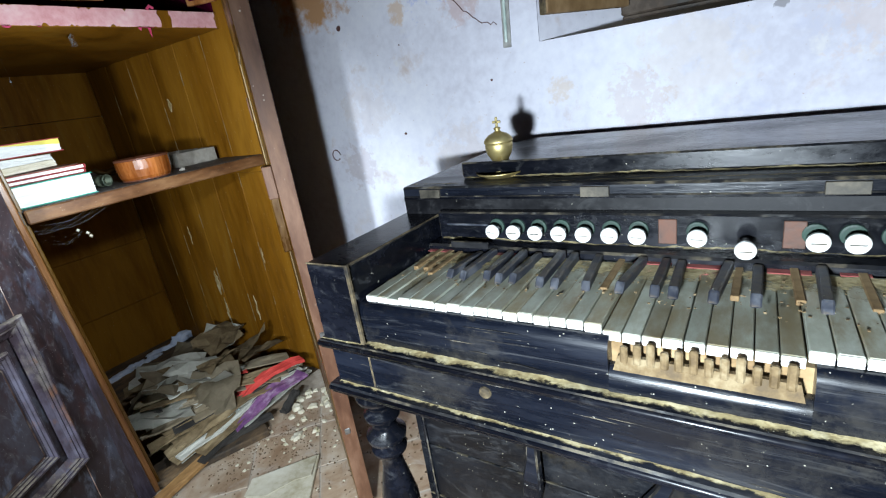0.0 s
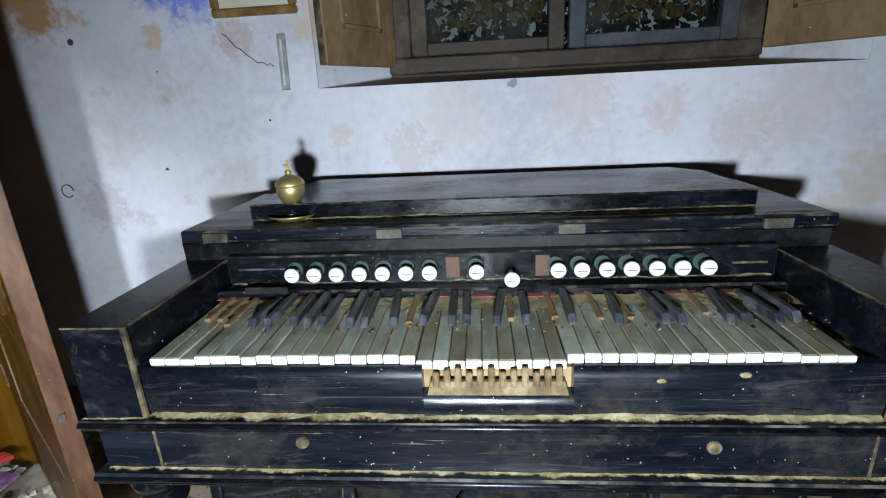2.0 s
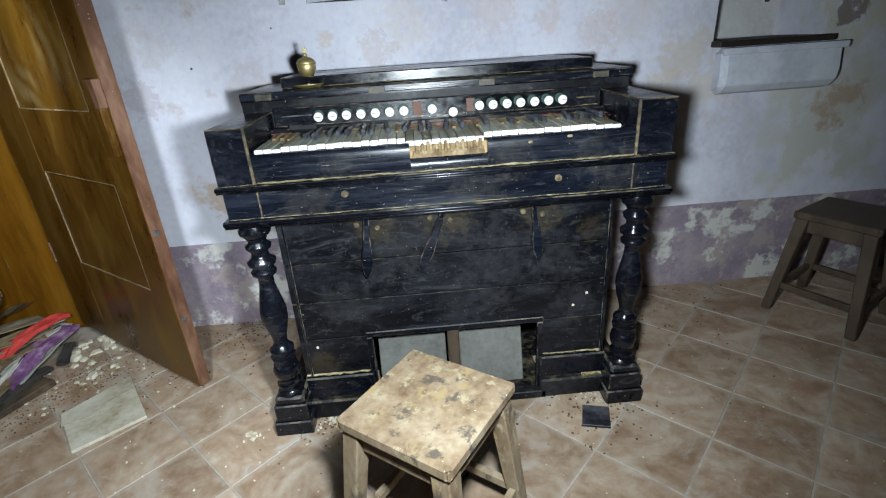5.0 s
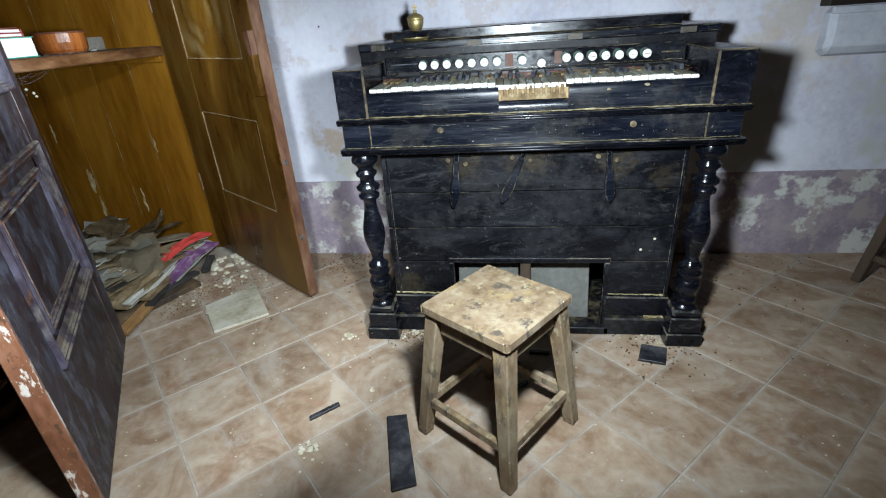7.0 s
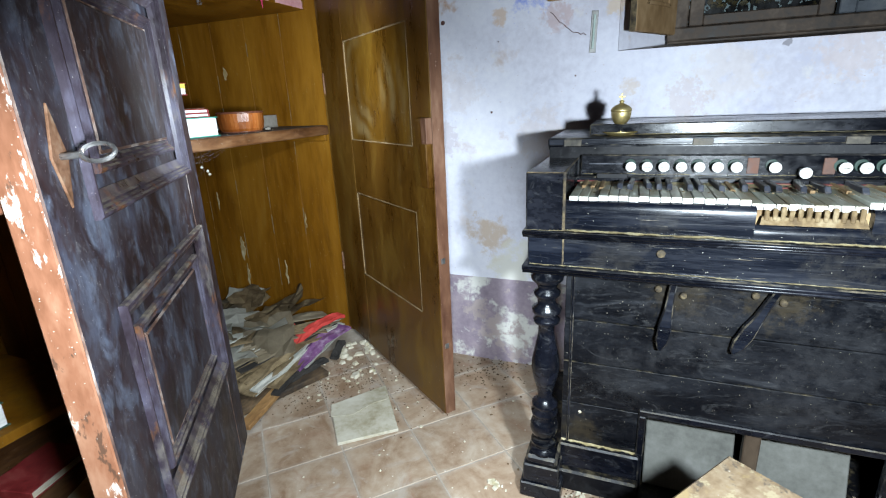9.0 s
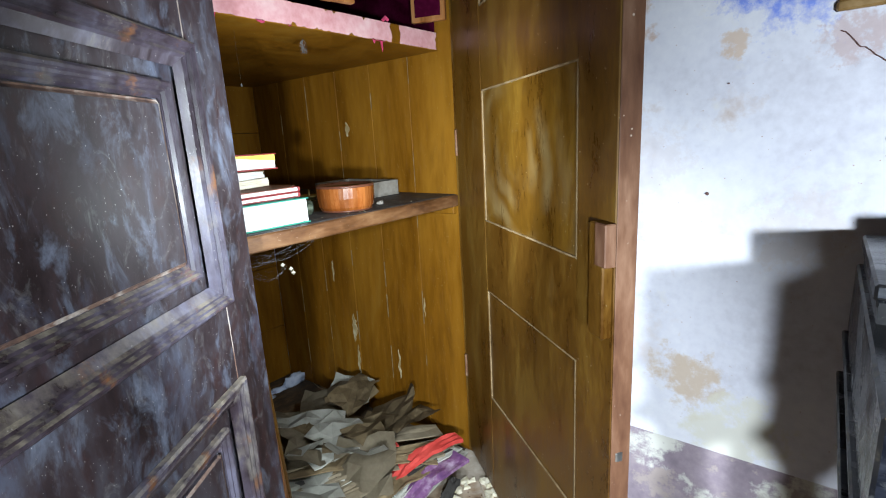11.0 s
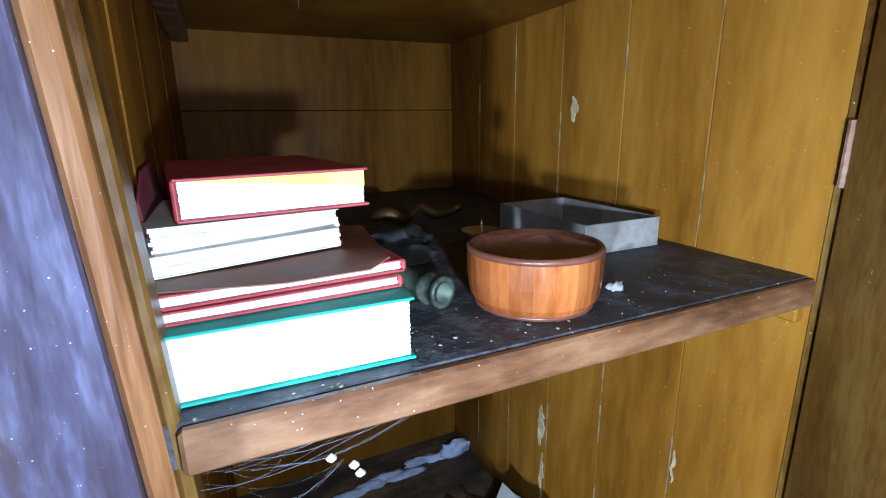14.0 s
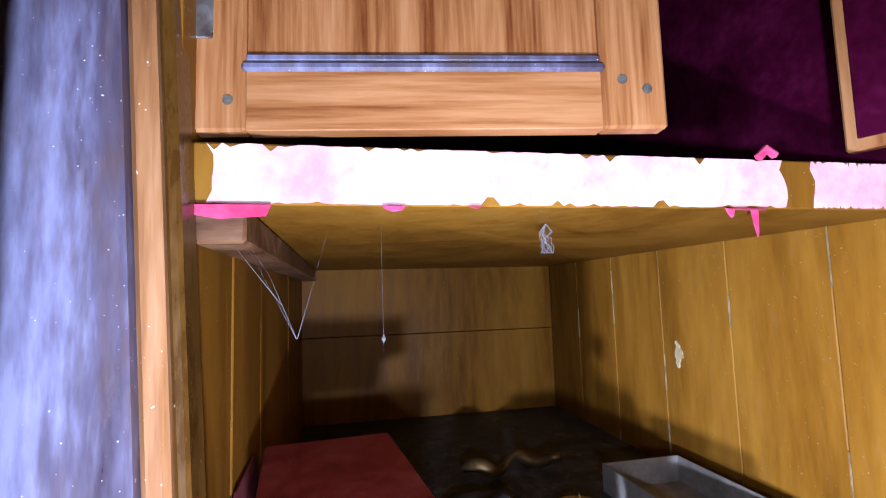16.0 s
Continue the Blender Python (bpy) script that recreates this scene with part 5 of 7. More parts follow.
for i in range(16):
    x, y = rnd.uniform(-0.7, 1.2), rnd.uniform(1.82, 2.2)
    pts = [(x, y, 0.0)]
    for k in range(8):
        x += rnd.uniform(-0.14, 0.14)
        y += rnd.uniform(-0.03, 0.03)
        pts.append((x, y, 0.34 * (k + 1)))
    part("branch", tube(pts, [0.012 - 0.001 * k for k in range(9)], 5), M_TWIG, bush)

# ---- washing niche ----
M_STONE = material("pale_basin_stone", [(0.46, 0.48, 0.53), (0.57, 0.59, 0.65), (0.63, 0.65, 0.69)], scale=5, rough=0.8, bump=0.3, stains=[(0.36, 0.30, 0.24)], stain_scale=4, stain_share=0.2)
M_ENAMEL = material("cream_enamel", [(0.52, 0.54, 0.38), (0.60, 0.62, 0.46), (0.66, 0.67, 0.54)], scale=6, rough=0.35, bump=0.05, stains=[(0.34, 0.28, 0.16)], stain_scale=5, stain_share=0.15)
M_OLDWOOD = material("black_old_wood", [(0.018, 0.013, 0.010), (0.045, 0.034, 0.028)], scale=10, stretch=(0.3, 1, 1), rough=0.7, bump=0.3)
basin = thing("stone_basin", (1.33, 1.2, 0.86), "pale stone washing basin set into the wall", "wash basin")
part("basin_front", prism([(1.092, 1.224, 0.862), (1.092, 1.150, 0.885), (1.092, 1.135, 0.93), (1.092, 1.150, 1.042), (1.092, 1.224, 1.042)], (1, 0, 0), 0.485, 0.020), M_STONE, basin)
part("basin_rim", box(1.088, 1.581, 1.140, 1.158, 1.018, 1.0435, 0.006, None, 2), M_STONE, basin, "worn rounded stone rim")
tagged(part("niche_shelf", prism([(1.078, 1.158, 1.046), (1.545, 1.168, 1.046), (1.56, 1.43, 1.046), (1.08, 1.43, 1.046)], (0, 0, 1), 0.022, 0.003), M_OLDWOOD), "black old wooden board lying on the basin", "board")
cistern = thing("wash_cistern", (1.25, 1.38, 1.25), "cream enamelled wall cistern with a black tap in the niche", "cistern")
part("body", lathe([(0.0, 0.0), (0.05, 0.004), (0.085, 0.022), (0.105, 0.06), (0.112, 0.12), (0.112, 0.40), (0.10, 0.44), (0.0, 0.45)], (1.235, 1.345, 1.235), 28), M_ENAMEL, cistern, "", True)
part("tap", tube([(1.24, 1.27, 1.235), (1.26, 1.235, 1.228), (1.275, 1.225, 1.215), (1.277, 1.225, 1.195)], [0.011, 0.012, 0.011, 0.008], 8), M_OLDWOOD, cistern, "black tarnished tap")
part("tap_handle", box(1.248, 1.30, 1.222, 1.232, 1.243, 1.252, 0.002), M_OLDWOOD, cistern)
part("bowl_stub", lathe([(0.012, 0), (0.02, 0.01), (0.024, 0.03), (0.018, 0.036)], (1.205, 1.25, 1.212), 14), M_ENAMEL, cistern)

# ---- on the wall ----
pic = thing("framed_picture", (-0.585, 1.215, 1.466), "small framed landscape print with cream mount and ochre wooden frame", "picture")
M_GILT = material("ochre_frame", [(0.14, 0.075, 0.02), (0.24, 0.14, 0.045), (0.30, 0.19, 0.08)], scale=20, rough=0.45, bump=0.1)
M_MOUNT = material("cream_mount", [(0.55, 0.52, 0.40), (0.62, 0.59, 0.48)], scale=12, rough=0.7)
M_PRINT = material("landscape_print", [(0.06, 0.075, 0.02), (0.20, 0.15, 0.04), (0.34, 0.28, 0.12)], scale=16, stretch=(1, 1, 0.4), rough=0.5)
px0, px1, pz0, pz1 = -0.697, -0.478, 1.467, 1.77
for x0, x1, z0, z1 in ((px0, px1, pz0, pz0 + 0.02), (px0, px1, pz1 - 0.02, pz1), (px0, px0 + 0.02, pz0 + 0.02, pz1 - 0.02), (px1 - 0.02, px1, pz0 + 0.02, pz1 - 0.02)):
    part("frame_bar", box(x0, x1, NORTH - 0.016, NORTH, z0, z1, 0.004), M_GILT, pic)
part("mount", box(px0 + 0.018, px1 - 0.018, NORTH - 0.006, NORTH - 0.001, pz0 + 0.018, pz1 - 0.018, 0), M_MOUNT, pic)
part("print", box(px0 + 0.055, px1 - 0.045, NORTH - 0.0075, NORTH - 0.006, pz0 + 0.06, pz1 - 0.06, 0), M_PRINT, pic)

th = thing("wall_thermometer", (-0.532, 1.215, 1.29), "narrow greenish glass thermometer tube on a tin backing", "thermometer")
m = Matrix.Translation((-0.533, NORTH, 1.355)) @ Matrix.Rotation(radians(2), 4, "Y")
M_ZINC = material("zinc", [(0.26, 0.25, 0.24), (0.40, 0.40, 0.38)], scale=30, rough=0.5, metal=0.5)
M_TUBE = material("old_glass_tube", [(0.36, 0.46, 0.42), (0.50, 0.58, 0.54)], scale=30, rough=0.2)
part("backing", box(-0.011, 0.011, -0.005, 0.0, -0.068, 0.068, 0.001, m), M_ZINC, th)
part("glass_tube", tube([m @ Vector((0, -0.009, -0.055)), m @ Vector((0, -0.009, 0.055))], 0.004, 8), M_TUBE, th)

M_NAIL = material("rusty_nail", [(0.12, 0.06, 0.055), (0.20, 0.11, 0.10)], scale=50, rough=0.7, metal=0.4)
for x, z, r in ((-1.095, 1.434, 0.014), (-0.905, 1.096, 0.007), (-0.876, 1.35, 0.003), (-0.59, 1.214, 0.005)):
    nail = part("nail", lathe([(r * 0.25, 0.0), (r * 0.25, 0.004), (r * 0.6, 0.005), (r * 0.5, 0.007), (0, 0.0075)], (x, NORTH, z), 12, Matrix.Rotation(radians(90), 4, "X")), M_NAIL)
    tagged(nail, "small rusty nail head in the plaster wall", "nail", "nails in the wall")
ring = [(-1.22 + 0.018 * math.cos(a), NORTH - 0.004, 1.045 + 0.018 * math.sin(a)) for a in [2 * math.pi * i / 16 for i in range(15)]]
tagged(part("wire_hook", tube(ring, 0.0018, 5), M_NAIL), "thin bent wire hook on the wall", "hook")
rnd = random.Random(21)
wire = []
for i in range(16):
    k = i / 15
    wire.append((-0.685 + 0.125 * k, NORTH - 0.002, 1.435 - 0.085 * k - 0.018 * math.sin(3.14 * k) + 0.005 * rnd.uniform(-1, 1)))
tagged(part("loose_wire", tube(wire, 0.0012, 5), M_NAIL), "thin dark wire running across the wall", "wire")

# ---- on the organ ----
boat = thing("brass_censer", (-0.416, 0.86, 1.029), "small tarnished brass censer with a cross on its lid", "censer")
bx, by = -0.416, 0.862
part("saucer", lathe([(0.0, 0.0), (0.034, 0.0), (0.040, 0.004), (0.050, 0.008), (0.053, 0.012), (0.050, 0.0105), (0.038, 0.007), (0.0, 0.006)], (bx, by, 1.029), 32), M_BRASS, boat, "shallow brass saucer", True)
part("bowl", lathe([(0.0, 0.006), (0.020, 0.007), (0.016, 0.014), (0.009, 0.022), (0.010, 0.028), (0.018, 0.034), (0.025, 0.046), (0.0275, 0.056), (0.028, 0.064), (0.027, 0.068)], (bx, by, 1.029), 28), M_BRASS, boat, "", True)
part("lid", lathe([(0.028, 0.067), (0.0295, 0.069), (0.0290, 0.072), (0.0255, 0.078), (0.018, 0.084), (0.009, 0.0875), (0.0050, 0.091), (0.0075, 0.0955), (0.0, 0.100)], (bx, by, 1.029), 28), M_BRASS, boat, "", True)
bm = bmesh.new()
add_box(bm, bx - 0.0025, bx + 0.0025, by - 0.002, by + 0.002, 1.127, 1.146, 0.001)
add_box(bm, bx - 0.009, bx + 0.009, by - 0.002, by + 0.002, 1.134, 1.139, 0.001)
part("cross", bm, M_BRASS, boat, "small brass cross")


# ---- books and vessels on the shelf ----
def paper(name, a, b, c):
    return material(name, [a, b, c], scale=12, stretch=(1, 1, 12), rough=0.85, bump=0.2, fine=90)


M_PAGES = paper("white_pages", (0.60, 0.60, 0.58), (0.72, 0.72, 0.70), (0.78, 0.78, 0.76))
M_CREAM = paper("cream_pages", (0.52, 0.46, 0.34), (0.64, 0.58, 0.46), (0.70, 0.65, 0.54))
M_GREENCLOTH = material("green_cloth", [(0.02, 0.20, 0.14), (0.04, 0.30, 0.21)], scale=30, rough=0.7, bump=0.2)
M_REDCLOTH = material("red_cloth", [(0.20, 0.020, 0.020), (0.30, 0.035, 0.035), (0.36, 0.07, 0.06)], scale=14, rough=0.6, bump=0.2)
M_MAROON = material("maroon_cloth", [(0.10, 0.012, 0.016), (0.17, 0.025, 0.028)], scale=14, rough=0.65, bump=0.2)
M_DARKGREEN = material("dark_green_cover", [(0.02, 0.05, 0.035), (0.05, 0.09, 0.06), (0.12, 0.14, 0.09)], scale=9, rough=0.6, bump=0.2)
M_YELLOWPAGE = material("yellow_endpaper", [(0.62, 0.52, 0.08), (0.70, 0.60, 0.14)], scale=10, rough=0.8)


def book(label, corner, turn, wide, deep, thick, cover, pages, board=0.003, lip=0.004, tilt=(0, 0), spine="y0", group="books in the cupboard", limp=0.0):
    """A closed book lying flat: x runs back from its front edge (corner is the front low-y corner), y along the shelf."""
    b = thing("book", (0, 0, 0), label, "book", group)
    rnd = random.Random(hash((round(wide * 1e4), round(thick * 1e4))) % 1000)

    def gatherings(x0, x1, y0, y1, z0, z1):
        """The page block as folded gatherings that do not quite line up."""
        bm = bmesh.new()
        n = max(2, round((z1 - z0) / 0.0042))
        j = 0.0008 + limp
        rings = []
        for i in range(n):
            a, b, c = x1 - rnd.uniform(0, j), y0 + rnd.uniform(0, j), y1 - rnd.uniform(0, j)
            for k, inset in ((0.08, 0.0006), (0.3, 0.0), (0.7, 0.0), (0.92, 0.0006)):
                z = z0 + (z1 - z0) * (i + k) / n
                rings.append([bm.verts.new(p) for p in ((x0, b + inset, z), (a - inset, b + inset, z), (a - inset, c - inset, z), (x0, c - inset, z))])
        for r, q in zip(rings, rings[1:]):
            for k in range(4):
                bm.faces.new((r[k], r[(k + 1) % 4], q[(k + 1) % 4], q[k]))
        bm.faces.new(rings[0][::-1])
        bm.faces.new(rings[-1])
        return bm
    cov = part("cover", box(-deep, 0, 0, wide, 0, board, 0.0008), cover, b)
    part("cover", box(-deep, 0, 0, wide, thick - board, thick, 0.0008), cover, b)
    if spine == "y1":
        part("spine", box(-deep, 0, wide - 0.003, wide + 0.002, 0.001, thick - 0.001, 0.002), cover, b)
        part("page_block", gatherings(-deep + lip, -lip, lip, wide - 0.003, board, thick - board), pages, b)
    elif spine == "back":
        part("spine", box(-deep - 0.002, -deep + 0.003, 0, wide, 0.001, thick - 0.001, 0.002), cover, b)
        part("page_block", gatherings(-deep + 0.003, -lip, lip, wide - lip, board, thick - board), pages, b)
    else:
        part("spine", box(-deep, 0, -0.002, 0.003, 0.001, thick - 0.001, 0.002), cover, b)
        part("page_block", gatherings(-deep + lip, -lip, 0.003, wide - lip, board, thick - board), pages, b)
    b.matrix_basis = Matrix.Translation(corner) @ Matrix.Rotation(radians(turn), 4, "Z") @ Matrix.Rotation(radians(tilt[0]), 4, "X") @ Matrix.Rotation(radians(tilt[1]), 4, "Y")
    return b


S = SHELF + 0.001
book("thick white-paged book with green cloth cover under the stack", (-1.764, 0.456, S), -1.0, 0.223, 0.27, 0.066, M_GREENCLOTH, M_PAGES)
book("thin red cloth-bound book in the stack on the shelf", (-1.783, 0.443, S + 0.067), 2.5, 0.235, 0.25, 0.0125, M_REDCLOTH, M_PAGES, 0.002, 0.004, (0, 0), "y1")
book("thin red cloth-bound book in the stack on the shelf", (-1.786, 0.442, S + 0.080), 4.0, 0.244, 0.24, 0.0135, M_REDCLOTH, M_PAGES, 0.002, 0.004, (0, 0), "y1")
book("worn cream paperbound book without its cover", (-1.832, 0.440, S + 0.0955), 9.0, 0.195, 0.22, 0.021, M_CREAM, M_CREAM, 0.0012, -0.001, (1.5, 0), "back", limp=0.0028)
book("worn cream paperbound book without its cover", (-1.842, 0.452, S + 0.116), 13.0, 0.190, 0.20, 0.026, M_CREAM, M_PAGES, 0.0012, -0.001, (-1.0, 0), "back", limp=0.0035)
M_LIMP = material("limp_brown_leather", [(0.10, 0.035, 0.018), (0.17, 0.062, 0.034), (0.23, 0.095, 0.055)], scale=14, rough=0.6, bump=0.3)
tagged(part("limp_cover", prism([(-1.800, 0.447, S + 0.0938), (-1.772, 0.560, S + 0.0940), (-1.775, 0.640, S + 0.0948), (-1.800, 0.668, S + 0.0975), (-1.99, 0.690, S + 0.0940), (-2.02, 0.470, S + 0.0938)], (0, 0, 1), 0.0014), M_LIMP),
       "limp brown leather cover lying between the stacked books", "book cover")
tb = book("red cloth-bound book with a yellow endpaper on top of the stack", (-1.848, 0.478, S + 0.143), 6.0, 0.192, 0.29, 0.042, M_REDCLOTH, M_PAGES)
pb2 = part("endpaper", prism([(-0.0036, 0.012, 0.0388), (-0.0036, 0.188, 0.0388), (-0.0036, 0.188, 0.0220)], (1, 0, 0), 0.001), M_YELLOWPAGE, None, "yellow endpaper")
pb2.parent = tb
tagged(part("loose_cover", prism([(-1.862, 0.449, S + 0.120), (-1.892, 0.4405, S + 0.160), (-1.96, 0.439, S + 0.186), (-2.08, 0.438, S + 0.190), (-2.08, 0.449, S + 0.120)], (0, 1, 0), 0.003, 0.0008), M_MAROON), "loose maroon book cover leaning against the cupboard partition", "book cover")
book("small dark book with white page edges behind the stack", (-2.10, 0.425, S + 0.001), 5, 0.11, 0.15, 0.028, M_DARKGREEN, M_PAGES, 0.002, 0.003)
for k in range(4):
    book("old dark books stacked behind the front pile", (-2.10, 0.425, S + 0.030 + 0.026 * k), 5 + 2 * k, 0.11, 0.15, 0.0255, M_DARKGREEN if k % 2 else M_MAROON, M_PAGES, 0.002, 0.003)

# dried paste and paper scraps sticking to the cupboard's side
M_PASTE = material("dried_paste", [(0.20, 0.13, 0.045), (0.34, 0.26, 0.13), (0.45, 0.38, 0.24)], scale=20, rough=0.9, bump=0.5)


def smear(x, z0, z1, wide, seed):
    """A ragged upright streak of dried paste on the side boards."""
    rnd = random.Random(seed)
    n = 12
    lo = [(x + 0.008 * noise.noise(Vector((seed, q * 0.3, 0))) - wide * rnd.uniform(0.25, 0.5) * math.sin(math.pi * (q + 0.4) / (n + 0.8)), CY1 - 0.0030, z0 + (z1 - z0) * q / n) for q in range(n + 1)]
    hi = [(px + wide * rnd.uniform(0.6, 1.2) * math.sin(math.pi * (q + 0.4) / (n + 0.8)) + 0.001, py, pz) for q, (px, py, pz) in enumerate(lo)]
    part("paste_streak", prism(lo + hi[::-1], (0, 1, 0), 0.0035), M_PASTE, cupboard, "pale dried streak on the ochre board")


for args in ((-2.385, 0.335, 0.475, 0.030, 3), (-2.372, 0.15, 0.32, 0.016, 5), (-2.50, 0.62, 0.72, 0.008, 9), (-2.10, 0.22, 0.36, 0.010, 11), (-1.93, 0.55, 0.63, 0.006, 13)):
    smear(*args)
smear(-2.305, 1.292, 1.352, 0.022, 21)

# wooden bowl of upright staves
M_STAVE = material("bowl_wood", [(0.115, 0.026, 0.005), (0.205, 0.056, 0.011), (0.30, 0.100, 0.024)], scale=12, stretch=(1, 1, 0.25), rough=0.22, bump=0.06, tint_random=0.25)
M_RIM = material("bowl_rim_wood", [(0.08, 0.026, 0.014), (0.14, 0.05, 0.028)], scale=20, rough=0.4)
bowl = thing("wooden_bowl", (-1.848, 0.882, SHELF), "round straight-sided bowl of orange-brown wooden staves", "bowl")
c = (-1.848, 0.882, SHELF + 0.001)
n = 20
for i in range(n):
    a0, a1 = 2 * math.pi * (i + 0.003) / n, 2 * math.pi * (i + 0.997) / n
    bm = bmesh.new()
    rows = [(0.078, 0.004), (0.084, 0.014), (0.0875, 0.04), (0.088, 0.072), (0.081, 0.072), (0.080, 0.04), (0.076, 0.012)]
    A = [bm.verts.new((c[0] + r * math.cos(a0), c[1] + r * math.sin(a0), c[2] + z)) for r, z in rows]
    mid = [bm.verts.new((c[0] + r * 1.003 * math.cos((a0 + a1) / 2), c[1] + r * 1.003 * math.sin((a0 + a1) / 2), c[2] + z)) for r, z in rows]
    B = [bm.verts.new((c[0] + r * math.cos(a1), c[1] + r * math.sin(a1), c[2] + z)) for r, z in rows]
    for P_, Q_ in ((A, mid), (mid, B)):
        for k in range(len(rows)):
            bm.faces.new((P_[k], Q_[k], Q_[(k + 1) % len(rows)], P_[(k + 1) % len(rows)]))
    bm.faces.new(A[::-1])
    bm.faces.new(B)
    bmesh.ops.recalc_face_normals(bm, faces=bm.faces)
    part("stave", bm, M_STAVE, bowl)
part("bottom", lathe([(0.0, 0.002), (0.077, 0.002), (0.0765, 0.012), (0.0, 0.012)], c, 32), M_RIM, bowl)
part("foot_ring", lathe([(0.066, 0.0), (0.078, 0.0), (0.079, 0.005), (0.066, 0.004)], c, 32), M_RIM, bowl, "dark foot ring", True)
part("rim", lathe([(0.0805, 0.0715), (0.0885, 0.0715), (0.0890, 0.076), (0.0865, 0.079), (0.082, 0.079), (0.0800, 0.076)], c, 40), M_RIM, bowl, "rubbed darker rim", True)

# ridged tube, open at its end
M_OLDMETAL = material("grey_green_metal", [(0.030, 0.042, 0.028), (0.070, 0.090, 0.062), (0.14, 0.155, 0.105)], scale=30, rough=0.55, bump=0.3, metal=0.4)
axis = Vector((0.092, 0.034, 0)).normalized()
m = axis.to_track_quat("Z", "Y").to_matrix().to_4x4()
tub = part("ridged_tube", lathe([(0.0, 0.0), (0.019, 0.0), (0.021, 0.004), (0.021, 0.012), (0.0185, 0.016), (0.0185, 0.062), (0.0215, 0.066), (0.0215, 0.073), (0.019, 0.077), (0.019, 0.088), (0.021, 0.090), (0.021, 0.097), (0.0135, 0.097), (0.0125, 0.080), (0.0, 0.080)],
                                Vector((-1.963, 0.728, SHELF + 0.0218)), 22, m), M_OLDMETAL, None, "", True)
tagged(tub, "grey-green ridged metal tube lying on the shelf", "tube")

# shallow open box
M_CARD = material("grey_white_card", [(0.13, 0.115, 0.092), (0.21, 0.19, 0.16), (0.28, 0.26, 0.23)], scale=10, rough=0.85, bump=0.2, stains=[(0.25, 0.22, 0.16)], stain_scale=8, stain_share=0.2)
card = thing("open_box", (-2.12, 1.17, SHELF), "shallow open grey cardboard box on the shelf", "box")
bx0, bx1, by0, by1, bz0, bz1 = -2.268, -1.984, 1.085, 1.262, SHELF + 0.001, SHELF + 0.056
part("bottom", box(bx0, bx1, by0, by1, bz0, bz0 + 0.003, 0), M_CARD, card)
for x0, x1, y0, y1 in ((bx0, bx0 + 0.003, by0, by1), (bx1 - 0.003, bx1, by0, by1), (bx0 + 0.003, bx1 - 0.003, by0, by0 + 0.003), (bx0 + 0.003, bx1 - 0.003, by1 - 0.003, by1)):
    part("side", box(x0, x1, y0, y1, bz0 + 0.003, bz1, 0.0008), M_CARD, card)

# brass pricket, bent brass mount and dark crumpled scraps
M_DARKBRASS = material("dark_brass", [(0.06, 0.035, 0.012), (0.14, 0.085, 0.03)], scale=20, rough=0.45, metal=0.7)
pr = thing("brass_pricket", (-2.175, 0.985, SHELF), "small brass candle pricket dish with upright pin", "candle holder")
part("dish", lathe([(0.0, 0.0), (0.022, 0.0), (0.014, 0.006), (0.03, 0.012), (0.042, 0.022), (0.040, 0.022), (0.028, 0.015), (0.0, 0.012)], (-2.175, 0.985, SHELF + 0.001), 26), M_BRASS, pr, "", True)
part("pin", lathe([(0.0035, 0.012), (0.003, 0.035), (0.0, 0.045)], (-2.175, 0.985, SHELF + 0.001), 8), M_BRASS, pr)
pts = [(-2.42 + 0.03 * math.sin(7 * k / 18), 0.83 + 0.225 * k / 18, SHELF + 0.022 + 0.010 * math.sin(14 * k / 18)) for k in range(19)]
tagged(part("brass_mount", tube(pts, [0.012 + 0.005 * math.sin(10 * k / 18) for k in range(19)], 8), M_DARKBRASS, None, "", True), "bent ornamental brass mount lying on the shelf", "brass mount")
M_RAG = material("dark_rag", [(0.010, 0.010, 0.010), (0.03, 0.03, 0.03), (0.07, 0.068, 0.06)], scale=16, rough=0.8, bump=0.5)


def crumple(name, centre, size, mat, seed, label, category):
    bm = bmesh.new()
    bmesh.ops.create_icosphere(bm, subdivisions=3, radius=1.0)
    off = Vector((seed * 3.7, seed * 1.3, seed * 2.1))
    for v in bm.verts:
        k = 0.75 + 0.55 * noise.noise(v.co * 1.6 + off) + 0.25 * noise.noise(v.co * 4 + off)
        v.co = Vector((v.co.x * size[0] * k, v.co.y * size[1] * k, max(0.0, (v.co.z + 0.25) * size[2] * k)))
    bmesh.ops.translate(bm, verts=bm.verts, vec=centre)
    return tagged(part(name, bm, mat, None, "", True), label, category)


crumple("dark_rag", (-2.22, 0.82, SHELF + 0.001), (0.075, 0.085, 0.035), M_RAG, 1, "crumpled black rag on the shelf", "rag")
crumple("dark_rag", (-2.10, 0.80, SHELF + 0.001), (0.05, 0.065, 0.022), M_RAG, 2, "crumpled black rag on the shelf", "rag")
crumple("paper_scrap", (-1.83, 1.008, SHELF + 0.001), (0.016, 0.012, 0.012), M_CARD, 3, "small crumpled white paper scrap", "paper")
M_CRUMB = material("pale_crumbs", [(0.40, 0.35, 0.22), (0.55, 0.50, 0.38), (0.62, 0.58, 0.48)], scale=40, rough=0.95, bump=0.4)


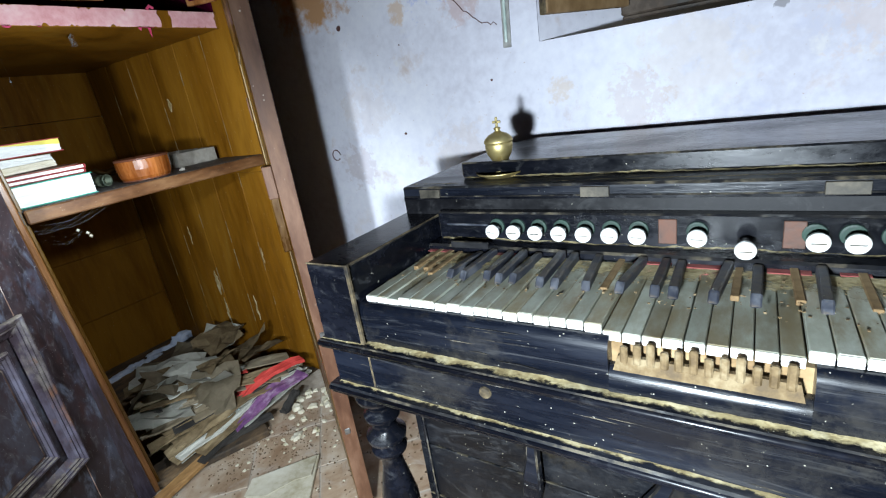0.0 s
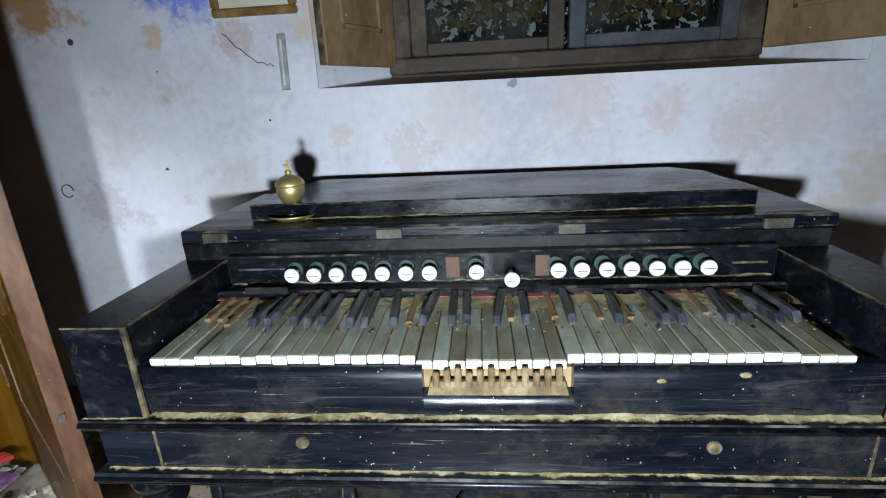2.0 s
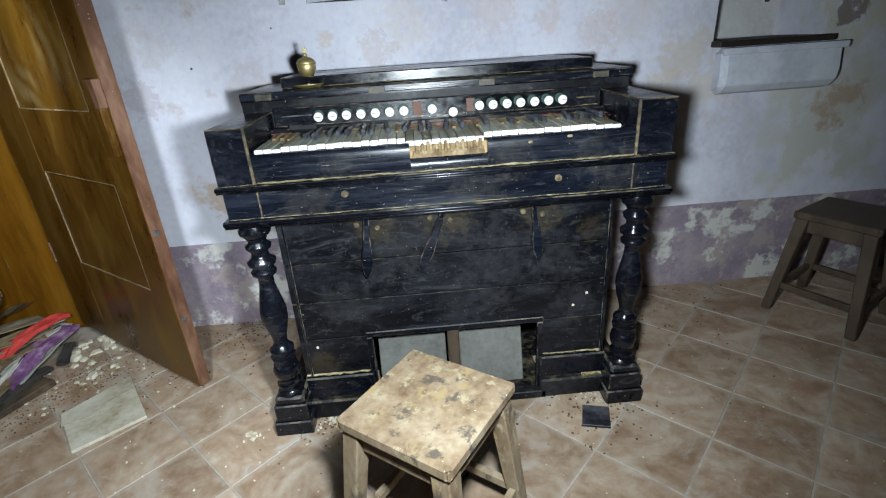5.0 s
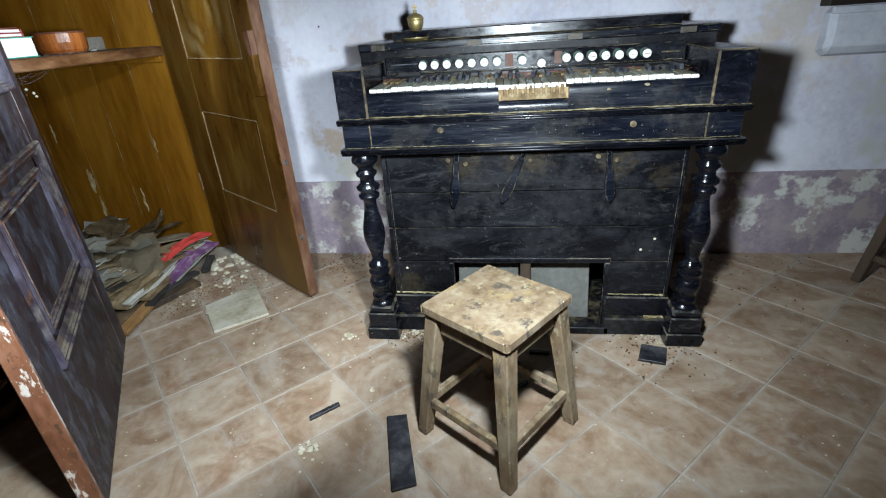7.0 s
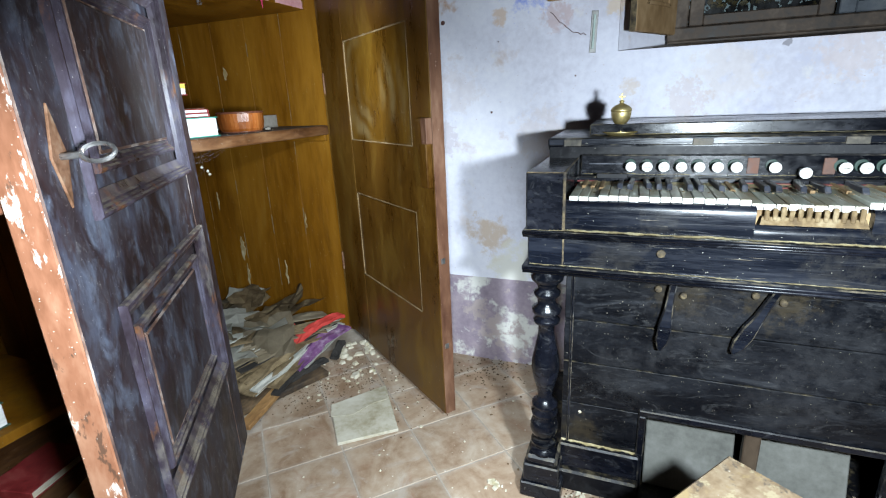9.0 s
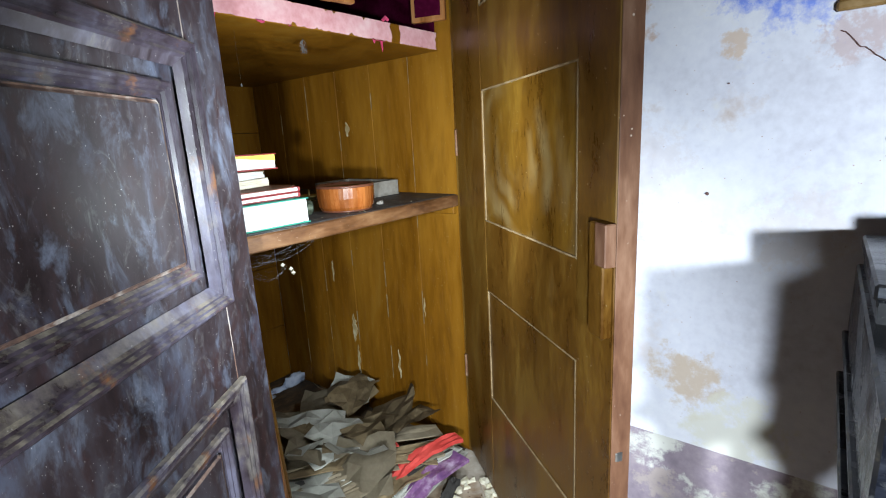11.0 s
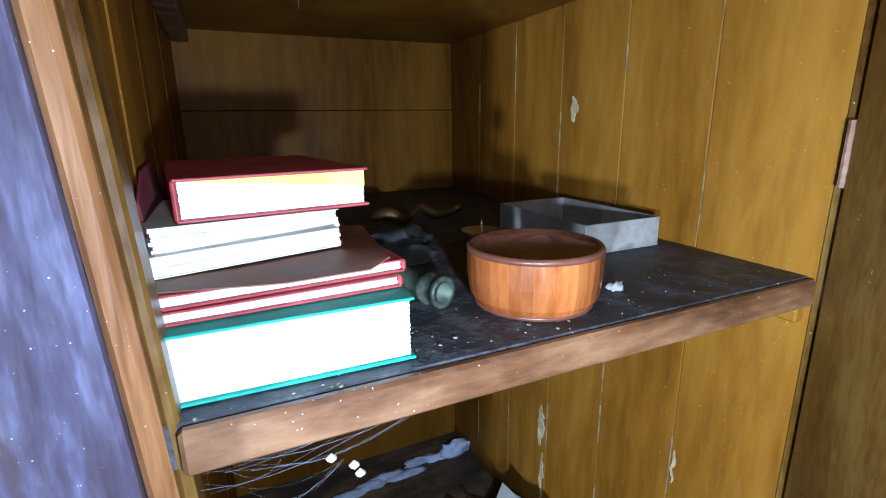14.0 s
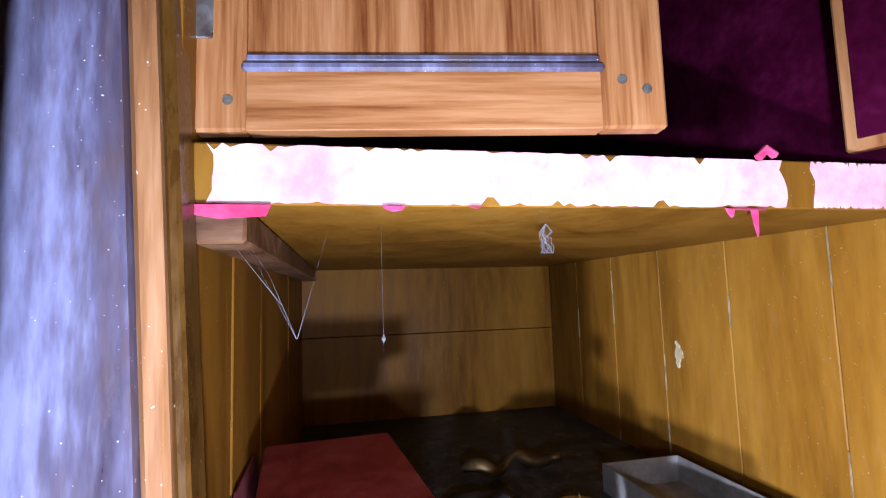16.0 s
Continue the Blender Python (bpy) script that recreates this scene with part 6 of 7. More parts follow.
def crumbs(name, spots, seed, label, mat=None):
    """Small broken bits scattered round given places: (x, y, z, spread, count, size)."""
    rnd = random.Random(seed)
    bm = bmesh.new()
    for x, y, z, spread, count, size in spots:
        for _ in range(count):
            s = size * rnd.uniform(0.35, 1.0)
            c = Vector((x + rnd.gauss(0, spread), y + rnd.gauss(0, spread), z))
            n = rnd.choice((4, 5, 6))
            a0 = rnd.uniform(0, 6.28)
            base = [c + Vector((s * rnd.uniform(0.6, 1.1) * math.cos(a0 + 6.28 * i / n), s * rnd.uniform(0.6, 1.1) * math.sin(a0 + 6.28 * i / n), 0)) for i in range(n)]
            h = s * rnd.uniform(0.25, 0.7)
            lo = [bm.verts.new(p) for p in base]
            hi = [bm.verts.new(c + (p - c) * rnd.uniform(0.6, 0.95) + Vector((0, 0, h * rnd.uniform(0.7, 1.2)))) for p in base]
            for i in range(n):
                bm.faces.new((lo[i], lo[(i + 1) % n], hi[(i + 1) % n], hi[i]))
            bm.faces.new(hi)
    ob = part(name, bm, mat or M_CRUMB)
    return tagged(ob, label, "debris", "", "stuff")


M_CRUMB_DULL = material("dull_crumbs", [(0.13, 0.10, 0.05), (0.22, 0.185, 0.11), (0.32, 0.28, 0.20)], scale=40, rough=0.95, bump=0.4)
crumbs("shelf_crumbs", [(-1.775, 0.734, S, 0.012, 3, 0.0031), (-1.804, 0.706, S, 0.01, 2, 0.0025), (-1.752, 0.79, S, 0.03, 6, 0.0019), (-1.755, 0.86, S, 0.02, 8, 0.0031), (-1.79, 1.06, S, 0.06, 14, 0.0019), (-1.90, 1.03, S, 0.05, 12, 0.0019), (-1.748, 0.59, S, 0.01, 4, 0.0025), (-2.05, 0.85, S, 0.15, 20, 0.0019)], 5, "pale crumbs and droppings scattered on the shelf", M_CRUMB_DULL)

# ---- the other compartment ----
book("thick book with green cover and white pages on the low shelf", (-1.885, -0.42, 0.361), 2, 0.335, 0.22, 0.070, M_DARKGREEN, M_PAGES)
book("thick book with green cover and white pages on the low shelf", (-1.900, -0.44, 0.432), 0, 0.325, 0.22, 0.068, M_DARKGREEN, M_PAGES)
book("red cloth-bound book lying flat on the cupboard floor", (-1.99, -0.06, 0.047), 12, 0.21, 0.17, 0.030, M_REDCLOTH, M_CREAM)
book("cream paper booklet lying flat on the cupboard floor", (-1.77, -0.02, 0.047), 22, 0.15, 0.11, 0.014, M_CREAM, M_CREAM)

# ---- heap of old papers in the bottom of the cupboard ----
M_SHEETS = [material("brown_paper", [(0.085, 0.056, 0.026), (0.17, 0.12, 0.062), (0.26, 0.195, 0.11)], scale=9, rough=0.9, bump=0.35),
            material("grey_paper", [(0.15, 0.115, 0.070), (0.25, 0.205, 0.14)], scale=9, rough=0.9, bump=0.3),
            material("whitish_paper", [(0.34, 0.33, 0.28), (0.48, 0.47, 0.42)], scale=9, rough=0.9, bump=0.3),
            material("orange_red_paper", [(0.44, 0.03, 0.025), (0.62, 0.07, 0.055)], scale=9, rough=0.7, bump=0.3),
            material("violet_paper", [(0.085, 0.03, 0.12), (0.17, 0.07, 0.17), (0.36, 0.26, 0.36)], scale=9, rough=0.8, bump=0.3),
            material("black_burnt_paper", [(0.015, 0.013, 0.012), (0.04, 0.035, 0.03)], scale=12, rough=0.9, bump=0.5),
            material("pale_green_paper", [(0.38, 0.48, 0.48), (0.50, 0.58, 0.58)], scale=9, rough=0.9)]


def loose_sheet(a, b, width, thick, mat, seed, label, lift=0.0):
    """A limp, dog-eared bundle of paper from a to b."""
    rnd = random.Random(seed)
    a, b = Vector(a), Vector(b)
    d = b - a
    side = Vector((-d.y, d.x, 0)).normalized()
    n = 10
    bm = bmesh.new()
    rows = []
    for i in range(n + 1):
        k = i / n
        p = a + d * k + Vector((0, 0, lift * math.sin(3.14 * k) + 0.010 * noise.noise(Vector((seed * 1.7, k * 3, 0)))))
        w = width * (0.5 + 0.06 * rnd.uniform(-1, 1))
        row = []
        for j in range(5):
            u = j / 2 - 1
            row.append(p + side * (w * u) + Vector((0, 0, 0.012 * noise.noise(Vector((seed, k * 4, u * 2))))))
        rows.append(row)
    top = [[bm.verts.new(v + Vector((0, 0, thick))) for v in r] for r in rows]
    bot = [[bm.verts.new(v) for v in r] for r in rows]
    for i in range(n):
        for j in range(4):
            bm.faces.new((top[i][j], top[i + 1][j], top[i + 1][j + 1], top[i][j + 1]))
            bm.faces.new((bot[i][j], bot[i][j + 1], bot[i + 1][j + 1], bot[i + 1][j]))
        bm.faces.new((top[i][0], bot[i][0], bot[i + 1][0], top[i + 1][0]))
        bm.faces.new((top[i][4], top[i + 1][4], bot[i + 1][4], bot[i][4]))
    for j in range(4):
        bm.faces.new((top[0][j], top[0][j + 1], bot[0][j + 1], bot[0][j]))
        bm.faces.new((top[n][j], bot[n][j], bot[n][j + 1], top[n][j + 1]))
    bmesh.ops.recalc_face_normals(bm, faces=bm.faces)
    return tagged(part("paper_sheet", bm, mat), label, "paper", "heap of old papers")


NAMES = ["crumpled brown old papers heaped in the cupboard", "grey dusty old papers heaped in the cupboard", "whitish old papers heaped in the cupboard", "torn orange-red paper cover in the heap",
         "violet paper wrapping in the heap", "black burnt papers in the heap", "pale green paper slip in the heap"]


def crumpled_sheet(centre, size, turn, tilt, mat, seed, label, rough=0.035):
    """One sheet of paper, creased in flat facets, with a torn outline."""
    rnd = random.Random(seed)
    m = Matrix.Translation(centre) @ Matrix.Rotation(radians(turn), 4, "Z") @ Matrix.Rotation(radians(tilt), 4, "X")
    n = 5
    bm = bmesh.new()
    g = []
    for i in range(n):
        row = []
        for j in range(n):
            x, y = size[0] * (i / (n - 1) - 0.5) + rnd.uniform(-0.012, 0.012), size[1] * (j / (n - 1) - 0.5) + rnd.uniform(-0.012, 0.012)
            z = rough * noise.noise(Vector((x * 14 + seed, y * 14, seed * 0.7))) + rnd.uniform(-0.3, 0.3) * rough
            p = m @ Vector((x, y, z))
            p.z = max(0.003, p.z)
            row.append(bm.verts.new(p))
        g.append(row)
    for i in range(n - 1):
        for j in range(n - 1):
            a, b, c, d = g[i][j], g[i + 1][j], g[i + 1][j + 1], g[i][j + 1]
            if rnd.random() < 0.5:
                bm.faces.new((a, b, c))
                bm.faces.new((a, c, d))
            else:
                bm.faces.new((a, b, d))
                bm.faces.new((b, c, d))
    bmesh.ops.solidify(bm, geom=bm.faces[:], thickness=0.0025)
    return tagged(part("paper_sheet", bm, mat), label, "paper", "heap of old papers")


tip = Vector((-1.705, 1.19, 0.105))
rnd = random.Random(78)
for i in range(34):
    k = i / 33                                   # from the back of the fan to its front
    foot = Vector((-2.20 + 0.52 * k + rnd.uniform(-0.03, 0.03), 0.53 + 0.05 * rnd.random(), 0.15 - 0.12 * k + rnd.uniform(-0.015, 0.02)))
    end = tip + Vector((rnd.uniform(-0.10, 0.02) * (1 - 0.5 * k), rnd.uniform(-0.16, 0.03), rnd.uniform(-0.02, 0.03) - 0.05 * k))
    c = rnd.choice((0, 0, 1, 0, 2, 1, 5, 0))
    start = foot.lerp(end, rnd.uniform(0.0, 0.35))
    loose_sheet(start, end, rnd.uniform(0.028, 0.075), rnd.uniform(0.002, 0.010), M_SHEETS[c], i + 1, NAMES[c], rnd.uniform(0.0, 0.03))
for a, b, w, t, c, lift in (((-1.80, 0.86, 0.075), (-1.70, 1.20, 0.125), 0.055, 0.016, 3, 0.03), ((-1.93, 0.86, 0.135), (-1.86, 1.02, 0.15), 0.05, 0.004, 3, 0.01), ((-1.95, 0.74, 0.125), (-1.92, 0.82, 0.13), 0.03, 0.003, 3, 0.0),
                            ((-1.70, 0.80, 0.045), (-1.655, 1.15, 0.095), 0.075, 0.012, 4, 0.02), ((-1.62, 0.98, 0.012), (-1.63, 1.08, 0.05), 0.04, 0.012, 5, 0.0), ((-1.69, 0.72, 0.03), (-1.62, 0.93, 0.035), 0.035, 0.014, 5, 0.0),
                            ((-1.78, 0.74, 0.072), (-1.74, 0.87, 0.088), 0.034, 0.003, 6, 0.0), ((-2.02, 0.74, 0.165), (-1.96, 0.98, 0.155), 0.11, 0.004, 2, 0.01)):
    loose_sheet(a, b, w, t, M_SHEETS[c], int(b[1] * 100), NAMES[c], lift)
for i in range(20):
    c = rnd.choice((0, 0, 0, 1, 0, 2))
    x, y = rnd.uniform(-2.38, -1.84), rnd.uniform(0.66, 1.20)
    z = 0.075 + 0.14 * max(0, 1 - ((x + 2.08) / 0.42) ** 2) * max(0.25, 1 - ((y - 1.02) / 0.5) ** 2)
    crumpled_sheet((x, y, z), (rnd.uniform(0.16, 0.30), rnd.uniform(0.12, 0.22)), rnd.uniform(0, 180), rnd.uniform(-42, 42), M_SHEETS[c], 60 + i, NAMES[c])
crumple("paper_mound", (-2.08, 0.95, 0.0), (0.30, 0.30, 0.10), M_SHEETS[0], 9, "mound of brown decayed papers in the cupboard", "papers")
tagged(part("broken_plank", box(0.0, 0.34, -0.028, 0.022, 0.012, 0.032, 0.003, leaf_matrix((-1.655, 0.44), (-1.72, 0.80))), material("orange_raw_wood", [(0.20, 0.10, 0.035), (0.34, 0.19, 0.07), (0.42, 0.27, 0.12)], scale=9, stretch=(2, 0.5, 1), rough=0.8, bump=0.4)),
       "short raw orange-brown board end under the papers", "plank")
M_PLANK = material("charred_plank", [(0.02, 0.016, 0.013), (0.07, 0.045, 0.025), (0.16, 0.10, 0.05)], scale=7, stretch=(1.5, 0.6, 1), rough=0.85, bump=0.5)
m = leaf_matrix((-1.80, 0.47), (-1.55, 1.02))
tagged(part("broken_plank", box(0.0, 0.46, -0.045, 0.03, 0.001, 0.028, 0.004, m), M_PLANK), "charred broken plank on the cupboard threshold", "plank")
part_floor = box(-1.75, -1.70, -0.5, 0.36, 0.0, 0.06, 0.006)
tagged(part("broken_plank", part_floor, M_PLANK), "charred broken plank on the cupboard threshold", "plank")

# ---- things on the floor ----
M_OLDPAGE = material("stained_page", [(0.34, 0.30, 0.20), (0.50, 0.46, 0.36), (0.58, 0.55, 0.46)], scale=6, rough=0.85, bump=0.3, stains=[(0.24, 0.19, 0.10)], stain_scale=7, stain_share=0.25)
bk = thing("old_booklet", (-1.27, 0.66, 0), "stained cream booklet lying flat on the floor tiles", "booklet")
part("page", prism([(-1.431, 0.676, 0.0), (-1.285, 0.866, 0.0), (-1.107, 0.627, 0.0), (-1.278, 0.488, 0.0)], (0, 0, 1), 0.012, 0.002), M_OLDPAGE, bk)
part("fold", prism([(-1.425, 0.676, 0.0125), (-1.287, 0.858, 0.0125), (-1.225, 0.770, 0.020), (-1.27, 0.73, 0.016), (-1.31, 0.64, 0.016), (-1.385, 0.61, 0.0125)], (0, 0, 1), 0.0015), M_OLDPAGE, bk)
M_SLATE = material("black_slat", [(0.010, 0.010, 0.012), (0.025, 0.025, 0.03), (0.07, 0.07, 0.075)], scale=12, rough=0.5, bump=0.2, specks=(0.4, 0.38, 0.32), speck_size=80, speck_share=0.1)
for pts, t, label in (([(-0.462, 0.079), (-0.403, 0.092), (-0.329, -0.148), (-0.391, -0.173)], 0.011, "flat black wooden slat on the floor by the stool"),
                      ([(-0.707, 0.066), (-0.634, 0.133), (-0.626, 0.120), (-0.700, 0.052)], 0.010, "fallen black organ key on the floor tiles"),
                      ([(0.374, 0.478), (0.454, 0.457), (0.427, 0.371), (0.344, 0.391)], 0.010, "broken square black wooden plate on the floor"),
                      ([(-0.02, 0.43), (0.05, 0.425), (0.05, 0.412), (-0.02, 0.415)], 0.008, "fallen black organ key on the floor tiles"),
                      ([(-0.075, 0.235), (-0.035, 0.27), (-0.028, 0.258), (-0.066, 0.225)], 0.010, "fallen black organ key on the floor tiles")):
    tagged(part("black_slat", prism([(*p, 0.0005) for p in pts], (0, 0, 1), t, 0.0015), M_SLATE), label, "slat", "black wooden pieces on the floor")
F0 = 0.0005
crumbs("floor_debris", [(-1.49, 0.96, F0, 0.06, 12, 0.022), (-1.57, 1.12, F0, 0.05, 18, 0.026), (-1.42, 0.90, F0, 0.10, 14, 0.012), (-1.55, 0.80, F0, 0.10, 14, 0.012), (-1.2, 0.75, F0, 0.22, 40, 0.007), (-0.72, 0.49, F0, 0.012, 5, 0.018), (-0.70, 0.50, F0, 0.12, 20, 0.006),
                        (-0.663, -0.05, F0, 0.014, 8, 0.014), (-0.66, -0.09, F0, 0.02, 5, 0.010), (-0.204, 0.30, F0, 0.012, 4, 0.017), (-0.42, 0.53, F0, 0.045, 60, 0.010), (-0.5, 0.3, F0, 0.35, 70, 0.004), (0.6, 0.3, F0, 0.5, 50, 0.004), (-0.55, 0.20, F0, 0.01, 3, 0.012),
                        (0.44, 0.52, F0, 0.03, 40, 0.006)], 8, "pale plaster crumbs scattered over the floor tiles")
M_EARTH = material("brown_earth", [(0.05, 0.028, 0.014), (0.11, 0.066, 0.034), (0.17, 0.11, 0.06)], scale=30, rough=1.0, bump=0.5)
crumbs("floor_dirt", [(-1.50, 0.86, F0, 0.09, 200, 0.0045), (-1.56, 0.72, F0, 0.08, 160, 0.0045), (-1.45, 1.0, F0, 0.08, 110, 0.0045), (-1.25, 0.85, F0, 0.13, 160, 0.005), (-0.45, 0.54, F0, 0.08, 160, 0.006), (0.42, 0.47, F0, 0.09, 160, 0.006), (-0.9, 1.15, F0, 0.10, 200, 0.006), (0.9, 1.16, F0, 0.25, 160, 0.006)], 21, "brown earth and dirt lying on the floor tiles", M_EARTH)

# ---- dust on the organ ----
rnd = random.Random(31)


def dust_bank(x0, x1, y0, y1, z, height, share, seed, label):
    """A low uneven bank of dust along a ledge, highest at its back."""
    bm = bmesh.new()
    n, rows = 160, []
    for i in range(n + 1):
        x = x0 + (x1 - x0) * i / n
        f = max(0.05, 0.5 + 0.9 * noise.noise(Vector((x * 14, seed, 0.3))) + 0.5 * noise.noise(Vector((x * 70, seed, 4.3))))
        rows.append([bm.verts.new((x, y1 + (y0 - y1) * k / 4, z + 0.0006 + height * f * (1 - k / 4) ** 1.5)) for k in range(5)])
    for a, b in zip(rows, rows[1:]):
        for k in range(4):
            bm.faces.new((a[k], a[k + 1], b[k + 1], b[k]))
    return tagged(part("dust_bank", bm, dust_material("dust_on_ledge", y0, y1, share), None, "", True), label, "dust", "", "stuff")


LEDGE, MOULDS = "yellow dust banked along the organ's ledge", "yellow dust lying along the organ's mouldings"
dust_bank(-0.520, 0.471, 0.4745, 0.4938, 0.8292, 0.0036, 0.84, 1.0, LEDGE)
dust_bank(-0.495, 0.470, 0.832, 0.8447, 1.0292, 0.004, 0.55, 4.0, LEDGE)
dust_bank(-0.505, 0.460, 0.732, 0.7477, 0.9292, 0.004, 0.35, 7.0, LEDGE)
dust_bank(-0.505, 0.46, 0.575, 0.70, 0.9168, 0.0014, 0.44, 9.0, "brown dust and straw on the organ's keys")
dust_bank(-0.605, 0.563, 0.4738, 0.4885, 0.7372, 0.002, 0.45, 11.0, MOULDS)
dust_bank(-0.618, -0.524, 0.4738, 0.4818, 0.8292, 0.003, 0.50, 12.0, MOULDS)
dust_bank(0.474, 0.576, 0.4738, 0.4818, 0.8292, 0.004, 0.60, 13.0, MOULDS)
dust_bank(0.25, 0.46, 0.553, 0.5745, 0.1552, 0.003, 0.45, 14.0, MOULDS)
dust_bank(-0.52, -0.31, 0.553, 0.5745, 0.1552, 0.003, 0.45, 15.0, MOULDS)
dust_bank(0.39, 0.458, 0.535, 0.574, 0.0722, 0.016, 0.9, 16.0, MOULDS)
dust_bank(-0.61, 0.568, 0.777, 0.80, 1.0292, 0.001, 0.22, 17.0, MOULDS)
bits = []
for i in range(420):
    bits.append((rnd.uniform(-0.51, 0.46), rnd.uniform(0.56, 0.70), 0.9165, 0.004, 1, 0.0028))
crumbs("key_dirt", bits, 12, "brown crumbs and straw lying between the keys", M_COMB)
for x, z in ((0.358, 0.334), (-0.47, 0.26), (0.40, 0.375)):
    tagged(part("wax_spot", lathe([(0.005, 0), (0.004, 0.0015), (0, 0.002)], (x, 0.5748, z), 10, Matrix.Rotation(radians(90), 4, "X")), M_CRUMB), "small pale wax drop stuck on the organ panel", "wax drop", "wax drops on the organ")
for x in (0.297, 0.193):
    tagged(part("wax_spot", lathe([(0.0055, 0), (0.0045, 0.0015), (0, 0.002)], (x, 0.4922, 0.884 + 0.008 * (x > 0.2)), 10, Matrix.Rotation(radians(90), 4, "X") @ Matrix.Diagonal((1.4, 0.8, 1, 1))), M_CRUMB_DULL), "small pale wax drop stuck on the organ panel", "wax drop", "wax drops on the organ")

# ---- cobwebs in the cupboard ----
M_WEB = material("cobweb", [(0.12, 0.12, 0.125), (0.20, 0.20, 0.205)], scale=20, rough=1.0)
web = thing("cobweb", (-1.9, 0.5, 1.5), "grey dusty cobweb hanging under the upper shelf", "cobweb", "cobwebs")
for pts in ([(-1.86, 0.455, 1.56), (-1.88, 0.49, 1.50), (-1.90, 0.516, 1.43)], [(-1.95, 0.55, 1.56), (-1.92, 0.53, 1.48), (-1.90, 0.517, 1.43)], [(-1.80, 0.42, 1.55), (-1.85, 0.46, 1.53), (-1.89, 0.50, 1.47)], [(-1.86, 0.455, 1.56), (-1.87, 0.50, 1.47), (-1.90, 0.516, 1.43)]):
    part("strand", tube(pts, [0.00006, 0.00012, 0.0005], 5), M_WEB, web)
web2 = thing("cobweb", (-1.9, 0.61, 1.44), "thin cobweb thread with a dusty lump", "cobweb", "cobwebs")
part("strand", tube([(-1.9, 0.613, 1.56), (-1.9, 0.614, 1.41)], 0.00010, 4), M_WEB, web2)
part("lump", lathe([(0.0, -0.005), (0.003, 0), (0.0, 0.006)], (-1.9, 0.614, 1.425), 8), M_WEB, web2)
web3 = thing("cobweb", (-1.9, 0.83, 1.52), "tangled white cobweb tuft under the upper shelf", "cobweb", "cobwebs")
rnd = random.Random(4)
for i in range(14):
    p0 = Vector((-1.9, 0.823, 1.561))
    pts = [p0] + [Vector((-1.9 + rnd.uniform(-0.008, 0.008), 0.823 + rnd.uniform(-0.008, 0.008), 1.550 - 0.009 * k)) for k in range(4)]
    part("strand", tube(pts, 0.0003, 4), M_WEB, web3)
web4 = thing("cobweb", (-1.78, 0.53, 0.96), "cobweb with caught crumbs under the shelf edge", "cobweb", "cobwebs")
rnd = random.Random(41)
for k in range(15):                              # wisps sagging between the post, the shelf edge and the caught crumbs
    a = Vector((-1.745 + rnd.uniform(-0.03, 0.0), rnd.uniform(0.470, 0.53), rnd.uniform(0.95, 1.018)))
    b = Vector((-1.78, 0.60, 0.955)) if k % 3 == 0 else Vector((-1.75, rnd.uniform(0.52, 0.70), 1.019))
    sag = rnd.uniform(0.004, 0.03)
    pts = [a.lerp(b, q / 6) + Vector((rnd.uniform(-0.001, 0.001), rnd.uniform(-0.002, 0.002), -sag * math.sin(math.pi * q / 6) + rnd.uniform(-0.0015, 0.0015))) for q in range(7)]
    part("strand", tube(pts, rnd.choice((0.00005, 0.00007, 0.00009, 0.00016)), 4), M_WEB, web4)
for y, z in ((0.589, 0.961), (0.618, 0.933), (0.612, 0.945)):
    part("crumb", lathe([(0.0, -0.006), (0.006, 0), (0.0, 0.006)], (-1.78, y, z), 7), M_CRUMB, web4)

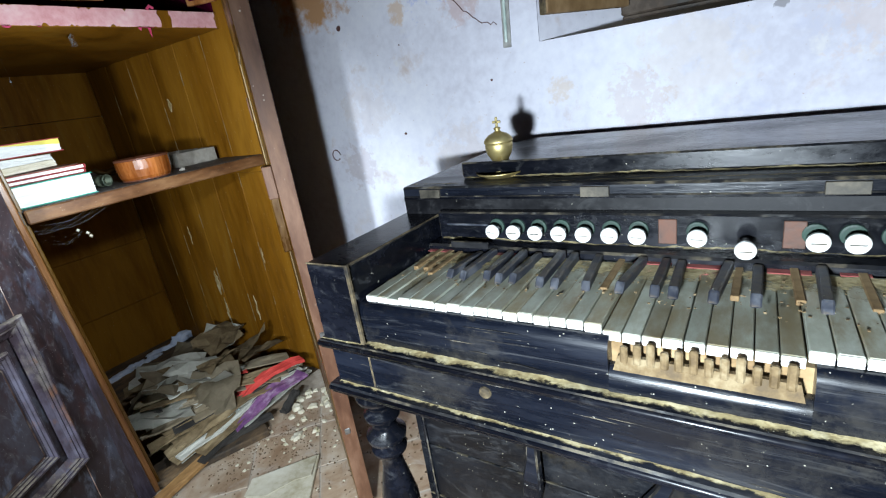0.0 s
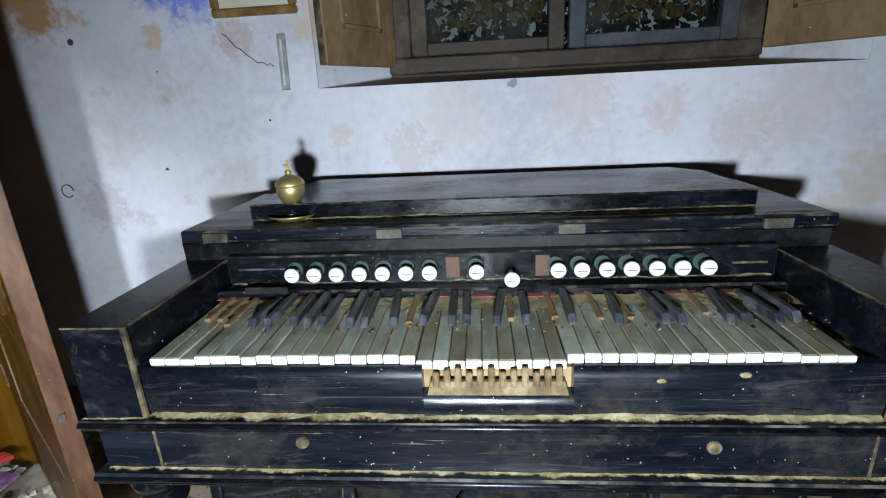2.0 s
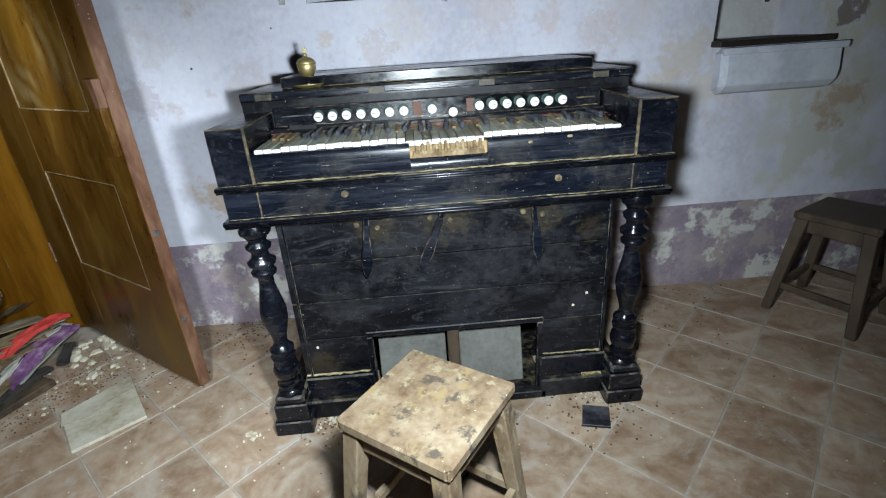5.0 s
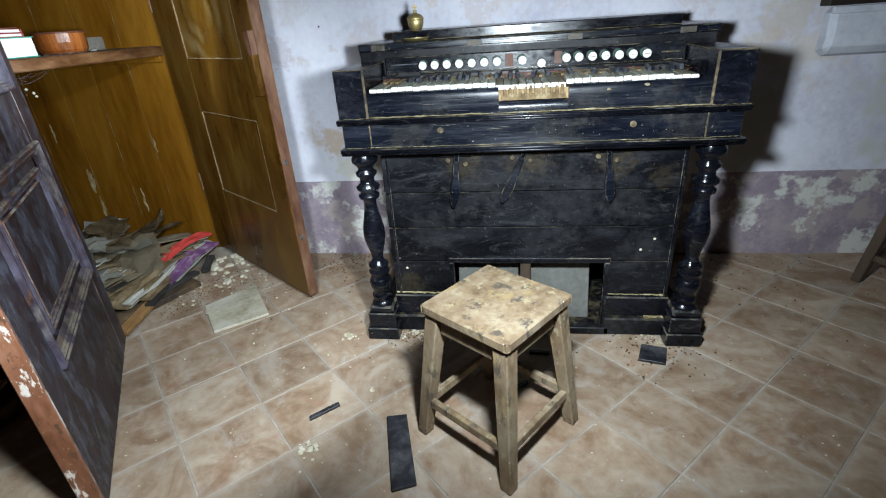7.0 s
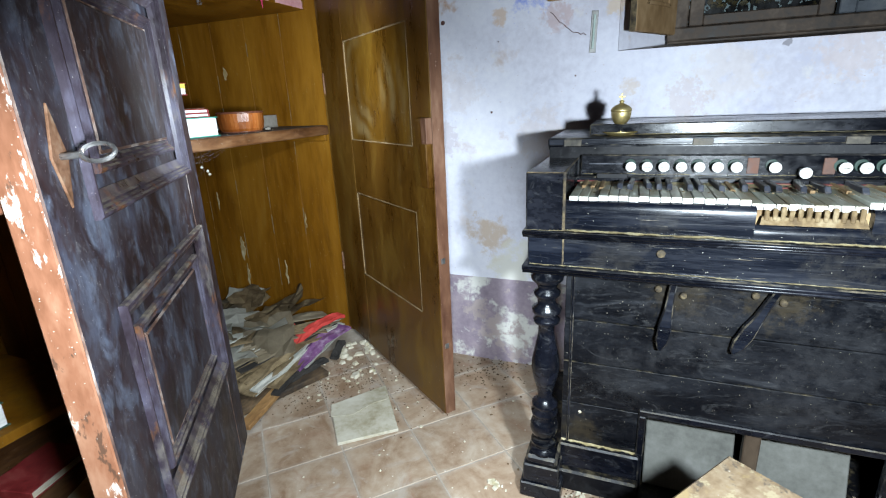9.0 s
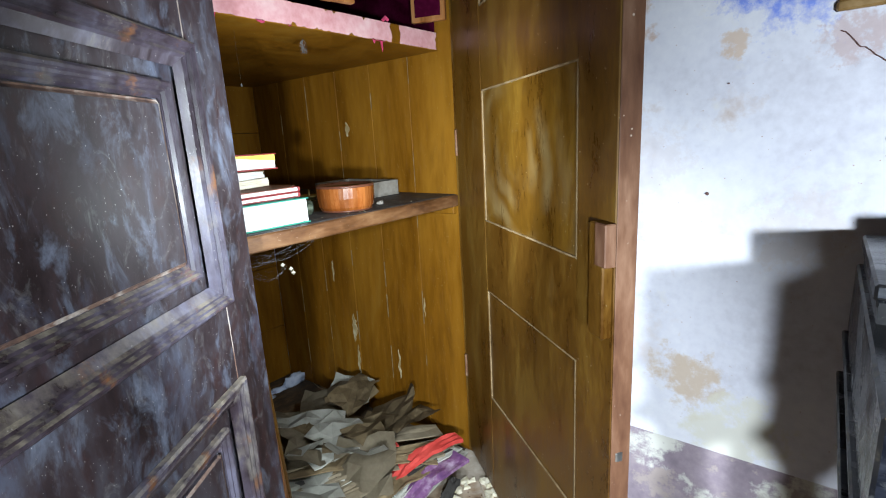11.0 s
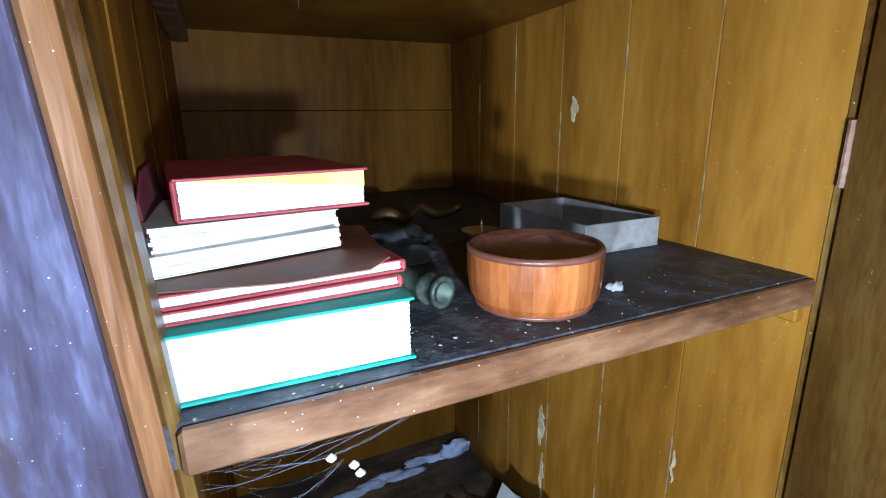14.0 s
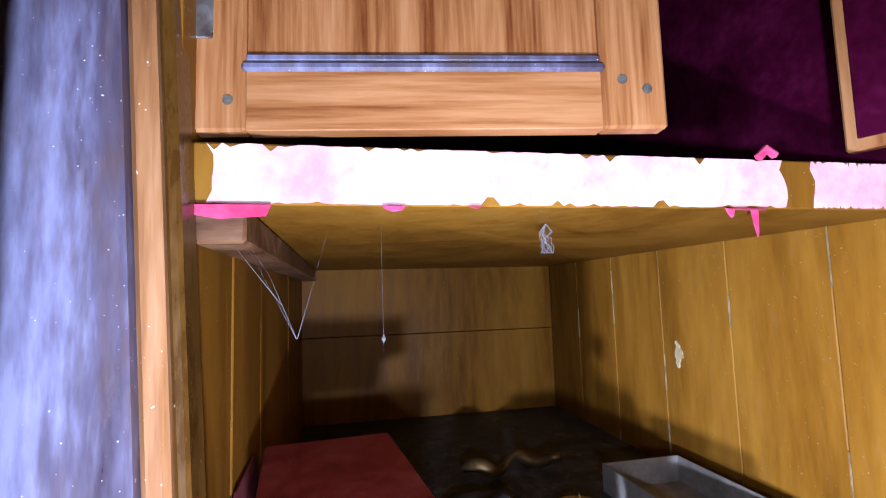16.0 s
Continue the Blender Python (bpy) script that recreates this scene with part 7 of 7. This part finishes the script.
# crumpled blue-white paper along the back of the cupboard floor
M_BLUEPAPER = material("blue_white_paper", [(0.30, 0.36, 0.52), (0.46, 0.52, 0.66), (0.56, 0.60, 0.70)], scale=14, rough=0.85, bump=0.4)
rnd = random.Random(9)
for k in range(7):
    a = k / 6
    crumple("paper_scrap", (-2.80 + 0.02 * rnd.uniform(-1, 1) - 0.07 * a, 0.80 + 0.45 * a, 0.002), (0.022, 0.085, 0.020 + 0.04 * (k == 6)), M_BLUEPAPER, 20 + k, "crumpled blue-white paper scrap on the cupboard floor", "paper")

# ---- floor tiles, laid diagonally ----
TILE = 0.251
tile_bm = box(-TILE / 2 + 0.0024, TILE / 2 - 0.0024, -TILE / 2 + 0.0024, TILE / 2 - 0.0024, -0.02, 0.0, 0.0016)
tile_me = bpy.data.meshes.new("floor_tile")
tile_bm.to_mesh(tile_me)
tile_bm.free()
tile_me.materials.append(M_TILE)
rnd = random.Random(2)
rest = bmesh.new()
h = math.sqrt(0.5)
for i in range(-26, 27):
    for j in range(-26, 27):
        u, v = -0.295 + TILE * (i + 0.5), 0.965 + TILE * (j + 0.5)
        x, y = (u - v) * h, (u + v) * h
        if not (-1.75 < x < EAST + 0.1 and SOUTH - 0.1 < y < NORTH + 0.12):
            continue
        dz, tx, ty = rnd.uniform(-0.0012, 0.0), rnd.uniform(-0.25, 0.25), rnd.uniform(-0.25, 0.25)
        m = pose(x, y, dz, tx, ty, 45 + 90 * rnd.randrange(4))
        if -1.75 < x < 1.95 and y > -1.0:
            o = new("tile", tile_me)
            o.parent = floor
            o.matrix_basis = m
        else:
            add_box(rest, -TILE / 2 + 0.0022, TILE / 2 - 0.0022, -TILE / 2 + 0.0022, TILE / 2 - 0.0022, -0.02, 0.0, 0, m)
rest_ob = part("tiles_far", rest, M_TILE_FAR, floor)
tagged(rest_ob, "", "", "", "stuff")
structure("cupboard_floor", box(-3.1, -1.75, CY0 - 0.03, CY1 + 0.02, -0.02, 0.001, 0), M_PLANK, "dusty bare floor inside the cupboard", "floor")
